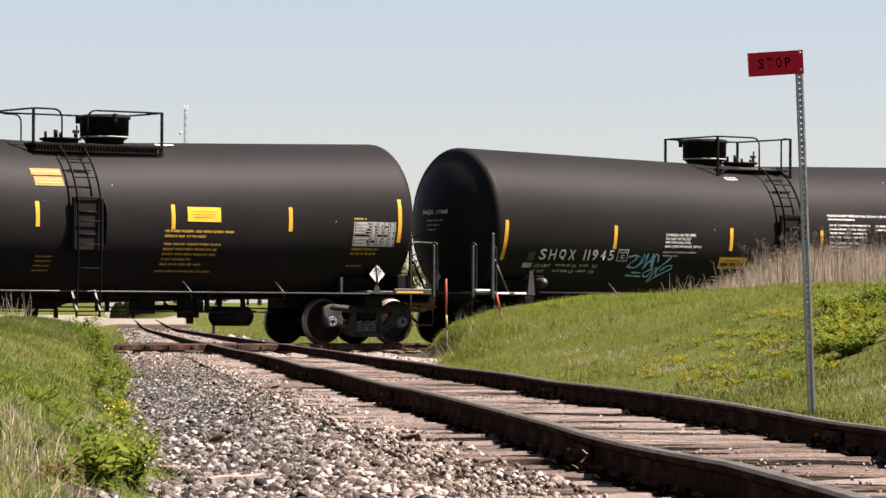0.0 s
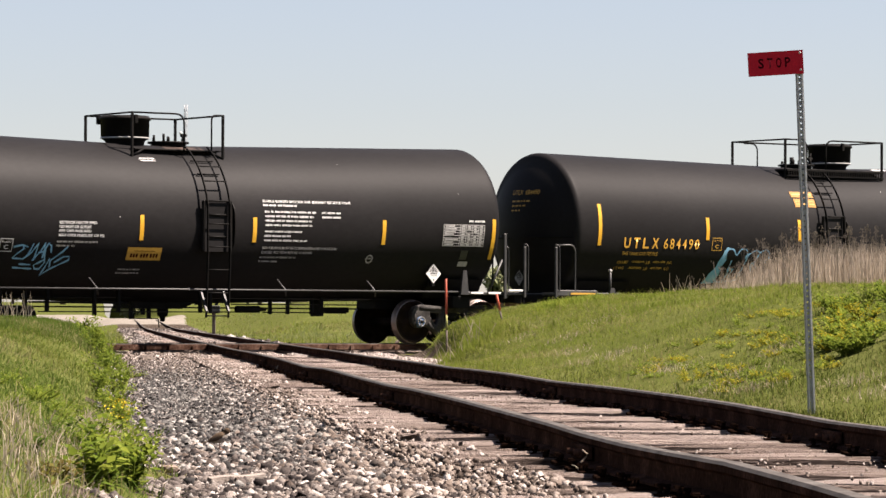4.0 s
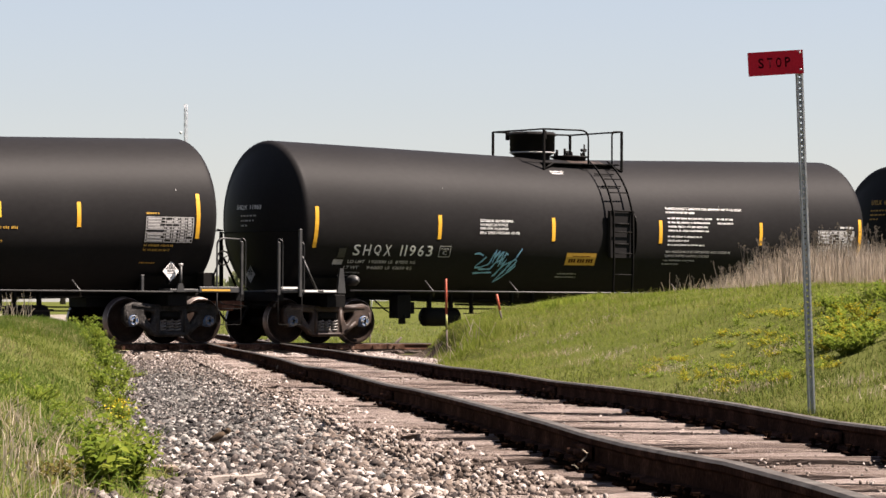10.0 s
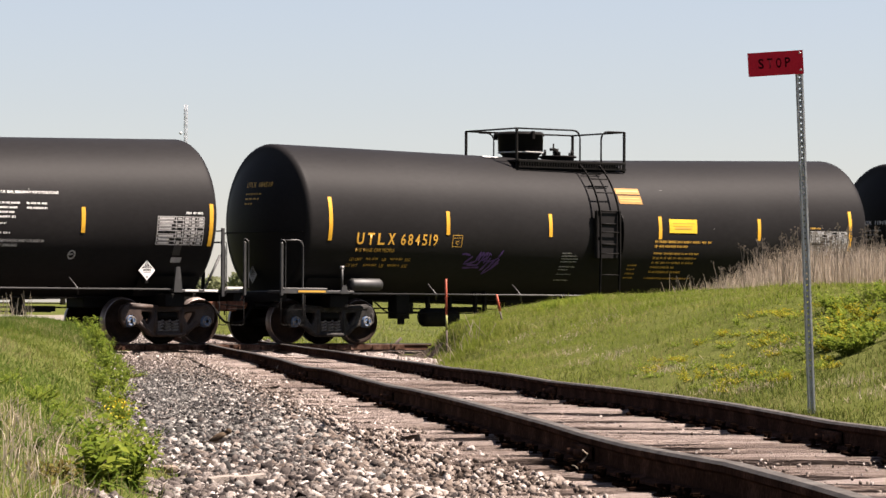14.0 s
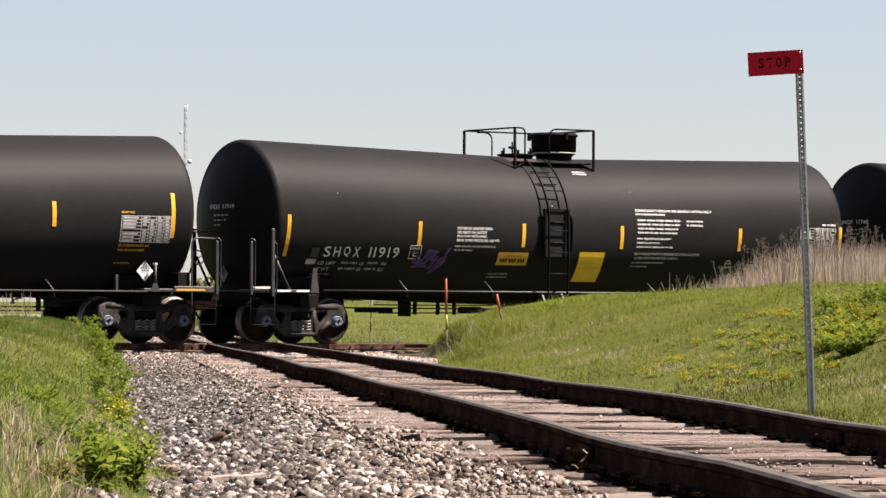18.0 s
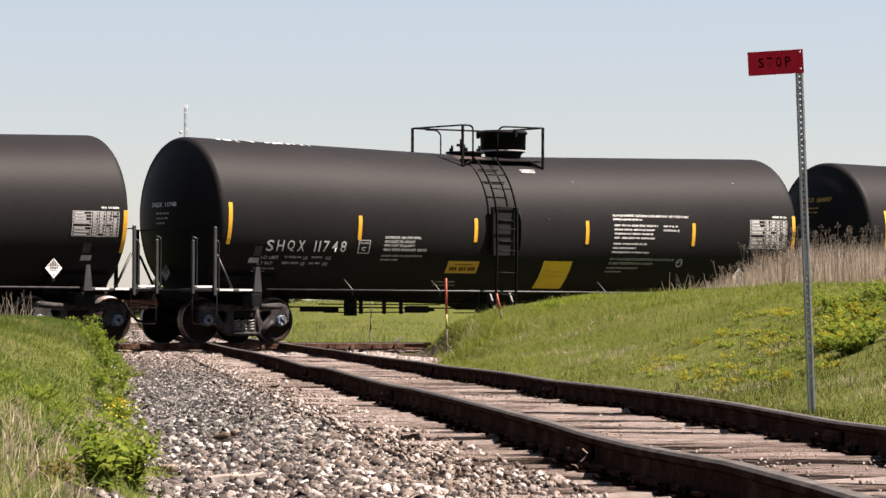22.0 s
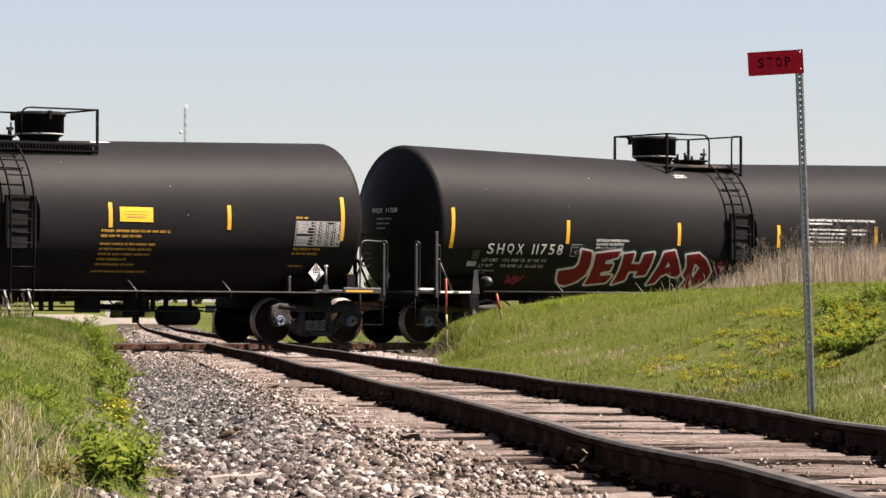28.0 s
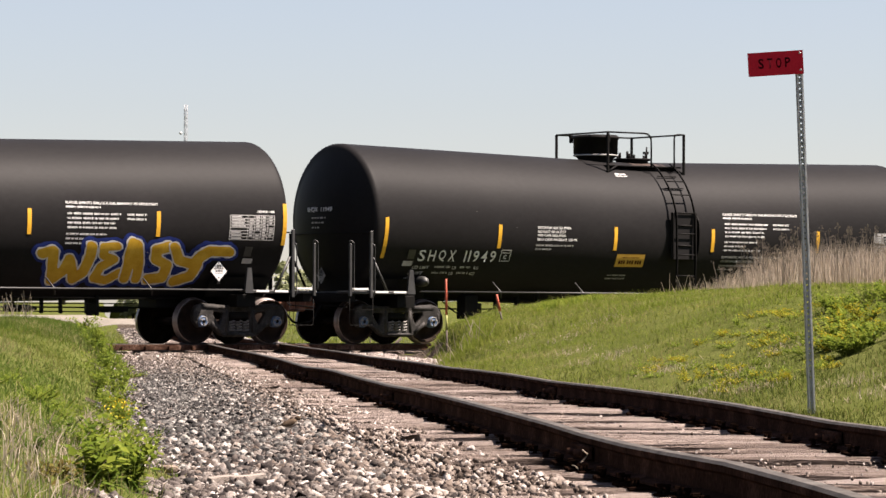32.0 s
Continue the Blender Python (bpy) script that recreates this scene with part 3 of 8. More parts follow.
# a lusher tuft at the top of the bank and longer grass along its tip
v_, q_ = 59 + 2.5 * rng.random(2600), 4.3 + 0.9 * rng.random(2600)
x_, y_ = SIDE_X + v_ * SX + q_ * SY, v_ * SY - q_ * SX
blades("grass", x_, y_, 0.06 + 0.14 * rng.random(len(x_)), 0.012, "leaf", 0.6, label="lush green tuft on the crest of the bank")
v_, q_ = 54 + 10 * rng.random(5000), 2.2 + 1.2 * rng.random(5000)
x_, y_ = SIDE_X + v_ * SX + q_ * SY, v_ * SY - q_ * SX
keep_ = ~is_gravel(x_, y_)
x_, y_ = x_[keep_], y_[keep_]
blades("grass", x_, y_, 0.06 + 0.16 * rng.random(len(x_)) ** 1.5, 0.011, "grass", 0.5, label="longer grass at the tip of the bank")
x_, y_ = turf(190000, 7, 72, -8, -2.5, 1.0)
v_ = zones(x_, y_)[0]
k_ = patch(x_, y_, 1.3)
tall_ = (0.03 + 0.1 * rng.random(len(x_)) ** 1.9) * (0.6 + 0.7 * k_) * (1 - 0.5 * smooth01((v_ - 20) / 9) + 0.45 * smooth01((v_ - 34) / 10))
r_ = rng.random(len(x_))
vivid_ = r_ < 0.9 - 0.55 * smooth01((v_ - 26) / 8) - 0.35 * (v_ < 15.5 + 2 * k_)
sere_ = ~vivid_ & (r_ > 0.93 - 0.5 * smooth01((patch(x_ + 5, y_ * 0.8, 0.8) - 0.5) / 0.35) - 0.12 * (v_ < 17))
for pick_, mat_, say_ in ((vivid_, "lush", "lush green grass"), (sere_, "sere", "dry yellowish grass"), (~vivid_ & ~sere_, "meadow", "fresh green grass")):
    blades("grass", x_[pick_], y_[pick_], tall_[pick_], 0.003 + 0.0001 * y_[pick_], mat_, 1.05, label=say_ + " on the slope beside the ballast")
x_, y_ = turf(14000, 42, 69, -4.4, -2.55)
blades("grass", x_, y_, 0.04 + 0.11 * rng.random(len(x_)) ** 1.7, 0.008, "lush", 0.6, label="taller fresh grass at the end of the slope")
x_, y_ = np.concatenate([np.array(turf(90000, 83, 175, -6, 32)), np.array(turf(40000, 175, 330, -40, 40))], 1)
k_ = patch(x_ * 0.5, y_ * 0.35, 1.0)
tall_ = (0.04 + 0.26 * rng.random(len(x_)) ** 2.4) * (0.35 + 1.1 * patch(x_ * 1.1, y_ * 0.5, 1.0)) * (1 - 0.3 * smooth01((y_ - 120) / 60))
r_ = rng.random(len(x_))
dry_ = r_ < 0.08 + 0.5 * smooth01((patch(x_ * 0.6 + 7, y_ * 0.15, 1.0) - 0.55) / 0.3)
fresh_ = ~dry_ & (r_ > 0.75 - 0.6 * k_)
for pick_, mat_, say_ in ((dry_, "sere", "dry yellowish grass"), (fresh_, "grass", "fresh green grass"), (~dry_ & ~fresh_, "field", "rough grass")):
    blades("grass", x_[pick_], y_[pick_], tall_[pick_], 0.006 + 0.00011 * y_[pick_], mat_, 1.0, label=say_ + " in the field beyond the tracks")


# ---- tank cars (x along the train, the side towards the camera at negative y, z from the rail) ----
TANK_R, TANK_END = 1.61, 7.5
CROWN, KNUCKLE, DOME = 1.47, 0.14, 2.965      # the heads: edge of the dome, depth of the rounded rim, radius of the dome


def axis_z(u, right=0.19, left=0.19):
    return 2.40 + (right if u > 0 else left) * min(abs(u), TANK_END) / TANK_END


LOW = [0.19, 0.19]       # how far the right and the left end rise on the car in hand


def on_tank(u, z, out=0.008):
    """A place on the tank's near side at u and height z."""
    c = axis_z(u, *LOW)
    k = max(-0.98, min(0.98, (z - c) / TANK_R))
    r = TANK_R + out
    return Vector((u, -r * math.sqrt(1 - k * k), c + r * k))


def tank_mesh(right=0.19, deep=0.0, left=0.19):
    bm = bmesh.new()
    us = []
    crown, knuckle, rc = CROWN, TANK_R - CROWN, DOME
    sag = rc - math.sqrt(rc * rc - crown * crown)
    for k in range(8):
        r = 0.03 + (crown - 0.03) * k / 7
        us.append((-TANK_END - KNUCKLE - (sag - rc + math.sqrt(rc * rc - r * r)) * (1 + deep / sag), r))
    for k in range(1, 8):
        a = math.pi / 2 * k / 7
        us.append((-TANK_END - KNUCKLE * math.cos(a), crown + knuckle * math.sin(a)))
    inner = [-TANK_END + 0.06, -5.2, -2.6, -0.05, 0.05, 2.6, 5.2, TANK_END - 0.06]
    prof = us + [(u, TANK_R) for u in inner] + [(-u, r) for u, r in us[::-1]]
    rings = []
    for u, r in prof:
        rings.append([bm.verts.new((u, r * math.cos(a), axis_z(u, right, left) + r * math.sin(a))) for a in (2 * math.pi * k / 64 for k in range(64))])
    for a, b in zip(rings, rings[1:]):
        for k in range(64):
            f = bm.faces.new((a[k], b[k], b[(k + 1) % 64], a[(k + 1) % 64]))
            f.smooth = True
    bm.faces.new(rings[0])
    bm.faces.new(rings[-1][::-1])
    bmesh.ops.recalc_face_normals(bm, faces=bm.faces)
    return bm


def strip_on_tank(bm, u0, u1, z0, z1, slant=0.0, mat=0, out=0.008, n=None):
    """A painted patch that follows the tank's curve."""
    n = n or max(1, int(abs(z1 - z0) / 0.12) + 1)
    prev = None
    for i in range(n + 1):
        z = z0 + (z1 - z0) * i / n
        s = slant * i / n
        row = (bm.verts.new(on_tank(u0 + s, z, out)), bm.verts.new(on_tank(u1 + s, z, out)))
        if prev:
            f = bm.faces.new((prev[0], prev[1], row[1], row[0]))
            f.material_index = mat
        prev = row


def wheel_mesh():
    """One wheel about the y axis, its flange on the inside."""
    bm = bmesh.new()
    prof = [(-0.02, 0.10), (-0.02, 0.16), (0.03, 0.2), (0.02, 0.37), (-0.06, 0.385), (-0.066, 0.443), (-0.056, 0.457), (0.055, 0.459), (0.062, 0.483), (0.085, 0.483), (0.085, 0.385), (0.05, 0.37), (0.06, 0.2), (0.08, 0.16), (0.08, 0.10)]
    lathe(bm, prof, "y", 40, mat=[0, 0, 0, 0, 0, 1, 1, 1, 0, 0, 0, 0, 0, 0])
    bmesh.ops.recalc_face_normals(bm, faces=bm.faces)
    return bm


def frame_mesh():
    """A cast side frame of a three-piece bogie, centred on the bolster at axle height; near side at negative y."""
    bm = bmesh.new()
    half = [(0.3, 0.25), (0.6, 0.275), (0.86, 0.295), (1.0, 0.25), (1.06, 0.15), (1.05, -0.03), (0.99, -0.09), (0.98, 0.02), (0.9, 0.09), (0.8, 0.09), (0.74, 0.0),
            (0.72, -0.1), (0.62, -0.13), (0.44, -0.28), (0.3, -0.32)]
    outer = half + [(-a, b) for a, b in half[::-1]]
    hole = [(0.64, 0.19), (0.4, 0.18), (0.345, 0.13), (0.36, 0.02), (0.44, -0.13), (0.5, -0.13), (0.6, 0.0), (0.66, 0.1)]
    holes = [hole, [(-a, b) for a, b in hole], [(-0.28, 0.19), (0.28, 0.19), (0.27, -0.26), (-0.27, -0.26)]]
    cu = bpy.data.curves.new("side_frame", "CURVE")
    cu.dimensions, cu.fill_mode = "2D", "BOTH"
    cu.extrude, cu.bevel_depth, cu.bevel_resolution = 0.04, 0.036, 3
    for loop in [outer] + holes:
        sp = cu.splines.new("POLY")
        sp.points.add(len(loop) - 1)
        for p, (a, b) in zip(sp.points, loop):
            p.co = (a, b, 0, 1)
        sp.use_cyclic_u = True
    ob = bpy.data.objects.new("side_frame", cu)
    scene.collection.objects.link(ob)
    dg = bpy.context.evaluated_depsgraph_get()
    me = bpy.data.meshes.new_from_object(ob.evaluated_get(dg))
    bpy.data.objects.remove(ob)
    bm.from_mesh(me)
    bpy.data.meshes.remove(me)
    bmesh.ops.rotate(bm, verts=bm.verts, matrix=Matrix.Rotation(radians(90), 3, "X"))
    # ribs, wear lugs and the spring seat that stand proud of the casting
    for sg in (-1, 1):
        tube(bm, [(sg * 0.31, -0.05, 0.2), (sg * 0.31, -0.05, -0.27)], 0.045, 8)
        tube(bm, [(sg * 0.36, -0.05, 0.235), (sg * 0.9, -0.05, 0.255)], 0.05, 8)
        tube(bm, [(sg * 0.68, -0.05, -0.06), (sg * 0.42, -0.05, -0.27)], 0.05, 8)
        box(bm, sg * 1.02 - 0.03, sg * 1.02 + 0.03, -0.09, 0.0, -0.02, 0.14, 0.012)
    box(bm, -0.3, 0.3, -0.13, 0.1, -0.34, -0.27, 0.02)
    for f in bm.faces:
        f.smooth = len(f.verts) <= 4
    return bm


def curve_pts(pts, r=0.12, n=4):
    """Round the corners of a bent bar."""
    pts = [Vector(p) for p in pts]
    out = [pts[0]]
    for a, b, c in zip(pts, pts[1:], pts[2:]):
        d0, d1 = (a - b), (c - b)
        k = min(r, d0.length * 0.45, d1.length * 0.45)
        p, q = b + d0.normalized() * k, b + d1.normalized() * k
        for i in range(n + 1):
            t = i / n
            out.append(p * (1 - t) ** 2 + b * 2 * t * (1 - t) + q * t * t)
    out.append(pts[-1])
    return out


def bar(name, parent, pts, r=0.017, mat="frame", label="", round_=0.12, sides=6):
    bm = bmesh.new()
    tube(bm, curve_pts(pts, round_) if len(pts) > 2 else pts, r, sides)
    return part(name, bm, mat, parent, label)


def block(name, parent, x0, x1, y0, y1, z0, z1, mat="frame", label="", bev=0.01):
    bm = bmesh.new()
    box(bm, x0, x1, y0, y1, z0, z1, bev)
    return part(name, bm, mat, parent, label)


WHEEL_BM, SIDE_BM = part("wheel", wheel_mesh(), ["wheel", "tread"]), part("side_frame", frame_mesh(), "cast")
SIDE_RUST = SIDE_BM.data.copy()
SIDE_RUST.materials[0] = M["castrust"]
TRUCK_U = 6.74
_b = bmesh.new()
lathe(_b, [(-0.012, 0.004), (-0.012, 0.03), (0.0, 0.034), (0.0, 0.085), (-0.006, 0.088), (0.0, 0.102), (0.05, 0.108), (0.06, 0.122), (0.17, 0.122), (0.17, 0.06)], "y", 24, mat=[2, 2, 0, 0, 1, 0, 0, 0, 0])
for k_ in range(3):
    a_ = k_ * 2.094 + 0.5
    tube(_b, [(0.062 * math.cos(a_), 0.01, 0.062 * math.sin(a_)), (0.062 * math.cos(a_), -0.028, 0.062 * math.sin(a_))], 0.021, 6, mat=1)
bmesh.ops.recalc_face_normals(_b, faces=_b.faces)
CAP_BM = part("bearing_cap", _b, ["cap", "spring", "frame"])
_b = bmesh.new()
for sx_ in (-0.17, 0.0, 0.17):
    pts_ = [(sx_ + 0.066 * math.cos(t_ * 0.8), -0.03 + 0.066 * math.sin(t_ * 0.8), -0.255 + t_ * 0.0074) for t_ in range(33)]
    tube(_b, pts_, 0.016, 5)
SPRING_BM = part("spring", _b, "spring")
TANK_BM, TANK_DEEP, TANK_LOW = part("tank", tank_mesh(0.15), "tank", at=pose(0, 0, -50)), part("tank", tank_mesh(0.15, 0.14), "tank", at=pose(0, 0, -50)), part("tank", tank_mesh(0.155, 0.06, 0.14), "tank", at=pose(0, 0, -50))
TANK_AMBER = part("tank", tank_mesh(0.19, 0.0, 0.13), "tank", at=pose(0, 0, -50))
wheelsets = []


def bogie(car, u, rusty):
    """Two wheelsets and the frame that holds them, under the car at u."""
    fr = bmesh.new()
    box(fr, u - 0.24, u + 0.24, -1.05, 1.05, 0.5, 0.64, 0.02)
    for sy in (-1, 1):
        box(fr, u - 0.2, u + 0.2, min(sy * 1.05, sy * 1.09), max(sy * 1.05, sy * 1.09), 0.53, 0.57, 0.008)
    box(fr, u - 0.32, u + 0.32, -0.42, 0.42, 0.6, 0.72, 0.02)
    for sx in (-0.33, 0.33):
        box(fr, u + sx - 0.05, u + sx + 0.05, -0.9, 0.9, 0.34, 0.46, 0.01)
    bolster = part("bogie", fr, "frame", car, "two-axle bogie with cast side frames")
    for y, turn in ((-1.0, 0), (1.0, 180)):
        s = again("side_frame", SIDE_BM, bolster, pose(u, y, 0.49, 0, 0, turn), "rust-brown cast side frame" if rusty else "grey cast-steel side frame")
        if rusty:
            s.data = SIDE_RUST
        again("spring_nest", SPRING_BM, bolster, pose(u, y, 0.49, 0, 0, turn), "coil springs")
    for du in (-0.88, 0.88):
        ax = bmesh.new()
        tube(ax, [(0, -1.02, 0), (0, 1.02, 0)], 0.085, 10)
        wset = part("wheelset", ax, "wheel", car, "axle with two steel wheels", at=pose(u + du, 0, 0.457))
        again("wheel", WHEEL_BM, wset, pose(0, -0.755, 0))
        again("wheel", WHEEL_BM, wset, pose(0, 0.755, 0, 0, 0, 180))
        again("bearing_cap", CAP_BM, wset, pose(0, -1.125, 0), "blue bearing end cap")
        again("bearing_cap", CAP_BM, wset, pose(0, 1.125, 0, 0, 0, 180), "blue bearing end cap")
        wheelsets.append((wset, u + du))


def stripes(car, us, tall, mat="yellow"):
    for i, u in enumerate(us):
        bm = bmesh.new()
        z0, z1 = tall[i]
        strip_on_tank(bm, u - 0.045, u + 0.045, z0, z1, 0.0)
        part("reflective_strip", bm, mat, car, "yellow reflective strip")


def bars_block(car, name, rows, mat, label, seed=1):
    """Unreadable stencilled lines: bars of word length. rows: (u0, u1, z, height)."""
    rr = random.Random(seed)
    bm = bmesh.new()
    for u0, u1, z, h in rows:
        u = u0
        while u < u1 - 0.02:
            e = min(u1, u + h * rr.choice((1.2, 2.0, 3.1, 4.2)))
            x = u
            while x < e - 0.004:
                x2 = min(e, x + h * rr.choice((0.22, 0.36, 0.42)))
                strip_on_tank(bm, x, x2, z - h * rr.uniform(0.64, 0.74), z, 0, out=0.006, n=1)
                x = x2 + h * 0.22
            u = e + h * 0.55
    return tagged(part(name, bm, mat, car, label), kind="stuff")


def bm_face(bm, vs):
    bm.faces.new(vs)
    r = bmesh.ops.extrude_face_region(bm, geom=list(bm.faces))
    bmesh.ops.translate(bm, verts=[v for v in r["geom"] if isinstance(v, bmesh.types.BMVert)], vec=(0, 0.008, 0))
    bmesh.ops.recalc_face_normals(bm, faces=bm.faces)
    return bm


def top_works(car, kind, flip, shift):
    """Manway, valves, platform, railing and ladder over the middle of the car."""
    k = -1.0 if flip else 1.0
    if kind == "A":
        p0, p1, man, valve, lad, gap = -1.08, 1.05, -0.70, 0.32, 0.47, (0.13, 0.78)
    else:
        p0, p1, man, valve, lad, gap = -1.30, 1.63, 0.84, -0.17, -0.29 if flip else -0.48, (-0.66, -0.08)
    f = lambda u: k * u + shift
    lo, hi = min(f(p0), f(p1)), max(f(p0), f(p1))
    bm = bmesh.new()
    c = (f(man), 0, 0)
    lathe(bm, [(3.98, 0.38), (4.08, 0.4), (4.12, 0.46), (4.15, 0.475), (4.17, 0.475), (4.175, 0.49), (4.5, 0.495), (4.51, 0.53), (4.55, 0.53), (4.56, 0.51), (4.59, 0.48), (4.61, 0.02)], "z", 32, c)
    mw = part("manway", bm, "frame", car, "black round manway housing")
    for i in range(3):
        a = i * 2.1 + 0.4
        block("lug", mw, f(man) + 0.54 * math.cos(a) - 0.04, f(man) + 0.54 * math.cos(a) + 0.04, 0.54 * math.sin(a) - 0.03, 0.54 * math.sin(a) + 0.03, 4.42, 4.6)
    bm = bmesh.new()
    lathe(bm, [(4.125, 0.47), (4.13, 0.492), (4.155, 0.497), (4.16, 0.47)], "z", 32, c)
    part("gasket_band", bm, "faint", mw, "pale band round the foot of the housing")
    bm = bmesh.new()
    lathe(bm, [(3.98, 0.36), (4.06, 0.36), (4.06, 0.42), (4.1, 0.42), (4.1, 0.05)], "z", 24, (f(valve), 0, 0))
    vl = part("valve_plate", bm, "frame", car, "valve nozzle plate")
    for i in range(6):
        a = i * 1.047
        bm = bmesh.new()
        tube(bm, [(f(valve) + 0.34 * math.cos(a), 0.34 * math.sin(a), 4.08), (f(valve) + 0.34 * math.cos(a), 0.34 * math.sin(a), 4.18 + 0.05 * (i % 2))], 0.03, 6)
        part("valve", bm, "frame", vl)
    bar("valve", vl, [(f(valve) - 0.05 * k, 0.1, 4.1), (f(valve) - 0.05 * k, 0.1, 4.27)], 0.05 if kind == "B" else 0.03)
    bar("valve", vl, [(f(valve) + 0.26 * k, -0.2, 4.1), (f(valve) + 0.26 * k, -0.2, 4.36)], 0.02)
    block("valve_handle", vl, f(valve) + 0.26 * k - 0.09, f(valve) + 0.26 * k + 0.05, -0.23, -0.17, 4.2, 4.26)
    if kind == "A":
        bm = bmesh.new()
        strip_on_tank(bm, f(lad) - 0.5, f(lad) + 0.35, 3.82, 3.98, out=0.006)
        part("rust_patch", bm, "castrust", car, "rust streak below the platform")
    else:
        bm = bmesh.new()
        strip_on_tank(bm, f(p1) + (0.15 if not flip else -0.55), f(p1) + (0.55 if not flip else -0.15), 3.99, 4.015, out=0.01)
        part("worn_patch", bm, "white", car, "pale worn patch on the tank top")
    # platform on the near and far side, with its grating and edge
    for sgn in (-1, 1):
        bm = bmesh.new()
        if kind == "B":
            box(bm, lo, hi, min(sgn * 0.55, sgn * 1.0), max(sgn * 0.55, sgn * 1.0), 3.90, 3.95, 0.006)
            for i in range(int((hi - lo) / 0.07)):
                x = lo + 0.03 + i * 0.07
                box(bm, x, x + 0.02, min(sgn * 0.98, sgn * 1.01), max(sgn * 0.98, sgn * 1.01), 3.80, 3.90)
            box(bm, lo, hi, min(sgn * 0.985, sgn * 1.005), max(sgn * 0.985, sgn * 1.005), 3.78, 3.81)
        else:
            box(bm, lo + 0.1, hi, min(sgn * 0.6, sgn * 0.86), max(sgn * 0.6, sgn * 0.86), 3.88, 3.91, 0.006)
        part("platform", bm, "frame", car, "steel grating platform")
    W = 0.93
    top = 4.62
    posts = [(lo, -W), (hi, -W), (lo, W), (hi, W)]
    for x, y in posts:
        bm = bmesh.new()
        box(bm, x - 0.025, x + 0.025, y - 0.025, y + 0.025, 3.74, top + 0.01, 0.006)
        part("railing_post", bm, "frame", car)
    bar("handrail", car, [(lo, -W, top), (lo, W, top)], 0.02)
    bar("handrail", car, [(hi, -W, top), (hi, W, top)], 0.02)
    bar("handrail", car, [(lo, W, top), (hi, W, top)], 0.02)
    g0, g1 = min(f(gap[0]), f(gap[1])), max(f(gap[0]), f(gap[1]))
    bar("handrail", car, [(lo, -W, top), (g0, -W, top), (g0, -W, 3.85)], 0.02, round_=0.2)
    bar("handrail", car, [(hi, -W, top), (g1, -W, top), (g1, -W, 3.85)], 0.02, round_=0.2 if hi - g1 > 0.5 else 0.1)
    bar("handrail", car, [(lo + 0.35, W, top - 0.02), (lo + 0.75, W, top - 0.02), (lo + 0.75, W, 3.85)], 0.018, round_=0.18)
    for x in (lo + 0.02, hi - 0.02):
        bar("bracket", car, [(x - 0.3 * (1 if x > 0 else -1), -0.85, 3.9), (x, -W, 3.76)], 0.02)
    # ladder down the near side, following the tank to its widest, then straight, between two guard plates
    l0, l1 = f(lad) - 0.26, f(lad) + 0.26
    path = []
    for i in range(11):
        a = radians(62 - 62 * i / 10)
        path.append((-(TANK_R + 0.15) * math.cos(a), 2.42 + (TANK_R + 0.15) * math.sin(a)))
    path = [p for p in path if p[1] > 2.85] + [(-1.72, 2.8), (-1.74, 1.8), (-1.70, 0.95), (-1.68, 0.52)]
    ladder = part("ladder", _stile(l0, path), "frame", car, "steel side ladder")
    part("stile", _stile(l1, path), "frame", ladder)
    def at_z(z):
        for (ya, za), (yb, zb) in zip(path, path[1:]):
            if za >= z >= zb:
                return ya + (yb - ya) * (za - z) / max(1e-6, za - zb)
        return path[0][0]
    z = 0.56
    while z < 3.8:
        bar("rung", ladder, [(l0 - 0.02, at_z(z), z), (l1 + 0.02, at_z(z), z)], 0.015)
        z += 0.46 if z < 2.8 else 0.4 if z < 3.2 else 0.3
    for x in (l0 - 0.03, l1 - 0.03):
        bm = bmesh.new()
        for (ya, za), (yb, zb) in (((-1.5, 1.06), (-1.72, 0.66)),):
            vs = [bm.verts.new((x + dx, y, z)) for y, z in ((ya - 0.04, za), (ya + 0.03, za), (yb + 0.03, zb), (yb - 0.04, zb)) for dx in (-0.02, 0.02)]
            for q in ((0, 1, 3, 2), (2, 3, 5, 4), (4, 5, 7, 6), (6, 7, 1, 0), (0, 2, 4, 6), (1, 7, 5, 3)):
                bm.faces.new([vs[i] for i in q])
        bmesh.ops.recalc_face_normals(bm, faces=bm.faces)
        part("brace", bm, "grey", ladder, "pale flat brace")
    # the guard plate between ladder and tank, two bars on it, and the curved rib beside it
    block("guard_plate", ladder, l0 - 0.1, l1 + 0.08, -1.67, -1.645, 1.84, 2.87, "tank", "flat guard plate behind the rungs", 0.004)
    for x in (l0 - 0.07, l1 + 0.05):
        block("plate_edge", ladder, x - 0.02, x + 0.02, -1.71, -1.66, 1.84, 2.87)
    for z in (2.14, 2.58):
        bar("backing_bar", ladder, [(l0 + 0.06, -1.68, z), (l1 - 0.06, -1.68, z)], 0.022)
    for q in (50, 37):
        y, z = -(TANK_R + 0.03) * math.cos(radians(q)), 2.42 + (TANK_R + 0.03) * math.sin(radians(q))
        bar("backing_rung", ladder, [(l0, y, z), (l1, y, z)], 0.014)
    rib = bmesh.new()
    rows = []
    for i in range(13):
        a = radians(17 - 38 * i / 12)
        deep = 0.11 * min(1.0, 1.6 * math.sin(math.pi * (i + 0.3) / 12.6))
        rows.append([rib.verts.new((l1 + dx, -r * math.cos(a), 2.40 + r * math.sin(a))) for dx, r in ((0.13, TANK_R - 0.02), (0.13, TANK_R + deep), (0.15, TANK_R + deep), (0.15, TANK_R - 0.02))])
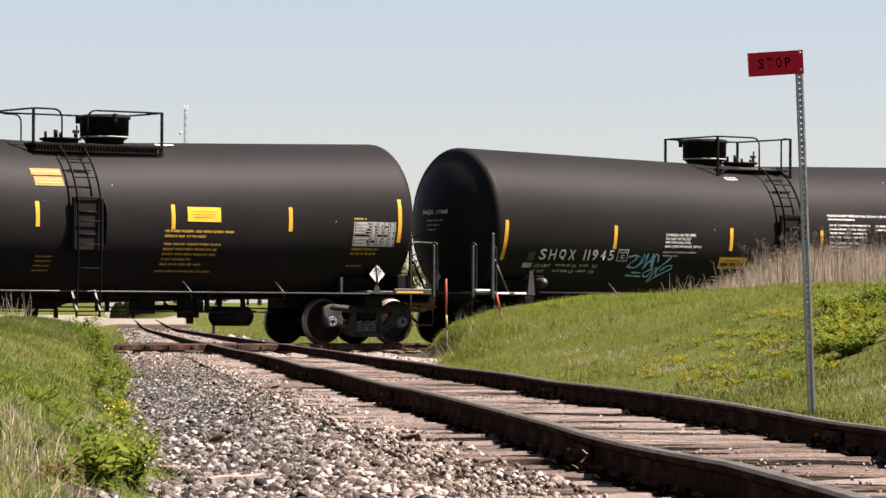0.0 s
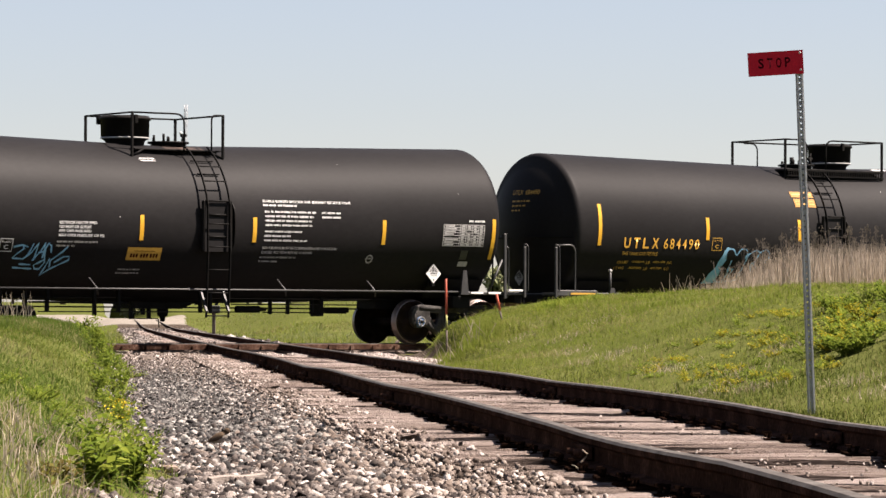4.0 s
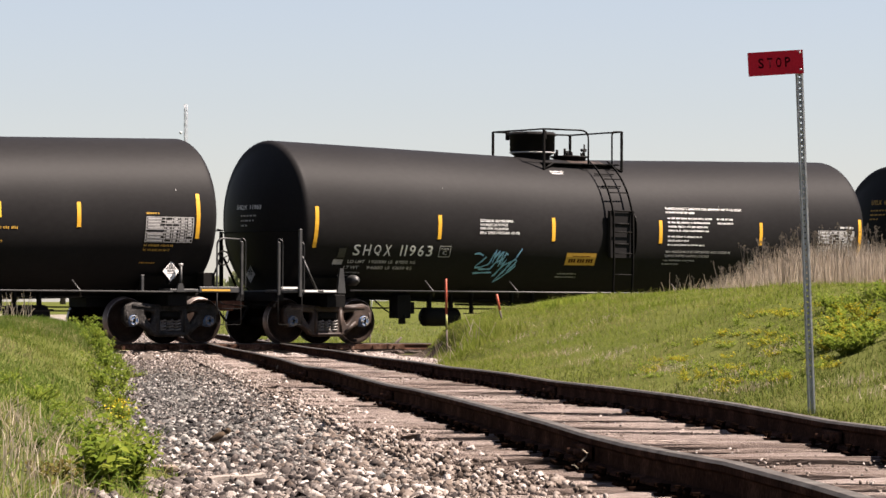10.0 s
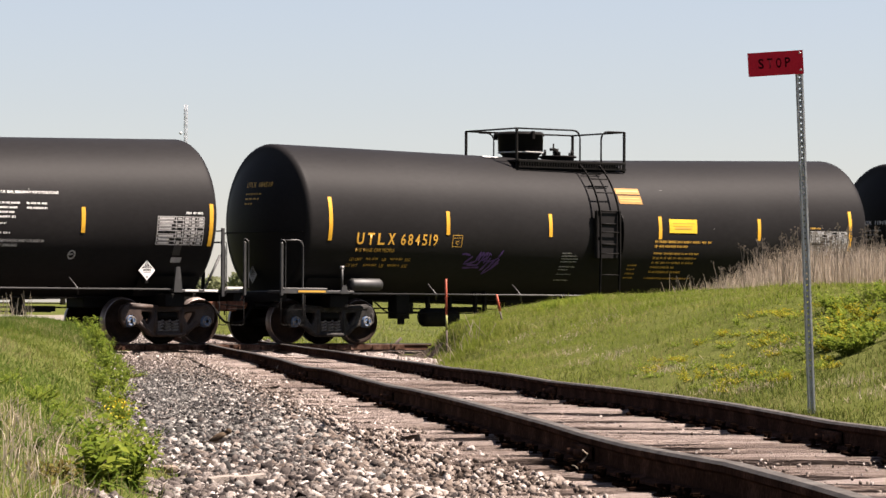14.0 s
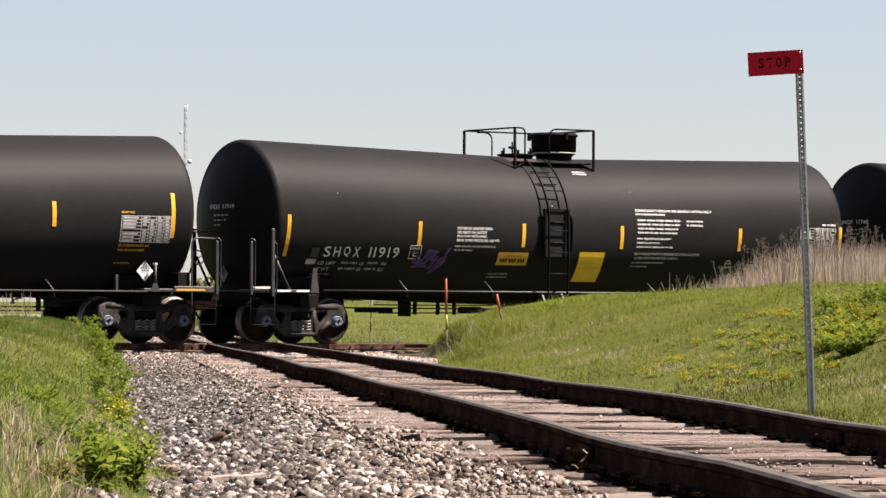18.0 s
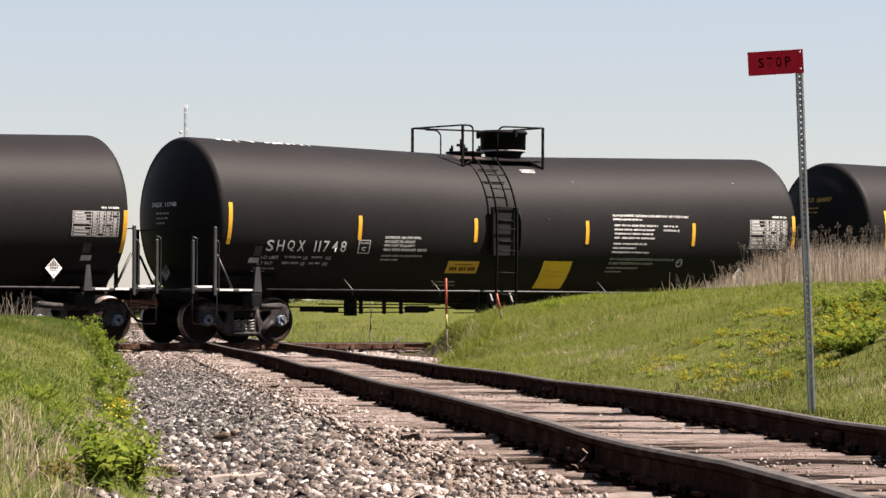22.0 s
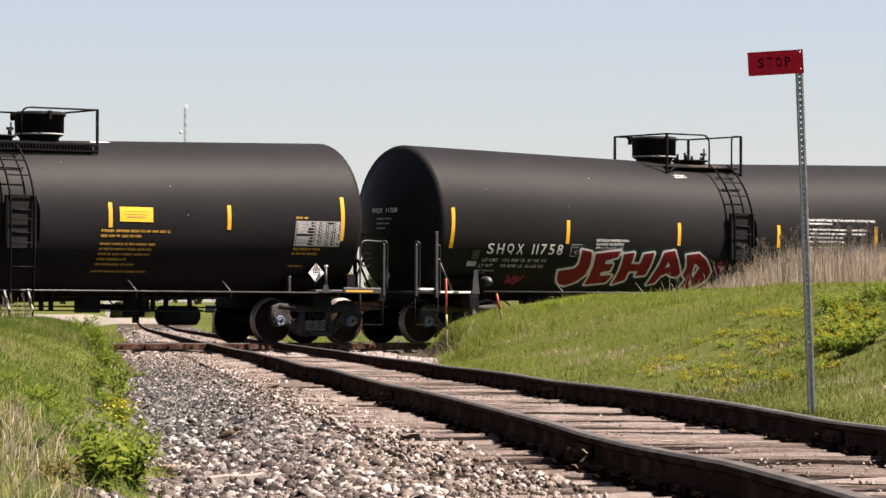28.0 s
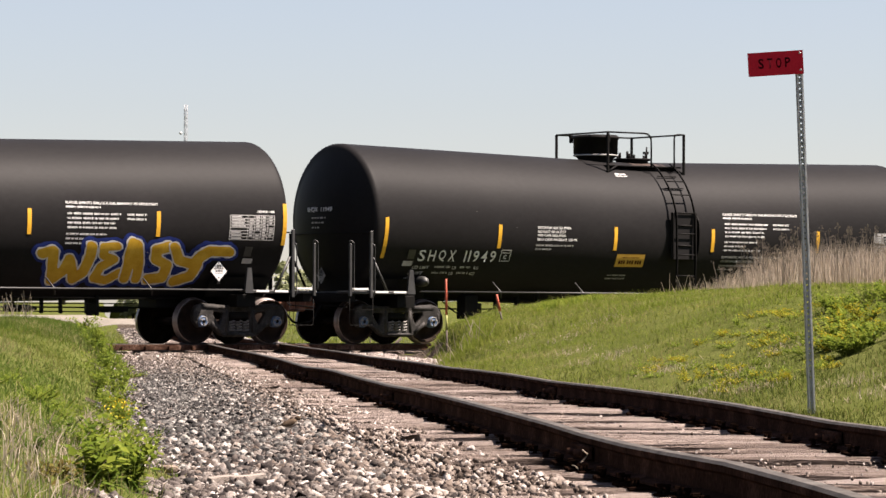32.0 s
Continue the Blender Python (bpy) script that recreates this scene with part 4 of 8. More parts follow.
    for a, b in zip(rows, rows[1:]):
        for i in range(3):
            rib.faces.new((a[i], a[i + 1], b[i + 1], b[i]))
    rib.faces.new(rows[0]), rib.faces.new(rows[-1])
    bmesh.ops.recalc_face_normals(rib, faces=rib.faces)
    part("tank_rib", rib, "frame", car, "curved steel rib beside the ladder")


def _stile(x, path):
    bm = bmesh.new()
    pr = None
    for y, z in path:
        row = [bm.verts.new((x + a, y + b * 0.5, z)) for a, b in ((-0.008, -0.06), (0.008, -0.06), (0.008, 0.06), (-0.008, 0.06))]
        if pr:
            for i in range(4):
                bm.faces.new((pr[i], pr[(i + 1) % 4], row[(i + 1) % 4], row[i]))
        pr = row
    bmesh.ops.recalc_face_normals(bm, faces=bm.faces)
    return bm


def car_end(car, k, kind, full):
    """Sill, deck, coupler, grab irons and steps at one end; k is -1 or 1 along the train."""
    X = lambda u: k * u
    def bx(name, u0, u1, y0, y1, z0, z1, mat="frame", label="", parent=car, bev=0.01):
        a, b = sorted((X(u0), X(u1)))
        return block(name, parent, a, b, y0, y1, z0, z1, mat, label, bev)
    bx("draft_sill", 5.2, 8.15, -0.35, 0.35, 0.72, 1.02)
    bx("bolster_beam", 6.5, 6.95, -1.35, 1.35, 0.74, 1.0)
    sd = bmesh.new()
    for y in (-1, 1):
        v = [sd.verts.new((X(a), y * b, c)) for a, b, c in ((6.0, 0.35, 0.95), (7.4, 0.35, 0.95), (7.4, 1.2, 1.35), (6.0, 1.2, 1.35), (6.0, 0.9, 0.95), (7.4, 0.9, 0.95))]
        sd.faces.new((v[0], v[1], v[2], v[3])), sd.faces.new((v[4], v[5], v[2], v[3]))
    part("saddle", sd, "frame", car)
    bx("end_beam", 8.05, 8.25, -1.42, 1.42, 0.86, 1.06, "frame")
    # coupler
    cp = bmesh.new()
    for u0, u1, y, z0, z1 in ((8.15, 8.5, 0.11, 0.72, 0.98), (8.45, 8.68, 0.19, 0.66, 1.04)):
        a, b = sorted((X(u0), X(u1)))
        box(cp, a, b, -y, y, z0, z1, 0.04)
    part("coupler", cp, "rusty", car, "rust-brown coupler")
    bar("air_hose", car, [(X(8.2), -0.35, 0.8), (X(8.45), -0.4, 0.45), (X(8.66), -0.3, 0.42)], 0.025, "frame", "black rubber air hose", 0.2)
    bar("uncoupling_lever", car, [(X(8.28), -1.45, 0.75), (X(8.28), -0.5, 0.8), (X(8.45), -0.1, 0.95)], 0.013)
    # deck along the near and far side
    outer_end = 8.28 if kind == "A" or k < 0 else 8.14
    for s in (-1, 1):
        y0, y1 = sorted((s * 1.05, s * 1.5))
        bx("side_deck", 6.75 if kind == "A" else 6.45, outer_end,  y0, y1, 1.03, 1.09, "grey", "grey grating deck")
    bx("end_deck", 7.85, 8.22, -1.05, 1.05, 1.03, 1.08, "grey", "grey grating end deck")
    mk = bmesh.new()
    for u0, u1 in ((6.85, 7.16), (7.3, 7.62), (7.8, 8.2)) if kind == "A" else ((7.18, 7.85),):
        a, b = sorted((X(u0), X(u1)))
        up = 0.06 if u0 == 7.8 else 0.0
        box(mk, a, b, -1.53, -1.521, 1.05 + up, 1.09 + up)
    part("stencil_plate", mk, "white" if kind == "A" else "ochre", car, "stencilled plate on the deck edge")
    # posts, hoops, braces and stirrup steps
    outer, inner = (8.25, 7.73) if kind == "A" else ((8.25, 7.72) if k < 0 else (8.12, 7.55))
    for s in (-1, 1):
        y = s * 1.5
        tone = "grey" if s < 0 else "frame"
        pb_ = bmesh.new()
        a = X(outer)
        box(pb_, a - 0.03, a + 0.03, min(y, y + s * 0.05), max(y, y + s * 0.05), 0.98, 2.06, 0.008)
        part("grab_post", pb_, tone, car, "grey upright grab post")
        bar("grab_iron", car, [(a, y, 2.06), (a, y, 2.13), (a + 0.07, y + s * 0.06, 2.09), (a + 0.07, y + s * 0.06, 1.12), (a + 0.02, y, 1.08)], 0.012, tone, round_=0.05)
        a = X(inner)
        if kind == "A":
            pb_ = bmesh.new()
            box(pb_, a - 0.035, a + 0.035, min(y, y + s * 0.05), max(y, y + s * 0.05), 0.95, 2.33, 0.008)
            part("end_post", pb_, tone, car, "tall grey end post")
            bar("grab_iron", car, [(a, y, 2.08), (a + 0.07, y + s * 0.06, 2.04), (a + 0.07, y + s * 0.06, 1.0), (a, y, 0.94)], 0.012, tone, round_=0.05)
            bar("brace", car, [(X(inner - 0.05), y, 1.78), (X(inner - 0.42), y, 1.08)], 0.026, tone)
        else:
            bar("grab_iron", car, [(X(outer - 0.03), y, 2.1), (a, y, 2.12), (a, y, 1.1), (a, y, 0.58)], 0.02, tone, round_=0.17)
        bar("step", car, [(X(outer), y, 1.0), (X(outer), y, 0.38), (X(outer - 0.58), y, 0.38), (X(outer - 0.58), y, 1.0)], 0.008, "frame", round_=0.05)
        bar("step", car, [(X(outer), y, 0.7), (X(outer - 0.58), y, 0.7)], 0.007, "frame")
    bar("end_rail", car, [(X(inner), -1.5, 2.29), (X(8.17), -0.75, 2.29), (X(8.17), 0.75, 2.29), (X(inner), 1.5, 2.29)], 0.014, round_=0.12)
    if kind == "B":
        bar("pin", car, [(X(6.73), -1.46, 1.06), (X(6.73), -1.46, 1.58)], 0.03, "grey")
        block("pin_cap", car, X(6.73) - 0.035, X(6.73) + 0.035, -1.495, -1.425, 1.55, 1.6, "faint")
        bx("deck_edge", 7.13, outer, -1.52, -1.5, 1.02, 1.14, "grey", "grey edge plate of the deck")
    # jacking pad bracket on the near side
    for s in (-1, 1):
        tb = bmesh.new()
        a = X(6.7)
        v = [tb.verts.new((a + dx, s * 1.48 + dy, z)) for z, wd in ((1.03, 0.1), (1.54 if kind == "A" else 1.2, 0.045)) for dx, dy in ((-wd, -0.03), (wd, -0.03), (wd, 0.03), (-wd, 0.03))]
        for i in range(4):
            tb.faces.new((v[i], v[(i + 1) % 4], v[4 + (i + 1) % 4], v[4 + i]))
        tb.faces.new(v[4:])
        part("defect_bracket", tb, "grey", car, "grey tapered bracket")
    if kind == "A" and k < 0 and full:
        bm = bmesh.new()
        lathe(bm, [(-1.50, 0.004), (-1.485, 0.05), (-1.44, 0.09), (-1.38, 0.11), (-1.2, 0.11)], "y", 16, (X(6.3), 0, 1.3))
        part("valve_cap", bm, "grey", car, "dark domed valve cap")
    if kind == "B" and k > 0:
        bm = bmesh.new()
        box(bm, X(5.85) - 0.03, X(5.85) + 0.03, -1.46, -1.4, 1.04, 1.36, 0.006)
        part("bent_bracket", bm, "grey", car)
        bm = bmesh.new()
        lathe(bm, [(-1.43, 0.14), (-1.415, 0.155), (-1.40, 0.14), (-1.415, 0.125), (-1.43, 0.14)], "y", 20, (X(7.75), 0, 1.72))
        for a in (0.4, 2.5, 4.6):
            tube(bm, [(X(7.75), -1.415, 1.72), (X(7.75) + 0.14 * math.cos(a), -1.415, 1.72 + 0.14 * math.sin(a))], 0.01, 5)
        tube(bm, [(X(7.75), -1.43, 1.72), (X(7.75), -1.3, 1.72), (X(7.6), -1.25, 1.3)], 0.02, 6)
        part("hand_wheel", bm, "frame", car, "black hand brake wheel")
        block("gear_box", car, X(7.4) - 0.14, X(7.4) + 0.14, -1.45, -1.2, 1.1, 1.42)
    if kind == "A":
        pl = bmesh.new()
        strip_on_tank(pl, X(6.72) - 0.12, X(6.72) + 0.12, 1.64, 1.74, out=0.03)
        part("data_plate", pl, "faint", car, "small pale data plate")
        pl = bmesh.new()
        strip_on_tank(pl, X(6.68) - 0.09, X(6.68) + 0.09, 1.78, 1.97, out=0.03)
        part("data_plate", pl, "grey", car, "small dark data plate")


def underbody(car, kind, flip):
    """Pipes, brake gear and brackets below the tank."""
    k = -1 if flip else 1
    zr = 1.085 if kind == "A" else 1.03
    for s in (-1, 1):
        bar("safety_rail", car, [(-6.5, s * 1.52, zr), (6.5, s * 1.52, zr)], 0.02, "grey", "long grey safety rail")
        for u in (-4.4, -2.2, 2.2, 4.4):
            bar("rail_bracket", car, [(u - 0.1, s * 1.35, zr + 0.22), (u, s * 1.52, zr), (u + 0.05, s * 1.45, zr - 0.12)], 0.017, "grey", round_=0.02)
    def hanger(u, z0, z1=1.12, half=0.03, y=-0.9, name="hanger"):
        block(name, car, u - half, u + half, y - 0.05, y + 0.05, z0, z1)
    def outlet(u0, u1, low):
        """The bottom outlet in its sloping housing, with a nozzle, legs and a handle."""
        bm = bmesh.new()
        vs = [bm.verts.new((u, y, z)) for y in (-0.36, 0.36) for u, z in ((u0 - 0.02, 1.0), (u0, low), (u1 - 0.32 * k, low), (u1 + 0.1 * k, 0.86), (u1 + 0.1 * k, 1.0))]
        for i in range(5):
            j = (i + 1) % 5
            bm.faces.new((vs[i], vs[j], vs[5 + j], vs[5 + i]))
        bm.faces.new(vs[:5]), bm.faces.new(vs[5:])
        bmesh.ops.recalc_face_normals(bm, faces=bm.faces)
        part("outlet_housing", bm, "frame", car, "black sloping housing of the bottom outlet")
        m = u0 + 0.55 * (u1 - u0)
        bm = bmesh.new()
        lathe(bm, [(low - 0.26, 0.03), (low - 0.25, 0.05), (low - 0.16, 0.06), (low - 0.15, 0.1), (low - 0.06, 0.12), (low + 0.02, 0.12)], "z", 14, (m, -0.2, 0))
        part("outlet_valve", bm, "frame", car, "bottom outlet valve")
    # main train line and rods along the whole car
    bar("brake_pipe", car, [(-6.0, -0.55, 0.92), (6.0, -0.55, 0.92)], 0.022)
    bar("brake_rod", car, [(-5.4, 0.2, 0.74), (5.4, 0.3, 0.72)], 0.018)
    u0 = ({5: 3.95, 6: 2.76}[len(CARS)] if flip else -3.6) if kind == "A" else 3.7 * k
    g = 1 if kind == "A" and flip else -1      # the valve hangs to this side of the reservoir
    bm = bmesh.new()
    lathe(bm, [(-0.48, 0.03), (-0.465, 0.13), (-0.4, 0.2), (0.4, 0.2), (0.465, 0.13), (0.48, 0.03)], "x", 22, (u0, -0.62, 0.555))
    part("air_reservoir", bm, "frame", car, "black air reservoir")
    for du in (-0.28, 0.28):
        block("hanger", car, u0 + du - 0.03, u0 + du + 0.03, -0.68, -0.56, 0.7, 1.2)
    # control valve with its pipe bracket and cut-out cock
    for name, near, far, y0, y1, z0, z1 in (("control_valve", 0.86, 1.2, -0.78, -0.46, 0.52, 1.02), ("pipe_bracket", 0.72, 0.98, -0.72, -0.5, 0.62, 0.86), ("cut_out_cock", 1.0, 1.06, -0.8, -0.6, 0.4, 0.6)):
        block(name, car, u0 + min(g * near, g * far), u0 + max(g * near, g * far), y0, y1, z0, z1)
    bar("branch_pipe", car, [(u0 + g * 1.1, -0.62, 0.6), (u0 + g * 1.35, -0.6, 0.66), (u0 + g * 1.6, -0.5, 0.9)], 0.016)
    if kind == "A":
        a, b = sorted((-3.18 * k, 1.4 * k))
        bar("lower_rod", car, [(a, -0.9, 0.63), (b, -0.9, 0.64)], 0.013)
        bar("heater_pipe", car, [(-3.4 * k, -0.9, 0.82), (-1.2 * k, -0.9, 0.81), (-0.9 * k, -0.6, 0.78)], 0.024)
        for u, z in ((-2.98, 0.63), (-1.91, 0.55), (-1.36, 0.62), (0.55, 0.62), (0.78, 0.63)):
            hanger(u * k, z)
        outlet(-0.74 * k, 0.76 * k, 0.7)
        for u, z in ((-0.73, 0.49), (-0.45, 0.58), (-0.31, 0.49)):
            hanger(u * k, z, 0.75, 0.028, -0.32, "outlet_leg")
        bar("outlet_handle", car, [(-0.73 * k, -0.36, 0.5), (-0.11 * k, -0.36, 0.5), (-0.09 * k, -0.36, 0.32)], 0.011, round_=0.03)
        # brake cylinder, lever and rods towards the other bogie
        bm = bmesh.new()
        lathe(bm, [(-0.36, 0.03), (-0.34, 0.075), (0.2, 0.075), (0.24, 0.045), (0.36, 0.04)], "x", 14, (2.0 * k, -0.5, 0.7))
        part("brake_cylinder", bm, "frame", car, "black brake cylinder")
        bar("brake_rod", car, [(2.3 * k, -0.5, 0.64), (4.4 * k, -0.45, 0.63)], 0.014)
        bar("brake_rod", car, [(1.5 * k, -0.55, 0.8), (4.6 * k, -0.55, 0.8)], 0.014)
        for u in (2.48, 2.91, 3.5):
            hanger(u * k, 0.6, 1.15, 0.025, -0.5, "rod_guide")
        block("brake_lever", car, 3.7 * k - 0.04, 3.7 * k + 0.04, -0.6, -0.2, 0.56, 0.96)
        block("slack_adjuster", car, min(3.8 * k, 4.7 * k), max(3.8 * k, 4.7 * k), -0.12, 0.02, 0.64, 0.75)
    else:
        bar("lower_rod", car, [(-5.6, -0.9, 0.64), (4.6, -0.9, 0.64)], 0.015)
        bar("heater_pipe", car, [(-5.6 * k, -0.9, 0.86), (-4.9 * k, -0.9, 0.84), (-4.3 * k, -0.8, 0.92)], 0.026)
        for u in (-4.62, -4.4, -2.87, -2.67, 0.4, 0.62, 2.7, 2.95):
            hanger(u * k, 0.63, 1.1, 0.035)
        for u, du in ((-2.14, 0.0), (-1.94, 0.09), (-1.65, -0.09)):
            bar("outlet_leg", car, [(u * k, -0.5, 0.95), ((u + du) * k, -0.5, 0.46)], 0.03)
        bar("outlet_brace", car, [(-2.14 * k, -0.5, 0.5), (-1.7 * k, -0.5, 0.5)], 0.012)
        outlet(-1.55 * k, 0.05 * k, 0.68)
        hanger(-0.2 * k, 0.5, 0.7, 0.03, -0.3, "outlet_leg")
        block("brake_lever", car, 1.7 * k - 0.22, 1.7 * k + 0.22, -0.6, -0.3, 0.6, 1.0)
        bar("brake_rod", car, [(1.9 * k, -0.5, 0.68), (4.4 * k, -0.45, 0.66)], 0.016)
        block("slack_adjuster", car, min(2.2 * k, 3.1 * k), max(2.2 * k, 3.1 * k), -0.12, 0.02, 0.66, 0.78)


def tank_car(kind, u, flip=False, shift=0.0, rusty=False, label="", slide=-0.05, tank_kind=0):
    car = empty("tank_car")
    tagged(car, label, "tank car", "tank cars of the train")
    car.matrix_basis = Matrix.Translation(main(u, 0)) @ pose(0, 0, 0, 0, 0, TRAIN_TURN)
    tank_ = again("tank", (TANK_BM, TANK_DEEP, TANK_LOW, TANK_AMBER)[tank_kind], car, pose(slide, 0, 0), "black painted tank sagging slightly to its middle")
    bogie(car, -TRUCK_U, rusty)
    bogie(car, TRUCK_U, rusty)
    car_end(car, -1, kind, not flip)
    car_end(car, 1, kind, not flip)
    top_works(car, kind, flip, shift)
    underbody(car, kind, flip)
    return car


CARS = []
for kind_, u_, flip_, shift_, rusty_, label_ in (
        ("B", -9.38, False, 0.22, False, "black tank car with amber stencils and a yellow sticker"),
        ("A", 8.00, False, 0, False, "black tank car with white numbers and a light blue scrawl"),
        ("B", 25.34, False, 0, False, "black tank car with amber numbers and blue outlined letters"),
        ("A", 42.60, False, 0, True, "black tank car with white numbers and blue spray scribble"),
        ("B", 59.99, True, -0.25, False, "black tank car with amber numbers and a faint purple scrawl"),
        ("A", 77.18, True, -0.15, False, "black tank car with white numbers and purple scribble"),
        ("A", 94.52, True, -0.15, False, "black tank car with white numbers and yellow stickers"),
        ("B", 111.94, False, 0, False, "black tank car with amber numbers and clean sides"),
        ("A", 129.13, False, 0, False, "black tank car with large red and yellow spray lettering"),
        ("A", 146.52, False, 0, False, "black tank car with white numbers and an ochre sticker")):
    tank_kind_, slide_ = {0: (3, -0.05), 1: (1, -0.06), 2: (2, -0.11), 4: (3, -0.05), 7: (2, -0.06)}.get(len(CARS), (0, -0.05))
    CARS.append((tank_car(kind_, u_, flip_, shift_, rusty_, label_, slide_, tank_kind_), kind_, u_))
for o_ in (WHEEL_BM, SIDE_BM, CAP_BM, SPRING_BM, TANK_BM, TANK_DEEP, TANK_LOW, TANK_AMBER):
    bpy.data.objects.remove(o_)


# ---- what is painted on the tank cars (u along the car from its middle, z above the rail) ----
for name_, stops_, ro_ in (("skyblue", [(0.1224, 0.3024, 0.4464), (0.216, 0.4176, 0.576)], 0.6), ("purple", [(0.0504, 0.0252, 0.1008), (0.0936, 0.0504, 0.1584)], 0.6),
                           ("sprayred", [(0.11, 0.007, 0.01), (0.17, 0.013, 0.018)], 0.5), ("spraywhite", [(0.396, 0.3888, 0.3816), (0.5328, 0.5256, 0.5184)], 0.6),
                           ("sprayteal", [(0.0058, 0.0086, 0.0115), (0.0115, 0.0216, 0.0259)], 0.6), ("spraygold", [(0.34, 0.185, 0.014), (0.44, 0.26, 0.022), (0.53, 0.34, 0.045)], 0.5),
                           ("sprayblue", [(0.0086, 0.0144, 0.0792), (0.018, 0.0324, 0.144)], 0.5), ("pink", [(0.144, 0.018, 0.036), (0.216, 0.036, 0.0576)], 0.6),
                           ("black", [(0.0043, 0.0043, 0.0043), (0.0086, 0.0086, 0.0086)], 0.6)):
    M[name_] = material("spray_" + name_ if name_ != "black" else "black_fill", stops_, rough=ro_, scale=4, fine=50, bump=0.02, spec=0.1)


GLYPHS = {}


def glyphs(text, bold=0.0):
    """The outlines of a text in the built-in font, filled, as a bmesh, and its size."""
    key = (text, bold)
    if key not in GLYPHS:
        cu = bpy.data.curves.new("lettering", "FONT")
        cu.body, cu.size, cu.offset, cu.resolution_u = text, 1.0, bold, 3
        ob = bpy.data.objects.new("lettering", cu)
        GLYPHS[key] = ob.to_mesh().copy()
        bpy.data.objects.remove(ob)
    bm = bmesh.new()
    bm.from_mesh(GLYPHS[key])
    xs, ys = [v.co.x for v in bm.verts], [v.co.y for v in bm.verts]
    return bm, min(xs), max(xs), min(ys), max(ys)


def head_point(y, z, grow=0.012):
    """A place on the tank's left head."""
    r2 = min(2.1, y * y + (z - axis_z(-TANK_END, *LOW)) ** 2)
    return Vector((-TANK_END - 0.05 - KNUCKLE + math.sqrt(DOME * DOME - CROWN * CROWN) - math.sqrt(DOME * DOME - r2) - grow, y, z))


def letters(car, name, text, u0, u1, z0, z1, mat, label="", bold=0.0, slant=0.0, out=0.008, wave=0.0, head=False, box_=None, rise=0.0):
    """Lettering stretched to u0..u1, z0..z1 and laid on the tank, or on its left head."""
    bm, a0, a1, b0, b1 = glyphs(text, bold)
    if box_:
        a0, a1, b0, b1 = box_
    cuts = int((z1 - z0) / 0.1)
    for i in range(1, cuts):
        bmesh.ops.bisect_plane(bm, geom=bm.verts[:] + bm.edges[:] + bm.faces[:], plane_co=(0, b0 + (b1 - b0) * i / cuts, 0), plane_no=(0, 1, 0))
    for v in bm.verts:
        s, t = (v.co.x - a0) / (a1 - a0), (v.co.y - b0) / (b1 - b0)
        u = u0 + (u1 - u0) * s + slant * (t - 0.5)
        z = z0 + (z1 - z0) * t + wave * math.sin(s * 9.0 + 1.0) + rise * (s - 0.5)
        v.co = head_point(-u, z) if head else on_tank(u, z, out)
    return tagged(part(name, bm, mat, car, label), kind="stuff" if head or z1 - z0 < 0.1 else "")


def stencil(car, name, text, u0, u1, z0, z1, mat, label="", bold=0.0, fill=0.66):
    """Stencilled characters standing apart, each in a cell of its own; a one takes half a cell."""
    wide = [0.5 if ch == "1" else 1.0 for ch in text]
    unit = (u1 - u0) / (sum(wide) - (1 - fill))
    out, u = bmesh.new(), u0
    for ch, w in zip(text, wide):
        bm, a0, a1, b0, b1 = glyphs(ch, bold)
        cuts = int((z1 - z0) / 0.1)
        for i in range(1, cuts):
            bmesh.ops.bisect_plane(bm, geom=bm.verts[:] + bm.edges[:] + bm.faces[:], plane_co=(0, b0 + (b1 - b0) * i / cuts, 0), plane_no=(0, 1, 0))
        span = unit * (w - (1 - fill))
        for v in bm.verts:
            v.co = on_tank(u + span * (v.co.x - a0) / (a1 - a0), z0 + (z1 - z0) * (v.co.y - b0) / (b1 - b0), 0.008)
        me = bpy.data.meshes.new("glyph")
        bm.to_mesh(me)
        bm.free()
        out.from_mesh(me)
        bpy.data.meshes.remove(me)
        u += unit * w
    return part(name, out, mat, car, label)


def spray(car, name, word, u0, u1, z0, z1, layers, label, slant=0.0, wave=0.03, rise=0.0):
    """Fat sprayed letters: layers of (material, boldness), the widest first."""
    bm, a0, a1, b0, b1 = glyphs(word, layers[-1][1])
    bm.free()
    thing = None
    for i, (mat, bold) in enumerate(layers):
        o = letters(car if thing is None else thing, name if thing is None else "paint_layer", word, u0, u1, z0, z1, mat, label if thing is None else "",
                    bold, slant, 0.008 + 0.005 * i, wave, box_=(a0, a1, b0, b1), rise=rise)
        thing = thing or o
    return thing


def stroke(bm, pts, wide, out=0.011):
    """A brushed line over the tank through (u, z) points."""
    dense = []
    for (a, b), (c, d) in zip(pts, pts[1:]):
        n = max(1, int(math.hypot(c - a, d - b) / 0.07))
        dense += [(a + (c - a) * i / n, b + (d - b) * i / n) for i in range(n)]
    dense.append(pts[-1])
    prev = None
    for i, (u, z) in enumerate(dense):
        a, b = dense[max(0, i - 1)], dense[min(len(dense) - 1, i + 1)]
        d = Vector((b[0] - a[0], b[1] - a[1]))
        d = d.normalized() if d.length > 1e-6 else Vector((1, 0))
        k = wide / 2 * (0.75 + 0.25 * math.sin(i * 1.7))
        row = (bm.verts.new(on_tank(u - d.y * k, z + d.x * k, out)), bm.verts.new(on_tank(u + d.y * k, z - d.x * k, out)))
        if prev:
            bm.faces.new((prev[0], prev[1], row[1], row[0]))
        prev = row


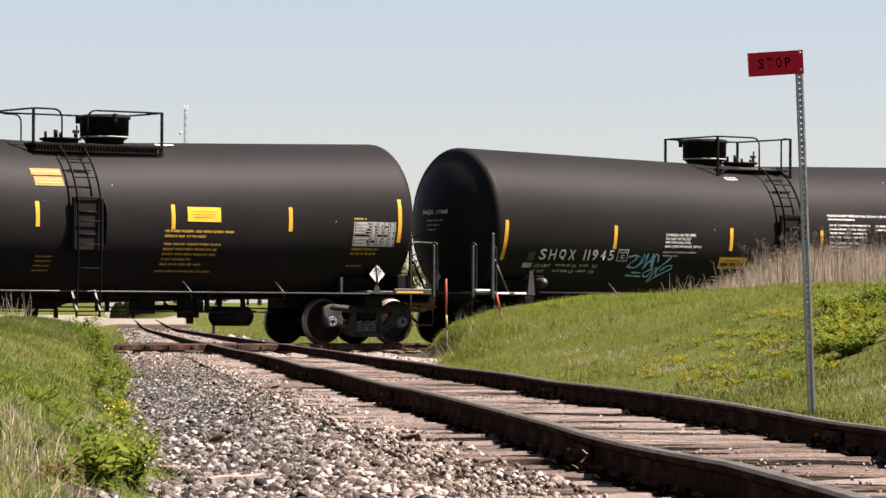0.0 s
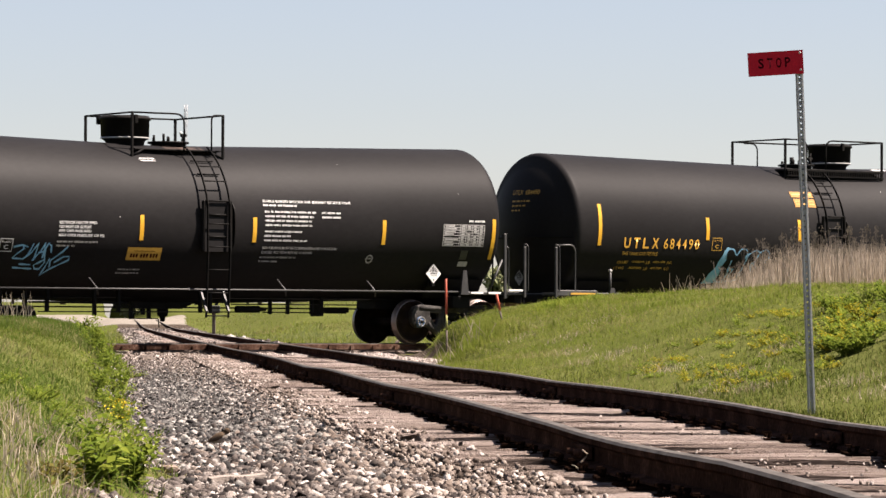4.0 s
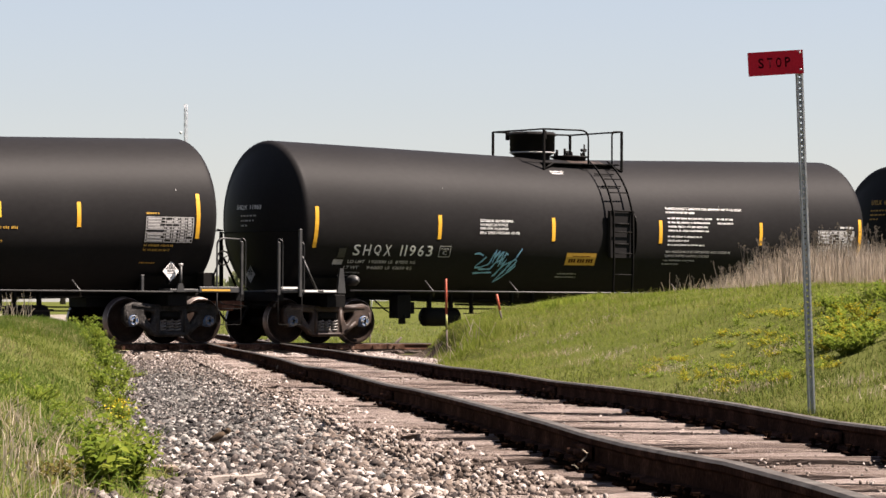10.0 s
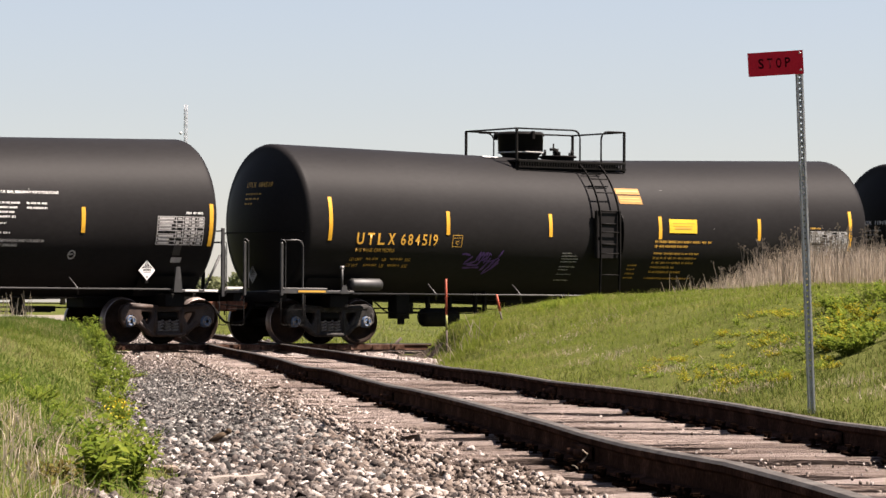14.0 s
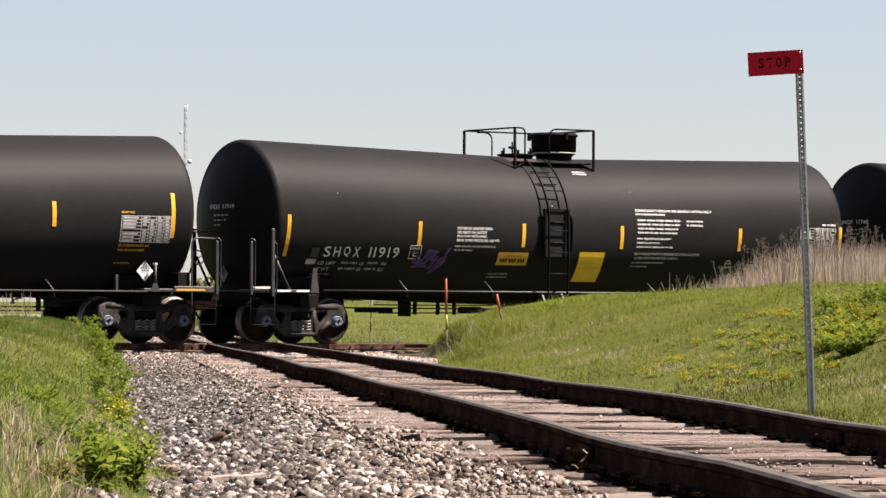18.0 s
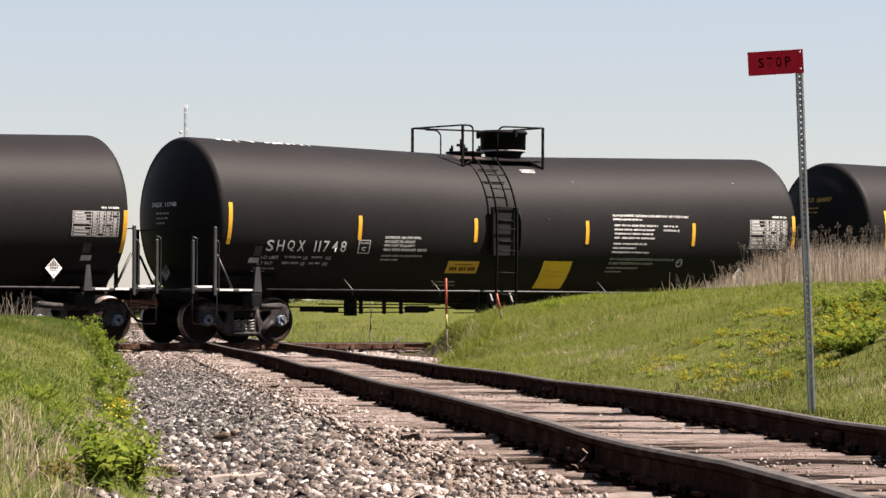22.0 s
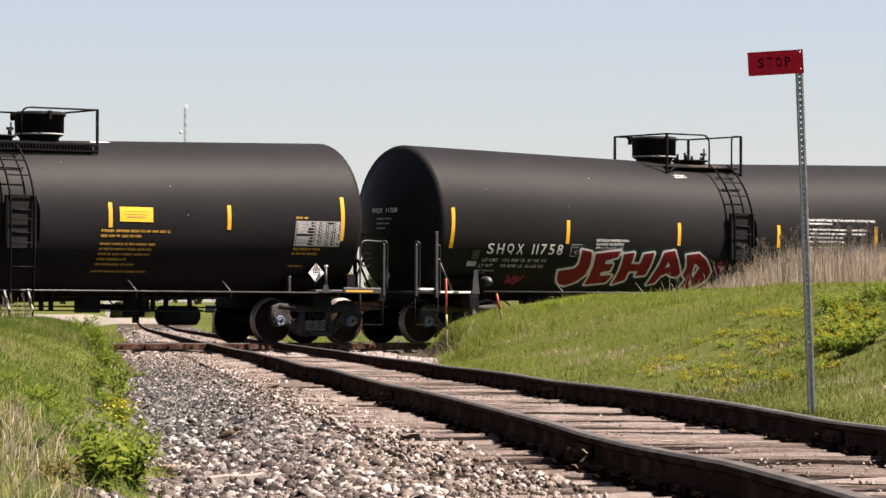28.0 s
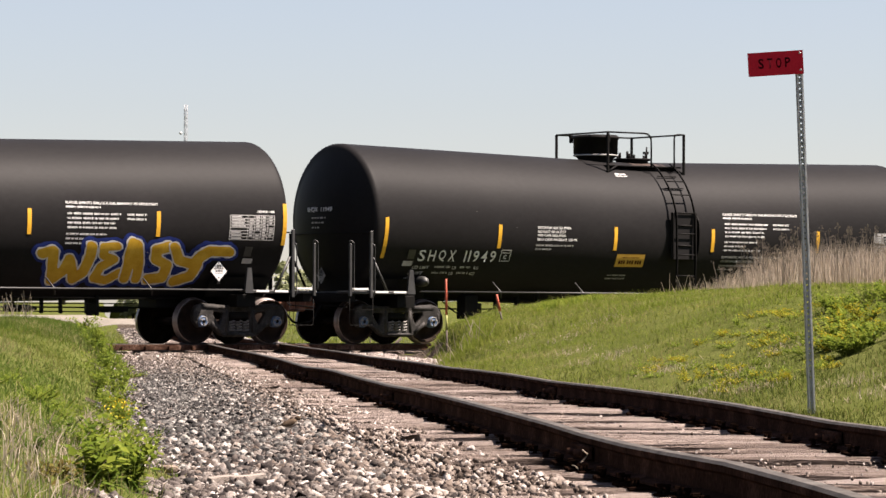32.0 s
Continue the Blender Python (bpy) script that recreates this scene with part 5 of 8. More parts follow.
SCRAWL = [[(0, 0.78), (0.1, 0.8), (0.2, 0.74)], [(0.26, 0.71), (0.2, 0.6), (0.1, 0.47), (0.08, 0.4), (0.2, 0.42), (0.34, 0.5)], [(0.35, 0.5), (0.41, 0.79), (0.45, 0.9), (0.42, 0.53)],
          [(0.44, 0.68), (0.52, 0.87), (0.53, 0.8), (0.5, 0.6)], [(0.4, 0.35), (0.5, 0.6), (0.58, 0.84), (0.61, 0.86), (0.56, 0.44)], [(0.5, 0.55), (0.63, 0.67)],
          [(0.71, 0.76), (0.66, 0.83), (0.6, 0.5), (0.67, 0.56), (0.7, 0.65), (0.56, 0.2), (0.51, 0.16), (0.66, 0.48), (0.82, 0.6), (0.77, 0.42)],
          [(0.7, 0.25), (0.77, 0.53), (0.88, 0.65), (0.92, 0.6), (0.77, 0.3), (0.9, 0.52), (0.92, 0.46), (0.67, 0.09), (0.59, 0.02), (0.74, 0.42)], [(0.89, 0.69), (0.98, 0.95)], [(0.09, 0.25), (0.47, 0.28)], [(0.17, 0.36), (0.4, 0.37)]]
TAG = [[(0, 0.8), (0.15, 0.86), (0.25, 0.8)], [(0.15, 0.86), (0.18, 0.76), (0.07, 0.6), (0.02, 0.49), (0.2, 0.47), (0.27, 0.6), (0.33, 0.9)], [(0.2, 0.47), (0.32, 0.65), (0.41, 0.92), (0.38, 0.43)],
       [(0.36, 0.43), (0.47, 0.7), (0.53, 0.92), (0.52, 0.5)], [(0.43, 0.65), (0.56, 0.7)], [(0.65, 0.65), (0.63, 0.85), (0.58, 0.92), (0.54, 0.75), (0.55, 0.57), (0.58, 0.38), (0.53, 0.2), (0.45, 0.2), (0.41, 0.3), (0.56, 0.45), (0.59, 0.36)],
       [(0.69, 0.25), (0.67, 0.43), (0.85, 0.7), (0.92, 0.84)], [(0.74, 0.38), (0.87, 0.54), (0.97, 0.56), (0.98, 0.46), (0.7, 0.2), (0.58, 0.02), (0.65, 0.5)], [(0.07, 0.23), (0.4, 0.2)], [(0.16, 0.33), (0.36, 0.31)]]


def scrawl(car, u0, u1, z0, z1, mat, label, wide=0.035, lines=SCRAWL):
    bm = bmesh.new()
    for line in lines:
        stroke(bm, [(u0 + (u1 - u0) * a, z0 + (z1 - z0) * b) for a, b in line], wide)
    part("graffiti", bm, mat, car, label)


def panel(car, name, u0, u1, z0, z1, mat, label, lines=None, linemat="dark"):
    bm = bmesh.new()
    strip_on_tank(bm, u0, u1, z0, z1, out=0.009)
    p = part(name, bm, mat, car, label)
    if lines:
        bm = bmesh.new()
        for a, b, c, d in lines:
            strip_on_tank(bm, u0 + (u1 - u0) * a, u0 + (u1 - u0) * b, z0 + (z1 - z0) * c, z0 + (z1 - z0) * d, out=0.014, n=1)
        part("lettering", bm, linemat, p)
    return p


def data_table(car, u0, u1, z0, z1, mat, filled, seed):
    """The test-date table: a ruled frame with unreadable entries."""
    rr = random.Random(seed)
    bm = bmesh.new()
    rows, g = 8, 0.007
    if filled:
        strip_on_tank(bm, u0, u1, z0, z1, out=0.008)
    else:
        for i in range(rows + 1):
            z = z0 + (z1 - z0) * i / rows
            strip_on_tank(bm, u0, u1, z - g, z + g, out=0.009, n=1)
        for f in (0, 0.4, 0.55, 0.7, 0.85, 1):
            u = u0 + (u1 - u0) * f
            strip_on_tank(bm, u - g, u + g, z0, z1, out=0.010)
    t = tagged(part("data_table", bm, mat, car, "ruled table of test dates"), kind="stuff")
    bm = bmesh.new()
    for i in range(rows):
        z = z0 + (z1 - z0) * (i + 0.5) / rows
        h = (z1 - z0) / rows * 0.26
        if i != 3:
            a = rr.uniform(0.05, 0.12) if filled else 0.03
            strip_on_tank(bm, u0 + (u1 - u0) * a, u0 + (u1 - u0) * rr.uniform(0.24, 0.37), z - h, z + h, out=0.013, n=1)
        for f in (0.43, 0.58, 0.73, 0.88):
            if rr.random() < 0.9:
                strip_on_tank(bm, u0 + (u1 - u0) * f, u0 + (u1 - u0) * (f + rr.uniform(0.06, 0.1)), z - h, z + h, out=0.013, n=1)
    tagged(part("entry_text", bm, "black" if filled else mat, t), kind="stuff")


def class_box(car, u0, u1, z0, z1, mat):
    bm = bmesh.new()
    g = 0.012
    for a, b, c, d in ((u0, u1, z0, z0 + g), (u0, u1, z1 - g, z1), (u0, u0 + g, z0, z1), (u1 - g, u1, z0, z1)):
        strip_on_tank(bm, a, b, c, d)
    b_ = part("class_box", bm, mat, car, "small square with a plate letter")
    w_ = u1 - u0
    letters(b_, "letter", "C", u0 + 0.33 * w_, u1 - 0.33 * w_, z0 + 0.05, z0 + 0.13, mat, bold=0.02)
    letters(b_, "letter", "PLATE", u0 + 0.15 * w_, u1 - 0.15 * w_, z1 - 0.08, z1 - 0.045, mat, bold=0.01)


def hazard_marks(place, s):
    """The black marks of a diamond placard: upright stripes above, a line of figures as a bar, a rim."""
    bm = bmesh.new()
    def quad(a, b, c, d):
        bm.faces.new([bm.verts.new(place(x, k)) for x, k in ((a, c), (b, c), (b, d), (a, d))])
    for k in range(-3, 4):
        x = k * s * 0.19
        quad(x - s * 0.06, x + s * 0.06, s * 0.2, s * (0.88 - 0.19 * abs(k)))
    for x in (-0.42, -0.18, 0.06, 0.3):
        quad(x * s, (x + 0.15) * s, -s * 0.06, s * 0.14)
    quad(-s * 0.45, s * 0.45, -s * 0.22, -s * 0.18)
    quad(-s * 0.07, s * 0.07, -s * 0.72, -s * 0.55)
    return bm


def placard(car, u, z):
    bm = bmesh.new()
    s = 0.2
    y = on_tank(u, z + s, 0.0).y - 0.02
    vs = [bm.verts.new((u + a * 0.95, y, z + b)) for a, b in ((0, -s), (s, 0), (0, s), (-s, 0))]
    p = part("hazard_placard", bm_face(bm, vs), "white", car, "white diamond hazard placard with black stripes")
    part("symbol", hazard_marks(lambda a, b: (u + a * 0.95, y - 0.003, z + b), s), "black", p)
    bm = bmesh.new()
    box(bm, u - 0.04, u + 0.04, y + 0.01, y + 0.14, z - 0.26, z + 0.1, 0.004)
    part("placard_holder", bm, "frame", p)


def marks_white(i, car, number, stripe, num, ext, ochre, block_, table, placard_u, cls):
    mark = "SHQX"
    LOW[:] = (0.15, 0.19)
    u0, u1, z0, z1 = num
    mid = u0 + (u1 - u0) * 0.475
    stencil(car, "reporting_mark", mark, u0, mid, z0, z1, "white", "white stencilled letters", 0.006)
    stencil(car, "car_number", number, mid + 0.24, u1, z0, z1, "white", "white stencilled number", 0.006)
    for t_, du, w_, dz in (("LD LMT", -0.06, 0.42, 0.16), ("LB", 0.95, 0.1, 0.16), ("KG", 1.5, 0.12, 0.16), ("LT WT", -0.1, 0.36, 0.28), ("LB", 0.93, 0.1, 0.28), ("KG", 1.46, 0.12, 0.28)):
        letters(car, "load_limit", t_, u0 + du, u0 + du + w_, z0 - dz, z0 - dz + 0.065, "faint", bold=0.015)
    weights = {3: ("192000", "87050", "94000", "42650"), 8: ("192 100", "87 100", "93 800", "42 600")}.get(i)
    if weights:
        for t_, du, w_, dz in zip(weights, (0.47, 1.13, 0.46, 1.1), (0.42, 0.3, 0.4, 0.3), (0.16, 0.16, 0.28, 0.28)):
            letters(car, "load_limit", t_, u0 + du, u0 + du + w_, z0 - dz, z0 - dz + 0.065, "faint", bold=0.015)
    else:
        bars_block(car, "load_limit", [(u0 + 0.5, u0 + 0.9, z0 - 0.095, 0.06), (u0 + 1.15, u0 + 1.42, z0 - 0.095, 0.06), (u0 + 0.48, u0 + 0.88, z0 - 0.215, 0.06), (u0 + 1.12, u0 + 1.4, z0 - 0.215, 0.06)], "faint", "faded stencilled weights", i)
    bars_block(car, "load_note", [(u0 - 0.14, u0 + 0.35, z0 - 0.34, 0.035), (u0 - 0.16, u0 + 0.15, z0 - 0.4, 0.035)], "faint", "faded stencilled note", i)
    class_box(car, *cls, "faint" if i in (3, 8) else "white")
    e0, e1, ez = ext
    lines = ("EXTERIOR HEATER PIPES-", "NO INLET OR OUTLET", "PIPE CAPS REQUIRED", "MAX OPER PRESSURE 100 PSI")
    wd = (0.86, 0.72, 0.72, 1.02)
    for j, (t_, w_) in enumerate(zip(lines, wd)):
        letters(car, "notice", t_, e0, e0 + w_ * (e1 - e0), ez - 0.055 - 0.083 * j, ez - 0.083 * j, "white", bold=0.012)
    if i != 3:
        bars_block(car, "lining_note", [(e0 - 0.02, e0 + 0.95 * (e1 - e0), ez - 0.385, 0.05), (e0 - 0.02, e0 + 0.4 * (e1 - e0), ez - 0.465, 0.05)], "faint", "faded stencilled lining note", i)
    if ochre:
        o0, o1, oz0, oz1 = ochre
        panel(car, "sticker", o0, o1, oz0, oz1, "ochre", "dull ochre sticker with unreadable lines", [(0.2, 0.8, 0.7, 0.75)] + [(0.1 + 0.083 * j_, 0.155 + 0.083 * j_, 0.22, 0.52) for j_ in (0, 1, 2, 3.6, 4.6, 5.6, 7.0, 8.0, 9.0)])
        bars_block(car, "steam_note", [(o0 - 0.1, o0 + 0.4, oz0 - 0.17, 0.04), (o0 - 0.12, o0 + 0.42, oz0 - 0.24, 0.04)], "faint", "faded stencilled note", i + 40)
    b0, b1, bz = block_
    k = (b1 - b0) / 2.15
    letters(car, "gasket_note", "FLANGE GASKETS GARLOCK 3545, MANWAY VSP STYLE-TIGHT", b0, b0 + 2.12 * k, bz - 0.06, bz, "white", bold=0.012)
    bars_block(car, "gasket_note", [(b0, b0 + 0.8 * k, bz - 0.09, 0.055)], "white", "white stencilled gasket note", i + 3)
    bars_block(car, "valve_note", [(b0 + 0.03, b0 + w_ * k, bz - 0.22 - 0.09 * j, 0.055) for j, w_ in enumerate((1.25, 1.2, 1.15, 1.15))] +
               [(b0 + 1.4 * k, b0 + 1.85 * k, bz - 0.22 - 0.09 * j, 0.055) for j in range(2)], "white", "white stencilled valve note", i + 7)
    bars_block(car, "valve_note", [(b0 + 0.02, b0 + w_ * k, bz - 0.62 - 0.09 * j, 0.05) for j, w_ in enumerate((0.95, 0.65, 1.05))], "white", "white stencilled valve note", i + 11)
    if i != 8:
        letters(car, "handle_note", "BOV HANDLE MUST BE DISENGAGED AND LOCKED IN", b0, b0 + 1.8 * k, bz - 0.99, bz - 0.94, "faint", bold=0.012)
        letters(car, "handle_note", "CLOSED POSITION BEFORE LOADING", b0, b0 + 1.22 * k, bz - 1.08, bz - 1.03, "faint", bold=0.012)
        bars_block(car, "paint_note", [(b0 - 0.02, b0 + 0.85 * k, bz - 1.14, 0.045), (b0 - 0.03, b0 + 0.42 * k, bz - 1.22, 0.045)], "faint", "faded stencilled paint note", i + 13)
    t0, t1, tz0, tz1 = table
    data_table(car, t0, t1, tz0, tz1, "faint", False, i)
    bars_block(car, "table_heading", [(t0 + 0.62 * (t1 - t0), t1, tz1 + 0.1, 0.06)], "white", "white stencilled heading", i + 17)
    placard(car, placard_u + 0.3, 1.46)
    bm = bmesh.new()
    for j in range(14):
        a, b = j * 0.4488, (j + 1) * 0.4488
        v = [bm.verts.new(on_tank(4.3 + r * math.cos(q), 1.75 + r * math.sin(q))) for r, q in ((0.09, a), (0.09, b), (0.065, b), (0.065, a))]
        bm.faces.new(v)
    part("round_stencil", bm, "faint", car, "small faded round stencil")
    bars_block(car, "round_stencil", [(4.24, 4.36, 1.78, 0.05)], "faint", "", i)
    zs = stripe[6]
    tall = stripe[7]
    stripes(car, stripe[:6], [(tall - 0.84, tall)] + [(zs - 0.5, zs)] * 4 + [(tall - 0.84, tall)])
    bars_block(car, "top_stencil", [(-0.95 if i in (1, 3, 8, 9) else 0.3, -0.6 if i in (1, 3, 8, 9) else 0.65, 3.71, 0.035), (-0.95 if i in (1, 3, 8, 9) else 0.3, -0.6 if i in (1, 3, 8, 9) else 0.65, 3.665, 0.035)], "white", "small white stencil near the top", i)
    letters(car, "head_mark", mark + "  " + number, -0.38, 0.52, 2.74, 2.85, "white", "faded white number on the tank head", 0.02, head=True)
    head_bars(car, "faint", 2.64, i)
    LOW[:] = (0.19, 0.19)


def head_bars(car, mat, z, seed):
    rr = random.Random(seed)
    bm = bmesh.new()
    for j, w_ in enumerate((0.55, 0.5, 0.3)):
        y = -0.18
        while y < -0.18 + w_ * 0.9:
            e = y + rr.uniform(0.04, 0.12)
            v = [bm.verts.new(head_point(-a, b)) for a, b in ((y, z - 0.032), (e, z - 0.032), (e, z), (y, z))]
            bm.faces.new(v)
            y = e + 0.04
        z -= 0.1
    tagged(part("head_note", bm, mat, car), kind="stuff")
    bm = bmesh.new()
    plane = head_point(0.05, 1.6, 0.02).x
    vs = [bm.verts.new((plane, 0.05 + a, 1.42 + b)) for a, b in ((0, -0.18), (0.17, 0), (0, 0.18), (-0.17, 0))]
    bm.faces.new(vs)
    p = part("hazard_placard", bm, "faint", car, "shaded diamond placard on the tank head")
    part("symbol", hazard_marks(lambda a, b: (plane - 0.006, 0.05 - a * 0.9, 1.42 + b), 0.18), "black", p)


def marks_amber(i, car, number, stripe, num, box2, box1, txt, table, placard_u, cls):
    LOW[:] = (0.155, 0.14) if i in (2, 7) else (0.19, 0.13)
    mark = "UTLX"
    if num:
        u0, u1, z0, z1 = num
        stencil(car, "reporting_mark", mark, u0, u0 + 0.95, z0, z1, "amber", "amber stencilled letters", 0.02)
        stencil(car, "car_number", number, u0 + 1.1, u1, z0, z1 - 0.01, "amber", "amber stencilled number", 0.008)
        letters(car, "slogan", "THE TANK CAR PEOPLE", u0 - 0.01, u0 + 0.97, z0 - 0.15, z0 - 0.075, "ochre", bold=0.01)
        for t_, du, w_, dz in (("LD LMT", -0.08, 0.3, 0.33), ("LB", 0.72, 0.1, 0.33), ("KG", 1.3, 0.12, 0.33), ("LT WT", -0.12, 0.28, 0.46), ("LB", 0.7, 0.1, 0.46), ("KG", 1.27, 0.12, 0.46)):
            letters(car, "load_limit", t_, u0 + du, u0 + du + w_, z0 - dz, z0 - dz + 0.06, "ochre", bold=0.01)
        bars_block(car, "load_limit", [(u0 + 0.32, u0 + 0.66, z0 - 0.27, 0.055), (u0 + 0.92, u0 + 1.24, z0 - 0.27, 0.055), (u0 + 0.3, u0 + 0.64, z0 - 0.4, 0.055), (u0 + 0.9, u0 + 1.2, z0 - 0.4, 0.055)], "ochre", "ochre stencilled weights", i)
        letters(car, "head_mark", mark + "  " + number, -0.2, 0.66, 3.22, 3.33, "ochre", "ochre number on the tank head", 0.015, head=True)
        head_bars(car, "ochre", 3.1, i)
    if cls:
        class_box(car, *cls, "ochre")
    a, b, c, d = box2
    panel(car, "sticker", a, b, d - 0.13, d, "manila", "pale orange sticker near the ladder top", [(0.06, 0.94, 0.4, 0.6)], "ochre")
    panel(car, "sticker", a + 0.03, b, c, d - 0.16, "manila", "pale orange sticker near the ladder top", [(0.06, 0.9, 0.62, 0.7), (0.06, 0.94, 0.3, 0.4)], "ochre")
    a, b, c, d = box1
    panel(car, "sticker", a, b, c, d, "placard", "bright yellow sticker with unreadable lines", [(0.12, 0.9, 0.7, 0.73), (0.12, 0.85, 0.5, 0.53), (0.2, 0.8, 0.28, 0.42)], "ochre")
    t0, t1, tz = txt
    k = (t1 - t0) / 1.6
    bars_block(car, "gasket_note", [(t0 + 0.05, t1, tz, 0.07), (t0 + 0.05, t0 + 0.95 * k, tz - 0.1, 0.07)], "ochre", "ochre stencilled gasket note", i + 2)
    bars_block(car, "valve_note", [(t0 + 0.05, t0 + w_ * k, tz - 0.26 - 0.1 * j, 0.06) for j, w_ in enumerate((1.3, 1.24, 1.22, 0.7, 0.95))] + [(t0, t0 + 1.25 * k, tz - 0.8, 0.05)], "ochre", "ochre stencilled valve note", i + 5)
    t0, t1, z0, z1 = table
    data_table(car, t0, t1, z0, z1, "faint", False, i)
    bars_block(car, "table_heading", [(t0, t0 + 0.3, z1 + 0.09, 0.055), (t0, t0 + 0.7, z0 - 0.05, 0.06), (t0, t0 + 0.62, z0 - 0.14, 0.06), (t0, t0 + 0.36, z0 - 0.4, 0.04)], "ochre", "ochre stencilled heading", i + 9)
    placard(car, placard_u + 0.2, 1.44)
    bars_block(car, "steam_note", [(-1.3, -0.95, 1.72 - 0.09 * j, 0.04) for j in range(4)] if i != 4 else [(0.75, 1.0, 1.72 - 0.09 * j, 0.04) for j in range(4)], "ochre", "faded ochre note", i + 21)
    stripes(car, stripe[:6], [(2.12, 3.01)] + [(2.28, 2.77)] * 4 + [(2.10, 2.99)])
    LOW[:] = (0.19, 0.19)


cars = [c[0] for c in CARS]
marks_amber(0, cars[0], "", (-7.15, -4.12, -1.35, 1.72, 4.5, 7.2), None, (-1.36, -0.68, 3.08, 3.42), (2.05, 2.83, 2.44, 2.73), (1.49, 3.19, 2.27), (6.06, 7.09, 2.02, 2.5), 6.62, None)
marks_white(1, cars[1], "11945", (-7.42, -4.49, -1.24, 1.4, 4.57, 7.38, 2.55, 2.62), (-6.45, -4.46, 1.80, 2.02), (-3.1, -2.11, 2.40), (-1.51, -0.73, 1.66, 1.91), (1.62, 3.78, 2.91), (6.08, 7.13, 2.05, 2.49), 5.68, (-4.36, -4.08, 1.79, 2.04))
marks_amber(2, cars[2], "684490", (-7.12, -4.12, -1.45, 1.56, 4.31, 7.04), (-6.44, -4.35, 2.07, 2.30), (-1.50, -0.84, 3.06, 3.41), (1.83, 2.59, 2.44, 2.74), (1.31, 2.96, 2.27), (5.84, 6.93, 2.02, 2.51), 6.36, (-3.98, -3.7, 2.05, 2.33))
marks_white(3, cars[3], "11963", (-7.38, -4.3, -1.32, 1.61, 4.47, 7.41, 2.68, 2.80), (-6.4, -4.42, 1.82, 2.04), (-3.26, -2.25, 2.61), (-0.91, -0.11, 1.68, 1.94), (1.79, 3.98, 2.97), (6.16, 7.23, 1.98, 2.53), 5.75, (-4.25, -3.96, 1.81, 2.04))
marks_amber(4, cars[4], "684519", (-7.11, -4.16, -1.47, 1.53, 4.35, 7.05), (-6.44, -4.41, 2.05, 2.29), (0.46, 1.12, 3.03, 3.37), (1.78, 2.56, 2.42, 2.72), (1.34, 2.98, 2.25), (5.86, 7.0, 2.01, 2.52), 6.36, (-4.03, -3.78, 2.03, 2.28))
marks_white(5, cars[5], "11919", (-7.39, -4.14, -1.45, 1.2, 4.53, 7.48, 2.54, 2.62), (-6.45, -4.6, 1.78, 1.99), (-3.19, -2.12, 2.44), (-2.06, -1.27, 1.66, 1.93), (1.6, 3.76, 2.91), (6.29, 7.33, 2.10, 2.58), 5.7, (-4.34, -4.05, 1.76, 2.04))
marks_white(6, cars[6], "11748", (-7.42, -4.27, -1.33, 1.63, 4.58, 7.47, 2.62, 2.83), (-6.49, -4.56, 1.87, 2.09), (-3.62, -2.57, 2.21), (-1.92, -1.12, 1.47, 1.72), (2.34, 4.47, 2.78), (6.2, 7.26, 2.10, 2.72), 5.77, (-4.26, -3.98, 1.85, 2.12))
marks_amber(7, cars[7], "684497", (-7.14, -4.14, -1.47, 1.55, 4.3, 7.04), (-6.41, -4.31, 2.05, 2.28), (-1.57, -0.89, 3.02, 3.34), (1.76, 2.52, 2.40, 2.69), (1.3, 2.92, 2.24), (5.9, 7.0, 1.99, 2.48), 6.36, (-4.0, -3.75, 2.02, 2.29))
marks_white(8, cars[8], "11758", (-7.36, -4.33, -1.27, 1.59, 4.5, 7.48, 2.63, 2.84), (-6.4, -4.42, 1.89, 2.11), (-3.54, -2.5, 2.24), None, (2.4, 4.52, 2.79), (6.17, 7.22, 2.10, 2.59), 5.75, (-4.2, -3.9, 1.86, 2.12))
marks_white(9, cars[9], "11949", (-7.39, -4.48, -1.38, 1.34, 4.4, 7.3, 2.52, 2.62), (-6.48, -4.51, 1.73, 1.96), (-3.49, -2.45, 2.50), (-1.29, -0.52, 1.67, 1.94), (1.65, 3.84, 2.88), (6.1, 7.2, 2.05, 2.5), 5.7, (-4.39, -4.13, 1.75, 1.99))
scrawl(cars[1], -4.05, -2.75, 1.33, 2.02, "skyblue", "light blue sprayed scrawl", 0.04, TAG)
scrawl(cars[3], -3.33, -2.09, 1.30, 2.05, "skyblue", "light blue sprayed scrawl", 0.042)
LOW[:] = (0.19, 0.13)
scrawl(cars[4], -3.72, -2.65, 1.47, 2.0, "purple", "faint purple sprayed scrawl", 0.045)
LOW[:] = (0.15, 0.19)
scrawl(cars[5], -4.29, -3.31, 1.46, 2.03, "purple", "purple sprayed scrawl", 0.06)
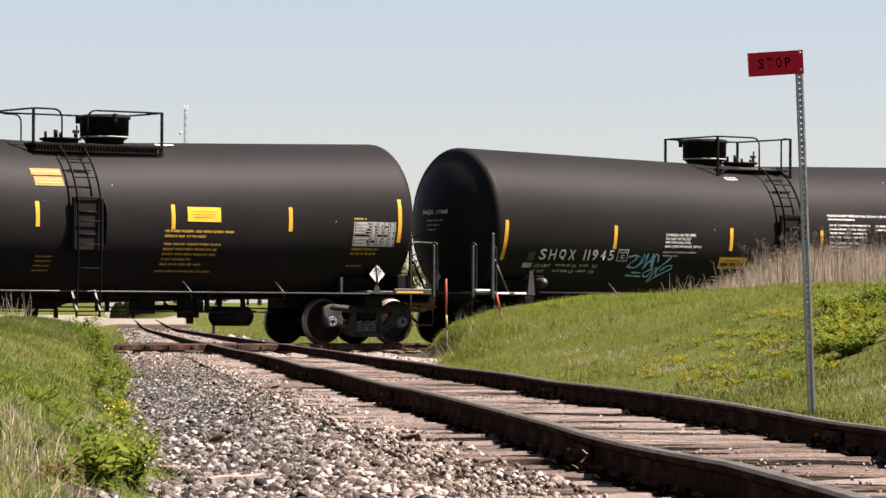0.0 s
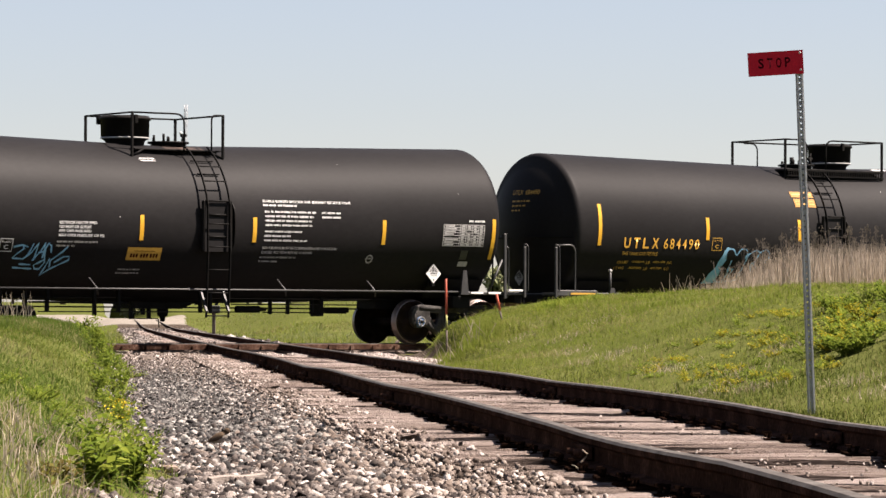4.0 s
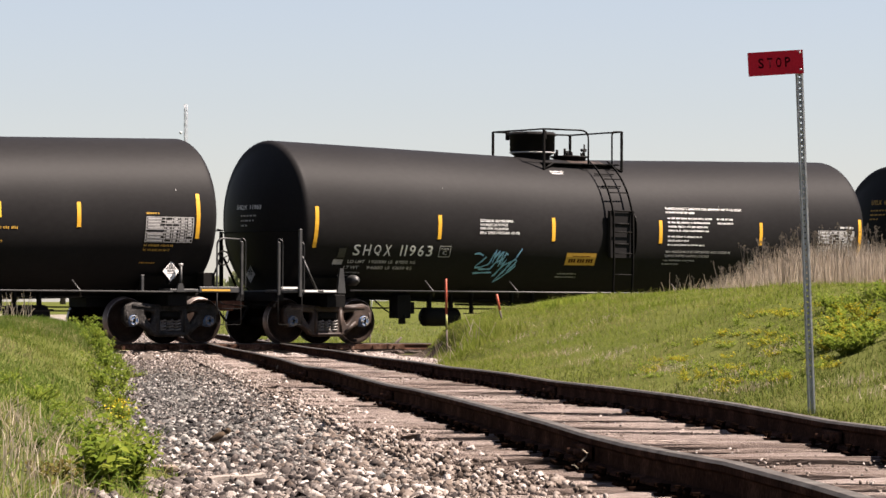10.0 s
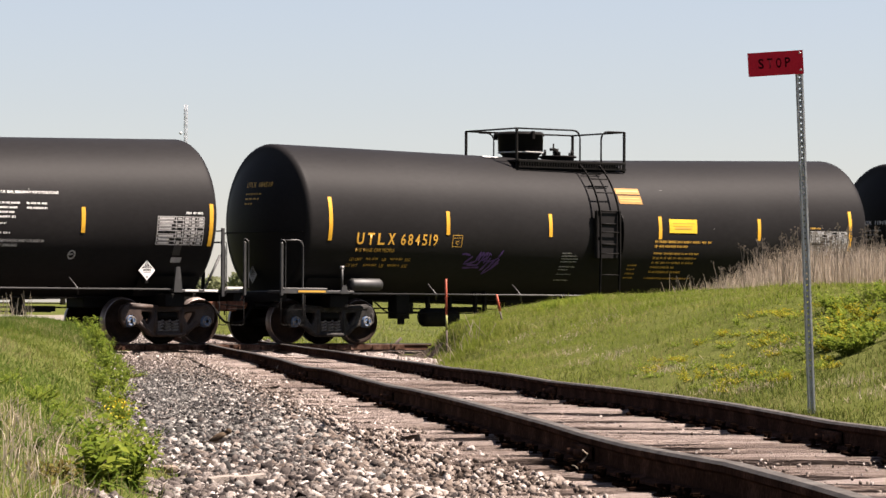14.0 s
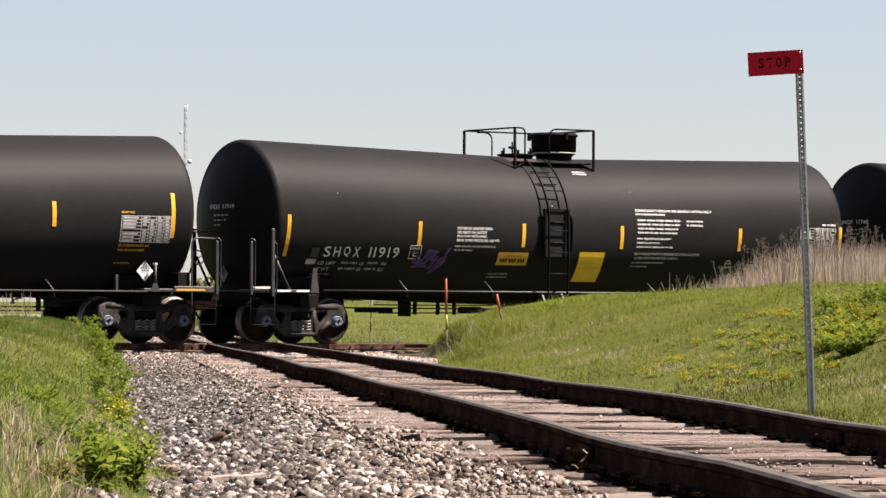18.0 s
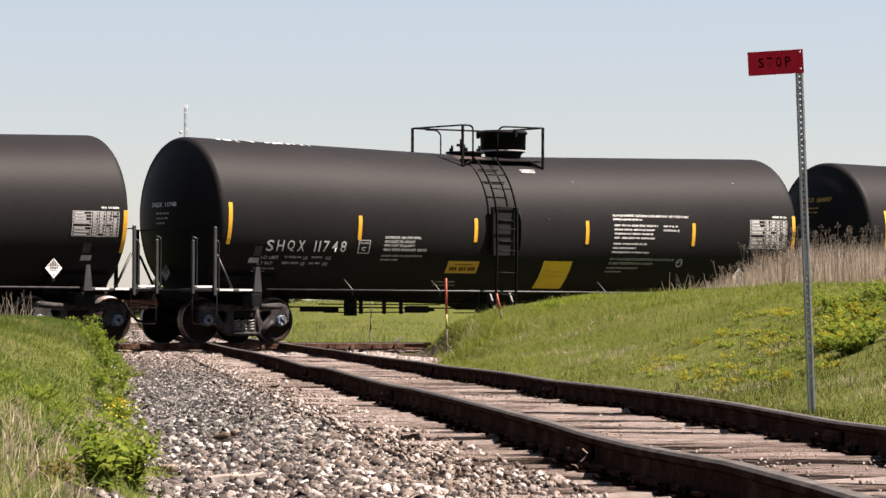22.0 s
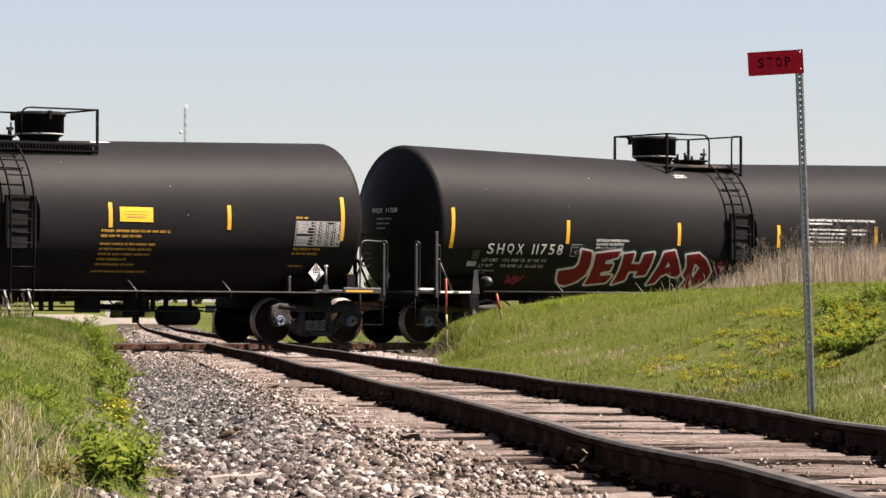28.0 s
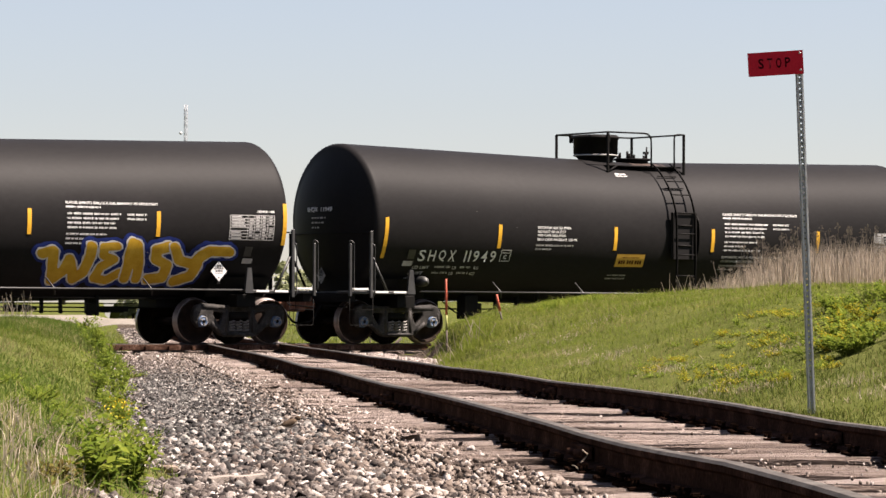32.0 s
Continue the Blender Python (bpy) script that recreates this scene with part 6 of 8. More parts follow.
JEHAD = {"J": [(483, 78), (532, 88), (522, 145), (498, 200), (460, 232), (410, 250), (375, 243), (358, 215), (358, 182), (400, 176), (440, 170), (462, 150), (474, 115)],
         "E": [(556, 98), (622, 90), (690, 84), (668, 112), (606, 128), (596, 150), (642, 146), (628, 178), (584, 184), (574, 206), (640, 204), (618, 236), (512, 246), (530, 190), (545, 140)],
         "H": [(706, 100), (762, 92), (740, 148), (790, 150), (815, 100), (870, 92), (845, 150), (820, 200), (770, 205), (785, 180), (728, 182), (715, 225), (655, 245), (675, 195), (692, 150)],
         "A": [(928, 92), (985, 82), (998, 140), (1010, 190), (1000, 210), (960, 205), (940, 190), (905, 205), (880, 240), (842, 248), (866, 200), (900, 145)],
         "D": [(1050, 104), (1120, 96), (1155, 130), (1178, 185), (1160, 225), (1120, 255), (1062, 272), (1030, 262), (1050, 220), (1030, 205), (1048, 160)]}
JEHAD_HOLES = [[(945, 130), (958, 160), (925, 170)], [(1090, 140), (1120, 165), (1085, 220), (1072, 200)]]
WEASY = [[([(968, 142), (1018, 128), (1005, 190), (1000, 256), (1050, 215), (1080, 165), (1090, 252), (1130, 225), (1168, 150), (1182, 108)], 20)],
         [([(1288, 108), (1232, 112), (1222, 150), (1265, 165), (1205, 200), (1178, 248), (1230, 258), (1285, 225)], 17)],
         [([(1360, 92), (1332, 150), (1308, 248)], 20), ([(1376, 98), (1368, 180), (1358, 250)], 19), ([(1320, 190), (1365, 195)], 14)],
         [([(1512, 108), (1452, 124), (1442, 165), (1488, 190), (1470, 245), (1408, 252)], 21)],
         [([(1532, 112), (1540, 168), (1600, 186), (1640, 150), (1680, 128), (1765, 130)], 21), ([(1620, 182), (1590, 238), (1522, 260)], 21)]]


def poly_distance(X, Y, pts):
    """Distance to a closed outline, negative inside."""
    d, inside = np.full(X.shape, 1e9), np.zeros(X.shape, bool)
    for (ax, ay), (bx_, by_) in zip(pts, pts[1:] + pts[:1]):
        ex, ey = bx_ - ax, by_ - ay
        t = np.clip(((X - ax) * ex + (Y - ay) * ey) / (ex * ex + ey * ey), 0, 1)
        d = np.minimum(d, np.hypot(X - ax - t * ex, Y - ay - t * ey))
        inside ^= ((ay > Y) != (by_ > Y)) & (X < ax + ex * (Y - ay) / (ey if ey else 1e-9))
    return np.where(inside, -d, d)


def line_distance(X, Y, pts, r):
    d = np.full(X.shape, 1e9)
    for (ax, ay), (bx_, by_) in zip(pts, pts[1:]):
        ex, ey = bx_ - ax, by_ - ay
        t = np.clip(((X - ax) * ex + (Y - ay) * ey) / (ex * ex + ey * ey), 0, 1)
        d = np.minimum(d, np.hypot(X - ax - t * ex, Y - ay - t * ey))
    return d - r


def sprayed(car, dist, x0, x1, y0, y1, place, layers, label, out0=0.008):
    """Paint on the tank: every layer fills where the drawn distance lies under its reach."""
    step = 3.5
    xs, ys = np.arange(x0, x1, step), np.arange(y0, y1, step)
    X, Y = np.meshgrid(xs, ys)
    D = dist(X, Y)
    first = None
    for n, (mat, reach) in enumerate(layers):
        bm = bmesh.new()
        S = D - reach + (2.5 * np.sin(X * 0.11 + n) * np.sin(Y * 0.13 + 2 * n) if n == 0 else 0)
        for j in range(len(ys) - 1):
            for i in range(len(xs) - 1):
                q = [(i, j), (i + 1, j), (i + 1, j + 1), (i, j + 1)]
                sv = [S[b, a] for a, b in q]
                if min(sv) >= 0:
                    continue
                out = []
                for k in range(4):
                    (a, b), (c, d) = q[k], q[(k + 1) % 4]
                    s0, s1 = sv[k], sv[(k + 1) % 4]
                    if s0 < 0:
                        out.append((xs[a], ys[b]))
                    if (s0 < 0) != (s1 < 0):
                        t = s0 / (s0 - s1)
                        out.append((xs[a] + (xs[c] - xs[a]) * t, ys[b] + (ys[d] - ys[b]) * t))
                if len(out) > 2:
                    bm.faces.new([bm.verts.new(on_tank(*place(x, y), out0 + 0.004 * n)) for x, y in out])
        o = part("graffiti" if first is None else "paint_layer", bm, mat, car if first is None else first, label if first is None else "")
        first = first or o


def jehad(X, Y):
    d = np.minimum.reduce([poly_distance(X, Y, p) for p in JEHAD.values()])
    return np.maximum(d, -np.minimum.reduce([poly_distance(X, Y, p) for p in JEHAD_HOLES]))


LOW[:] = (0.155, 0.14)
MES = [([(846, 190), (858, 112), (872, 152), (894, 112), (886, 188)], 11), ([(934, 116), (912, 138), (918, 166), (916, 188)], 12), ([(968, 116), (944, 134), (966, 156), (940, 188)], 12)]
mes_place = lambda x, y: (-3.86 + (x - 806) * 1.62 / 180, 2.1 - (y - 98) * 0.74 / 108)
sprayed(cars[2], lambda X, Y: np.minimum(np.minimum.reduce([line_distance(X, Y, p, r) for p, r in MES]), poly_distance(X, Y, [(845, 96), (852, 104), (826, 206), (802, 208)])), 785, 1000, 80, 225, mes_place,
        (("skyblue", 4),), "light blue outlined graffiti letters filled black")
sprayed(cars[2], lambda X, Y: np.minimum.reduce([line_distance(X, Y, p, r) for p, r in MES]), 785, 1000, 80, 225, lambda x, y: mes_place(x, y), (("black", 0.5),), "black fill of the sprayed letters", 0.016)
bm_ = bmesh.new()
for line_ in ([(806, 207), (850, 203), (900, 196), (960, 190), (985, 170)], [(862, 135), (858, 170)], [(912, 116), (904, 150), (900, 186)], [(946, 112), (932, 150), (930, 188)]):
    stroke(bm_, [mes_place(*p) for p in line_], 0.035, 0.024)
part("graffiti", bm_, "skyblue", cars[2], "light blue sprayed outline")
LOW[:] = (0.15, 0.19)
sprayed(cars[8], jehad, 310, 1230, 30, 320, lambda x, y: (-6.47 + 0.005043 * x + 0.00168 * y, 2.306 - 0.00429 * y + 0.00006 * x), (("sprayteal", 26), ("spraywhite", 12), ("sprayred", 2)), "red graffiti letters edged in white over dark teal")
weasy_place = lambda x, y: (-3.555 + 0.005391 * x + 0.002 * y, 2.323 - 0.00438 * y + 0.000065 * x)
sprayed(cars[8], lambda X, Y: np.minimum.reduce([line_distance(X, Y, p, r) for w in WEASY for p, r in w]), 890, 1850, 40, 320, weasy_place, (("sprayblue", 22),), "blue sprayed halo behind golden letters")
for k_, word_ in enumerate(WEASY):
    sprayed(cars[8], lambda X, Y, w=word_: np.minimum.reduce([line_distance(X, Y, p, r) for p, r in w]), 890, 1850, 40, 320, weasy_place, (("spraywhite", 7), ("spraygold", 1)), "rounded golden graffiti letter edged in white", 0.012 + 0.005 * k_)
letters(cars[8], "graffiti_tag", "HNR", 5.83, 6.24, 1.72, 1.86, "spraywhite", "small white tag", 0.0, 0.08)
scrawl(cars[8], -5.65, -5.2, 1.25, 1.46, "pink", "small pink scribble", 0.05)
scrawl(cars[8], -0.2, 0.2, 1.52, 1.84, "pink", "small pink scribble", 0.03)
for i_, (a_, b_, c_, d_) in ((5, (-0.01, 0.87, 1.33, 1.96)), (6, (0.46, 1.43, 1.17, 1.75))):
    panel(cars[i_], "sticker", a_ + 0.1, b_ - 0.1, c_, d_, "placard", "large bright yellow sticker", [(0.1, 0.9, 0.45, 0.47), (0.1, 0.8, 0.6, 0.63)], "ochre")
bars_block(cars[4], "white_note", [(-1.1, -0.85, 1.95, 0.03), (-1.1, -0.7, 1.89, 0.03), (-1.1, -0.65, 1.83, 0.03), (-1.1, -0.66, 1.77, 0.03), (-1.1, -0.68, 1.66, 0.03), (-1.1, -0.85, 1.6, 0.03), (-1.1, -0.7, 1.5, 0.02), (-1.1, -0.72, 1.38, 0.03)], "faint", "small white stencilled note", 5)
bm_ = bmesh.new()
rr_ = random.Random(12)
for k_ in range(26):
    u_ = -7.0 + k_ * 0.09
    z_ = axis_z(u_) + TANK_R * 0.992 - rr_.random() * 0.03
    strip_on_tank(bm_, u_, u_ + 0.02 + 0.07 * rr_.random(), z_ - 0.05 * rr_.random(), z_, out=0.012, n=2)
tagged(part("peeled_paint", bm_, "white", cars[6], "white peeled patches along the tank top"), kind="stuff")
for car_, kind_, u_ in CARS:
    # scuffs and chips of paint
    rr_ = random.Random(int(u_ * 7))
    bm_ = bmesh.new()
    for k_ in range(3):
        a_, z_ = rr_.uniform(-7, 7), rr_.uniform(2.4, 3.7)
        strip_on_tank(bm_, a_, a_ + rr_.uniform(0.01, 0.02), z_, z_ + rr_.uniform(0.01, 0.025), 0.0, out=0.006, n=1)
    tagged(part("paint_chip", bm_, "faint", car_, "scattered pale paint chips"), kind="stuff")
bm_ = bmesh.new()
lathe(bm_, [(-0.4, 0.02), (-0.38, 0.1), (-0.33, 0.13), (0.33, 0.13), (0.38, 0.1), (0.4, 0.02)], "x", 18, (-6.1, -1.38, 1.22))
part("air_cylinder", bm_, "grey", cars[4], "grey cylinder lying on the deck")

# markings on the heads of the cars whose heads bulge further
for i_, back_ in ((1, 0.15), (2, 0.12), (7, 0.07)):
    for o_ in cars[i_].children:
        if o_.name.startswith(("head_mark", "head_note")) or (o_.name.startswith("hazard_placard") and o_.get("label", "").startswith("shaded")):
            o_.matrix_basis = pose(-back_, 0, 0)


# ---- the stop sign by the side track ----
def stop_sign():
    post_top, foot = Vector((2.612, 27.0, 2.474)), Vector((2.716, 27.0, -0.22))
    s = tagged(empty("stop_sign", Matrix.Translation(foot)), "small red rectangular stop sign on a leaning perforated steel post", "sign")
    d = post_top - foot
    lean = math.degrees(math.atan2(d.x, d.z))
    up = pose(0, 0, 0, 0, lean, 0)
    L = d.length
    bm = bmesh.new()
    w = 0.019
    for x, y in ((-w, -0.012), (w - 0.006, -0.012)):
        box(bm, x, x + 0.006, y, y + 0.026, -0.3, L)
    z, low = 0.3, -0.3
    while z < L:
        # the web between two punched holes, and the two strips beside a hole
        box(bm, -w + 0.006, w - 0.006, 0.010, 0.014, low, min(z - 0.006, L))
        box(bm, -w + 0.006, -0.006, 0.010, 0.014, z - 0.006, min(z + 0.006, L))
        box(bm, 0.006, w - 0.006, 0.010, 0.014, z - 0.006, min(z + 0.006, L))
        low = z + 0.006
        z += 0.0425
    box(bm, -w + 0.006, w - 0.006, 0.010, 0.014, low, L)
    box(bm, -w - 0.01, -w, 0.008, 0.014, -0.3, L)
    box(bm, w, w + 0.01, 0.008, 0.014, -0.3, L)
    part("post", bm, "galv", s, "galvanised channel post with holes", at=up)
    bm = bmesh.new()
    box(bm, -0.384, 0.022, -0.019, -0.016, 0, 0.175, 0.0)
    plate = part("sign_plate", bm, "red", s, "red sign plate", at=Matrix.Translation((post_top - foot) + Vector((0.018, 0, -0.163))) @ pose(0, 0, 0, 0, -3.4, -6))
    for i, ch in enumerate("STOP"):
        bm, a0, a1, b0, b1 = glyphs(ch, 0.02)
        for v in bm.verts:
            v.co = Vector((-0.308 + 0.065 * i + 0.04 * (v.co.x - a0) / (a1 - a0), -0.0202, 0.054 + 0.074 * (v.co.y - b0) / (b1 - b0)))
        part("letter", bm, "dark", plate, "dark letter " + ch)
    for z in (0.03, 0.155):
        bm = bmesh.new()
        lathe(bm, [(-0.022, 0.001), (-0.0215, 0.007), (-0.019, 0.009)], "y", 10, (0.0, 0, z))
        part("bolt", bm, "galv", plate)


stop_sign()


# ---- stakes, debris and small things ----
def stake(x, y, z0, top, lean, red, label):
    s = tagged(empty("marker_stake", pose(x, y, z0, 0, lean, 0)), label, "marker stake", "marker stakes by the crossing")
    bm = bmesh.new()
    L = top - z0
    tube(bm, [(0, 0, -0.1), (0, 0, L * 0.34)], 0.017, 7)
    part("lower_shaft", bm, "bark", s, "dark lower end")
    bm = bmesh.new()
    tube(bm, [(0, 0, L * 0.34), (0, 0, L * (1 - red))], 0.019, 7)
    part("middle_shaft", bm, "stakegreen" if "orange" in label else "bark", s)
    bm = bmesh.new()
    tube(bm, [(0, 0, L * (1 - red)), (0, 0, L), (0, 0, L + 0.01)], [0.021, 0.021, 0.012], 7)
    part("upper_shaft", bm, "orange" if "orange" in label else "stakewhite", s)


def zg(x, y):
    return float(height(np.array([x]), np.array([y]))[0])


stake(0.08, 66.0, zg(0.08, 66.0), 1.22, -1.0, 0.46, "thin marker stake with an orange-red upper half")
stake(1.0, 62.0, zg(1.0, 62.0), 0.93, -12.0, 0.62, "leaning orange-red marker stake in the grass")
stake(-1.82, 92.0, zg(-1.82, 92.0), 1.25, 1.5, 0.45, "thin white marker pole in the field")

bm_ = bmesh.new()
tube(bm_, [(-0.35, 0, 0.02), (0, 0.02, 0.04), (0.2, 0, 0.12), (0.42, -0.05, 0.36)], [0.045, 0.05, 0.05, 0.03], 6)
tube(bm_, [(-0.5, 0.1, 0.12), (-0.1, 0.05, 0.03), (0.15, 0.1, 0.0)], [0.02, 0.025, 0.02], 5)
o_ = part("broken_branch", bm_, "bark", at=pose(-1.42, 89.0, zg(-1.42, 89.0) + 0.06))
tagged(o_, "dead broken branch lying beyond the rails", "branch")

bm_ = bmesh.new()
rows_ = []
for i_ in range(6):
    x_ = -0.13 + 0.26 * i_ / 5
    rows_.append([bm_.verts.new((x_, y_ + 0.004 * math.sin(i_ * 2.1), z_ + 0.004 * math.sin(i_ * 1.3))) for y_, z_ in ((-0.022, 0), (-0.02, 0.02), (0.015, 0.026), (0.024, 0.004))])
for a_, b_ in zip(rows_, rows_[1:]):
    for k_ in range(4):
        bm_.faces.new((a_[k_], a_[(k_ + 1) % 4], b_[(k_ + 1) % 4], b_[k_]))
bm_.faces.new(rows_[0]), bm_.faces.new(rows_[-1])
bmesh.ops.recalc_face_normals(bm_, faces=bm_.faces)
tagged(part("wood_scrap", bm_, "wood", at=pose(-0.87, 15.55, -0.195, 0, -3, 32)), "bleached scrap of wood lying on the ballast", "wood scrap")


def rock(x, y, z, s, mat, label):
    bm = bmesh.new()
    bmesh.ops.create_icosphere(bm, subdivisions=2, radius=1.0)
    rr = random.Random(int(x * 100 + y))
    for v in bm.verts:
        n = noise.noise(v.co * 1.3 + Vector((x, y, 0))) * 0.35
        v.co = Vector((v.co.x * s[0], v.co.y * s[1], v.co.z * s[2])) * (1 + n)
    tagged(part("rock", bm, mat, at=pose(x, y, z, 0, 0, rr.uniform(0, 360))), label, "rock")


M["brownrock"] = material("brown_rock", [(0.072, 0.0468, 0.0324), (0.144, 0.1008, 0.072), (0.2448, 0.1944, 0.1584)], rough=0.9, scale=9, fine=60, bump=0.5)
rock(-5.05, 62.5, -0.2, (0.2, 0.14, 0.08), "bark", "dark brown rock beside the crossing")
rock(-1.9, 18.6, -0.17, (0.07, 0.06, 0.04), "brownrock", "small brown rock at the ballast edge")


M["palerock"] = material("pale_rock", [(0.216, 0.2016, 0.18), (0.3024, 0.2808, 0.252), (0.3744, 0.3528, 0.324)], rough=0.9, scale=9, fine=60, bump=0.3, spec=0.0)
rock(-1.269, 19.172, -0.174, (0.034, 0.024, 0.017), "palerock", "pale oval stone on the ballast")
rock(-1.200, 19.013, -0.174, (0.026, 0.02, 0.016), "palerock", "pale rounded stone on the ballast")
rock(-1.340, 18.517, -0.174, (0.024, 0.02, 0.018), "palerock", "tan rounded stone near the weeds")
rock(-1.443, 20.595, -0.174, (0.026, 0.012, 0.02), "palerock", "white angular stone on dark ballast")
rock(-1.206, 16.263, -0.174, (0.05, 0.03, 0.02), "brownrock", "dark brown stone at the ballast edge")
rock(-6.92, 119.8, -0.14, (0.17, 0.12, 0.15), "palerock", "white rock beside the track beyond the crossing")
rock(-6.55, 121.0, -0.14, (0.1, 0.08, 0.1), "palerock", "small white rock beside the track beyond the crossing")
bm_ = bmesh.new()
tube(bm_, [(0, 0, 0), (0.03, 0, 0.03), (0.05, 0, 0.08)], [0.012, 0.016, 0.004], 5)
tube(bm_, [(0.02, 0, 0.02), (-0.03, 0, 0.01)], [0.012, 0.006], 5)
tagged(part("dry_leaf", bm_, "straw", at=pose(*side(43.6, -0.86, -0.13))), "curled pale dry leaf on a sleeper", "leaf")
bm_ = bmesh.new()
tube(bm_, [(0, 0, 0), (0.012, 0, 0.02), (-0.006, 0.004, 0.035), (0.016, 0, 0.055), (0.022, 0, 0.07), (0.006, 0, 0.082), (0.0, 0, 0.088)], [0.005, 0.005, 0.005, 0.004, 0.004, 0.004, 0.002], 5)
tube(bm_, [(-0.01, 0, 0.0), (-0.03, 0, 0.02), (-0.045, 0, 0.022)], [0.004, 0.003, 0.002], 5)
tagged(part("dry_twig", bm_, "straw", at=pose(0.587, 15.431, -0.14)), "curled pale dry twig beside the rail", "twig")


# ---- a small bird on the ballast ----
M["plumage"] = material("brown_plumage", [(0.0324, 0.0216, 0.0144), (0.0612, 0.0432, 0.0288), (0.1008, 0.072, 0.0504)], rough=0.85, scale=30, fine=160, bump=0.2, spec=0.05)
M["breast"] = material("pale_plumage", [(0.2448, 0.2088, 0.1728), (0.3312, 0.2952, 0.252)], rough=0.9, scale=30, fine=160, bump=0.2, spec=0.05)


def oval(c, r, tilt=0.0, keep=None, seg=14):
    """An egg-shaped blob, cut to its upper or lower half where wanted."""
    bm = bmesh.new()
    bmesh.ops.create_uvsphere(bm, u_segments=seg, v_segments=10, radius=1.0)
    if keep:
        bmesh.ops.bisect_plane(bm, geom=bm.verts[:] + bm.edges[:] + bm.faces[:], plane_co=(0, 0, -0.1), plane_no=(0, 0, keep), clear_inner=True)
    m = Matrix.Translation(c) @ pose(0, 0, 0, 0, tilt, 0) @ Matrix.Diagonal((*r, 1))
    for v in bm.verts:
        v.co = m @ Vector((v.co.x, v.co.y * (1 - 0.25 * max(0, -v.co.x)), v.co.z * (1 - 0.35 * max(0, -v.co.x))))
    for f in bm.faces:
        f.smooth = True
    return bm


def small_bird():
    b = tagged(empty("bird", pose(-1.131, 18.640, -0.172)), "small brown bird with a pale belly standing on the ballast", "bird")
    part("back", oval((0, 0, 0.062), (0.05, 0.024, 0.024), -20, 1), "plumage", b, "brown back")
    part("belly", oval((0.002, 0, 0.06), (0.049, 0.0235, 0.026), -20, -1), "breast", b, "pale belly")
    hd = part("head", oval((0.045, 0, 0.093), (0.0185, 0.015, 0.0155)), "plumage", b)
    bm = bmesh.new()
    tube(bm, [(0.06, 0, 0.092), (0.078, 0, 0.089)], [0.004, 0.001], 6)
    part("beak", bm, "frame", hd)
    for sg in (-1, 1):
        part("eye", oval((0.053, sg * 0.0125, 0.096), (0.0025, 0.0025, 0.0025), seg=8), "frame", hd)
        part("wing", oval((-0.012, sg * 0.02, 0.06), (0.044, 0.006, 0.016), -20), "plumage", b, "folded brown wing")
        bm = bmesh.new()
        tube(bm, [(0.008, sg * 0.01, 0.045), (0.004, sg * 0.01, 0.02), (0.01, sg * 0.01, 0.002), (0.024, sg * 0.012, 0.0)], [0.003, 0.002, 0.002, 0.0015], 5)
        part("leg", bm, "rusty", b)
    bm = bmesh.new()
    box(bm, -0.088, -0.04, -0.009, 0.009, 0.036, 0.041, 0.002)
    for v in bm.verts:
        v.co.z += (v.co.x + 0.04) * 0.2 + 0.008
    part("tail", bm, "plumage", b)
    return b


bird = small_bird()


# ---- joint bars on the rails ----
def joint_bar(v, q, wave):
    z = float(np.interp(v, *wave))
    bm = bmesh.new()
    for sgn in (-1, 1):
        x = sgn * 0.03
        box(bm, x - 0.012, x + 0.012, -0.3, 0.3, -0.105, -0.045, 0.006)
        for k in range(4):
            y = -0.225 + 0.15 * k
            tube(bm, [(x, y, -0.078), (x + sgn * (0.03 + 0.012 * (k % 3)), y, -0.078)], 0.016, 6)
    p = side(v, q, z)
    part("joint_bar", bm, "rail", side_track, "bolted rusty joint bar", at=Matrix.Translation(p) @ pose(0, 0, 0, 0, 0, math.degrees(SIDE_TURN)))


for v_, q_, w_ in ((27.0, -0.7525, NEAR_WAVE), (38.3, -0.7525, NEAR_WAVE), (16.1, -0.7525, NEAR_WAVE), (48.0, -0.7525, NEAR_WAVE), (57.0, -0.7525, NEAR_WAVE),
                   (29.6, 0.7525, FAR_WAVE), (40.6, 0.7525, FAR_WAVE), (18.2, 0.7525, FAR_WAVE), (52.0, 0.7525, FAR_WAVE)):
    joint_bar(v_, q_, w_)

# crossing frog: guard rails and rusty filler castings where the tracks meet
for w_ in (-0.7525, 0.7525):
    for k_ in (-1, 1):
        bm_ = bmesh.new()
        box(bm_, -3.6, 3.6, -0.022, 0.022, -0.13, -0.02, 0.008)
        for j_ in range(13):
            box(bm_, -3.3 + j_ * 0.55, -3.22 + j_ * 0.55, -0.06 * k_ - 0.025, -0.06 * k_ + 0.025, -0.13, -0.05)
        cu_ = main(-5.2, w_ + k_ * 0.105)
        part("guard_rail", bm_, "crossrust", train_track, "rusty guard rail of the crossing", at=Matrix.Translation(cu_) @ pose(0, 0, 0, 0, 0, TRAIN_TURN))


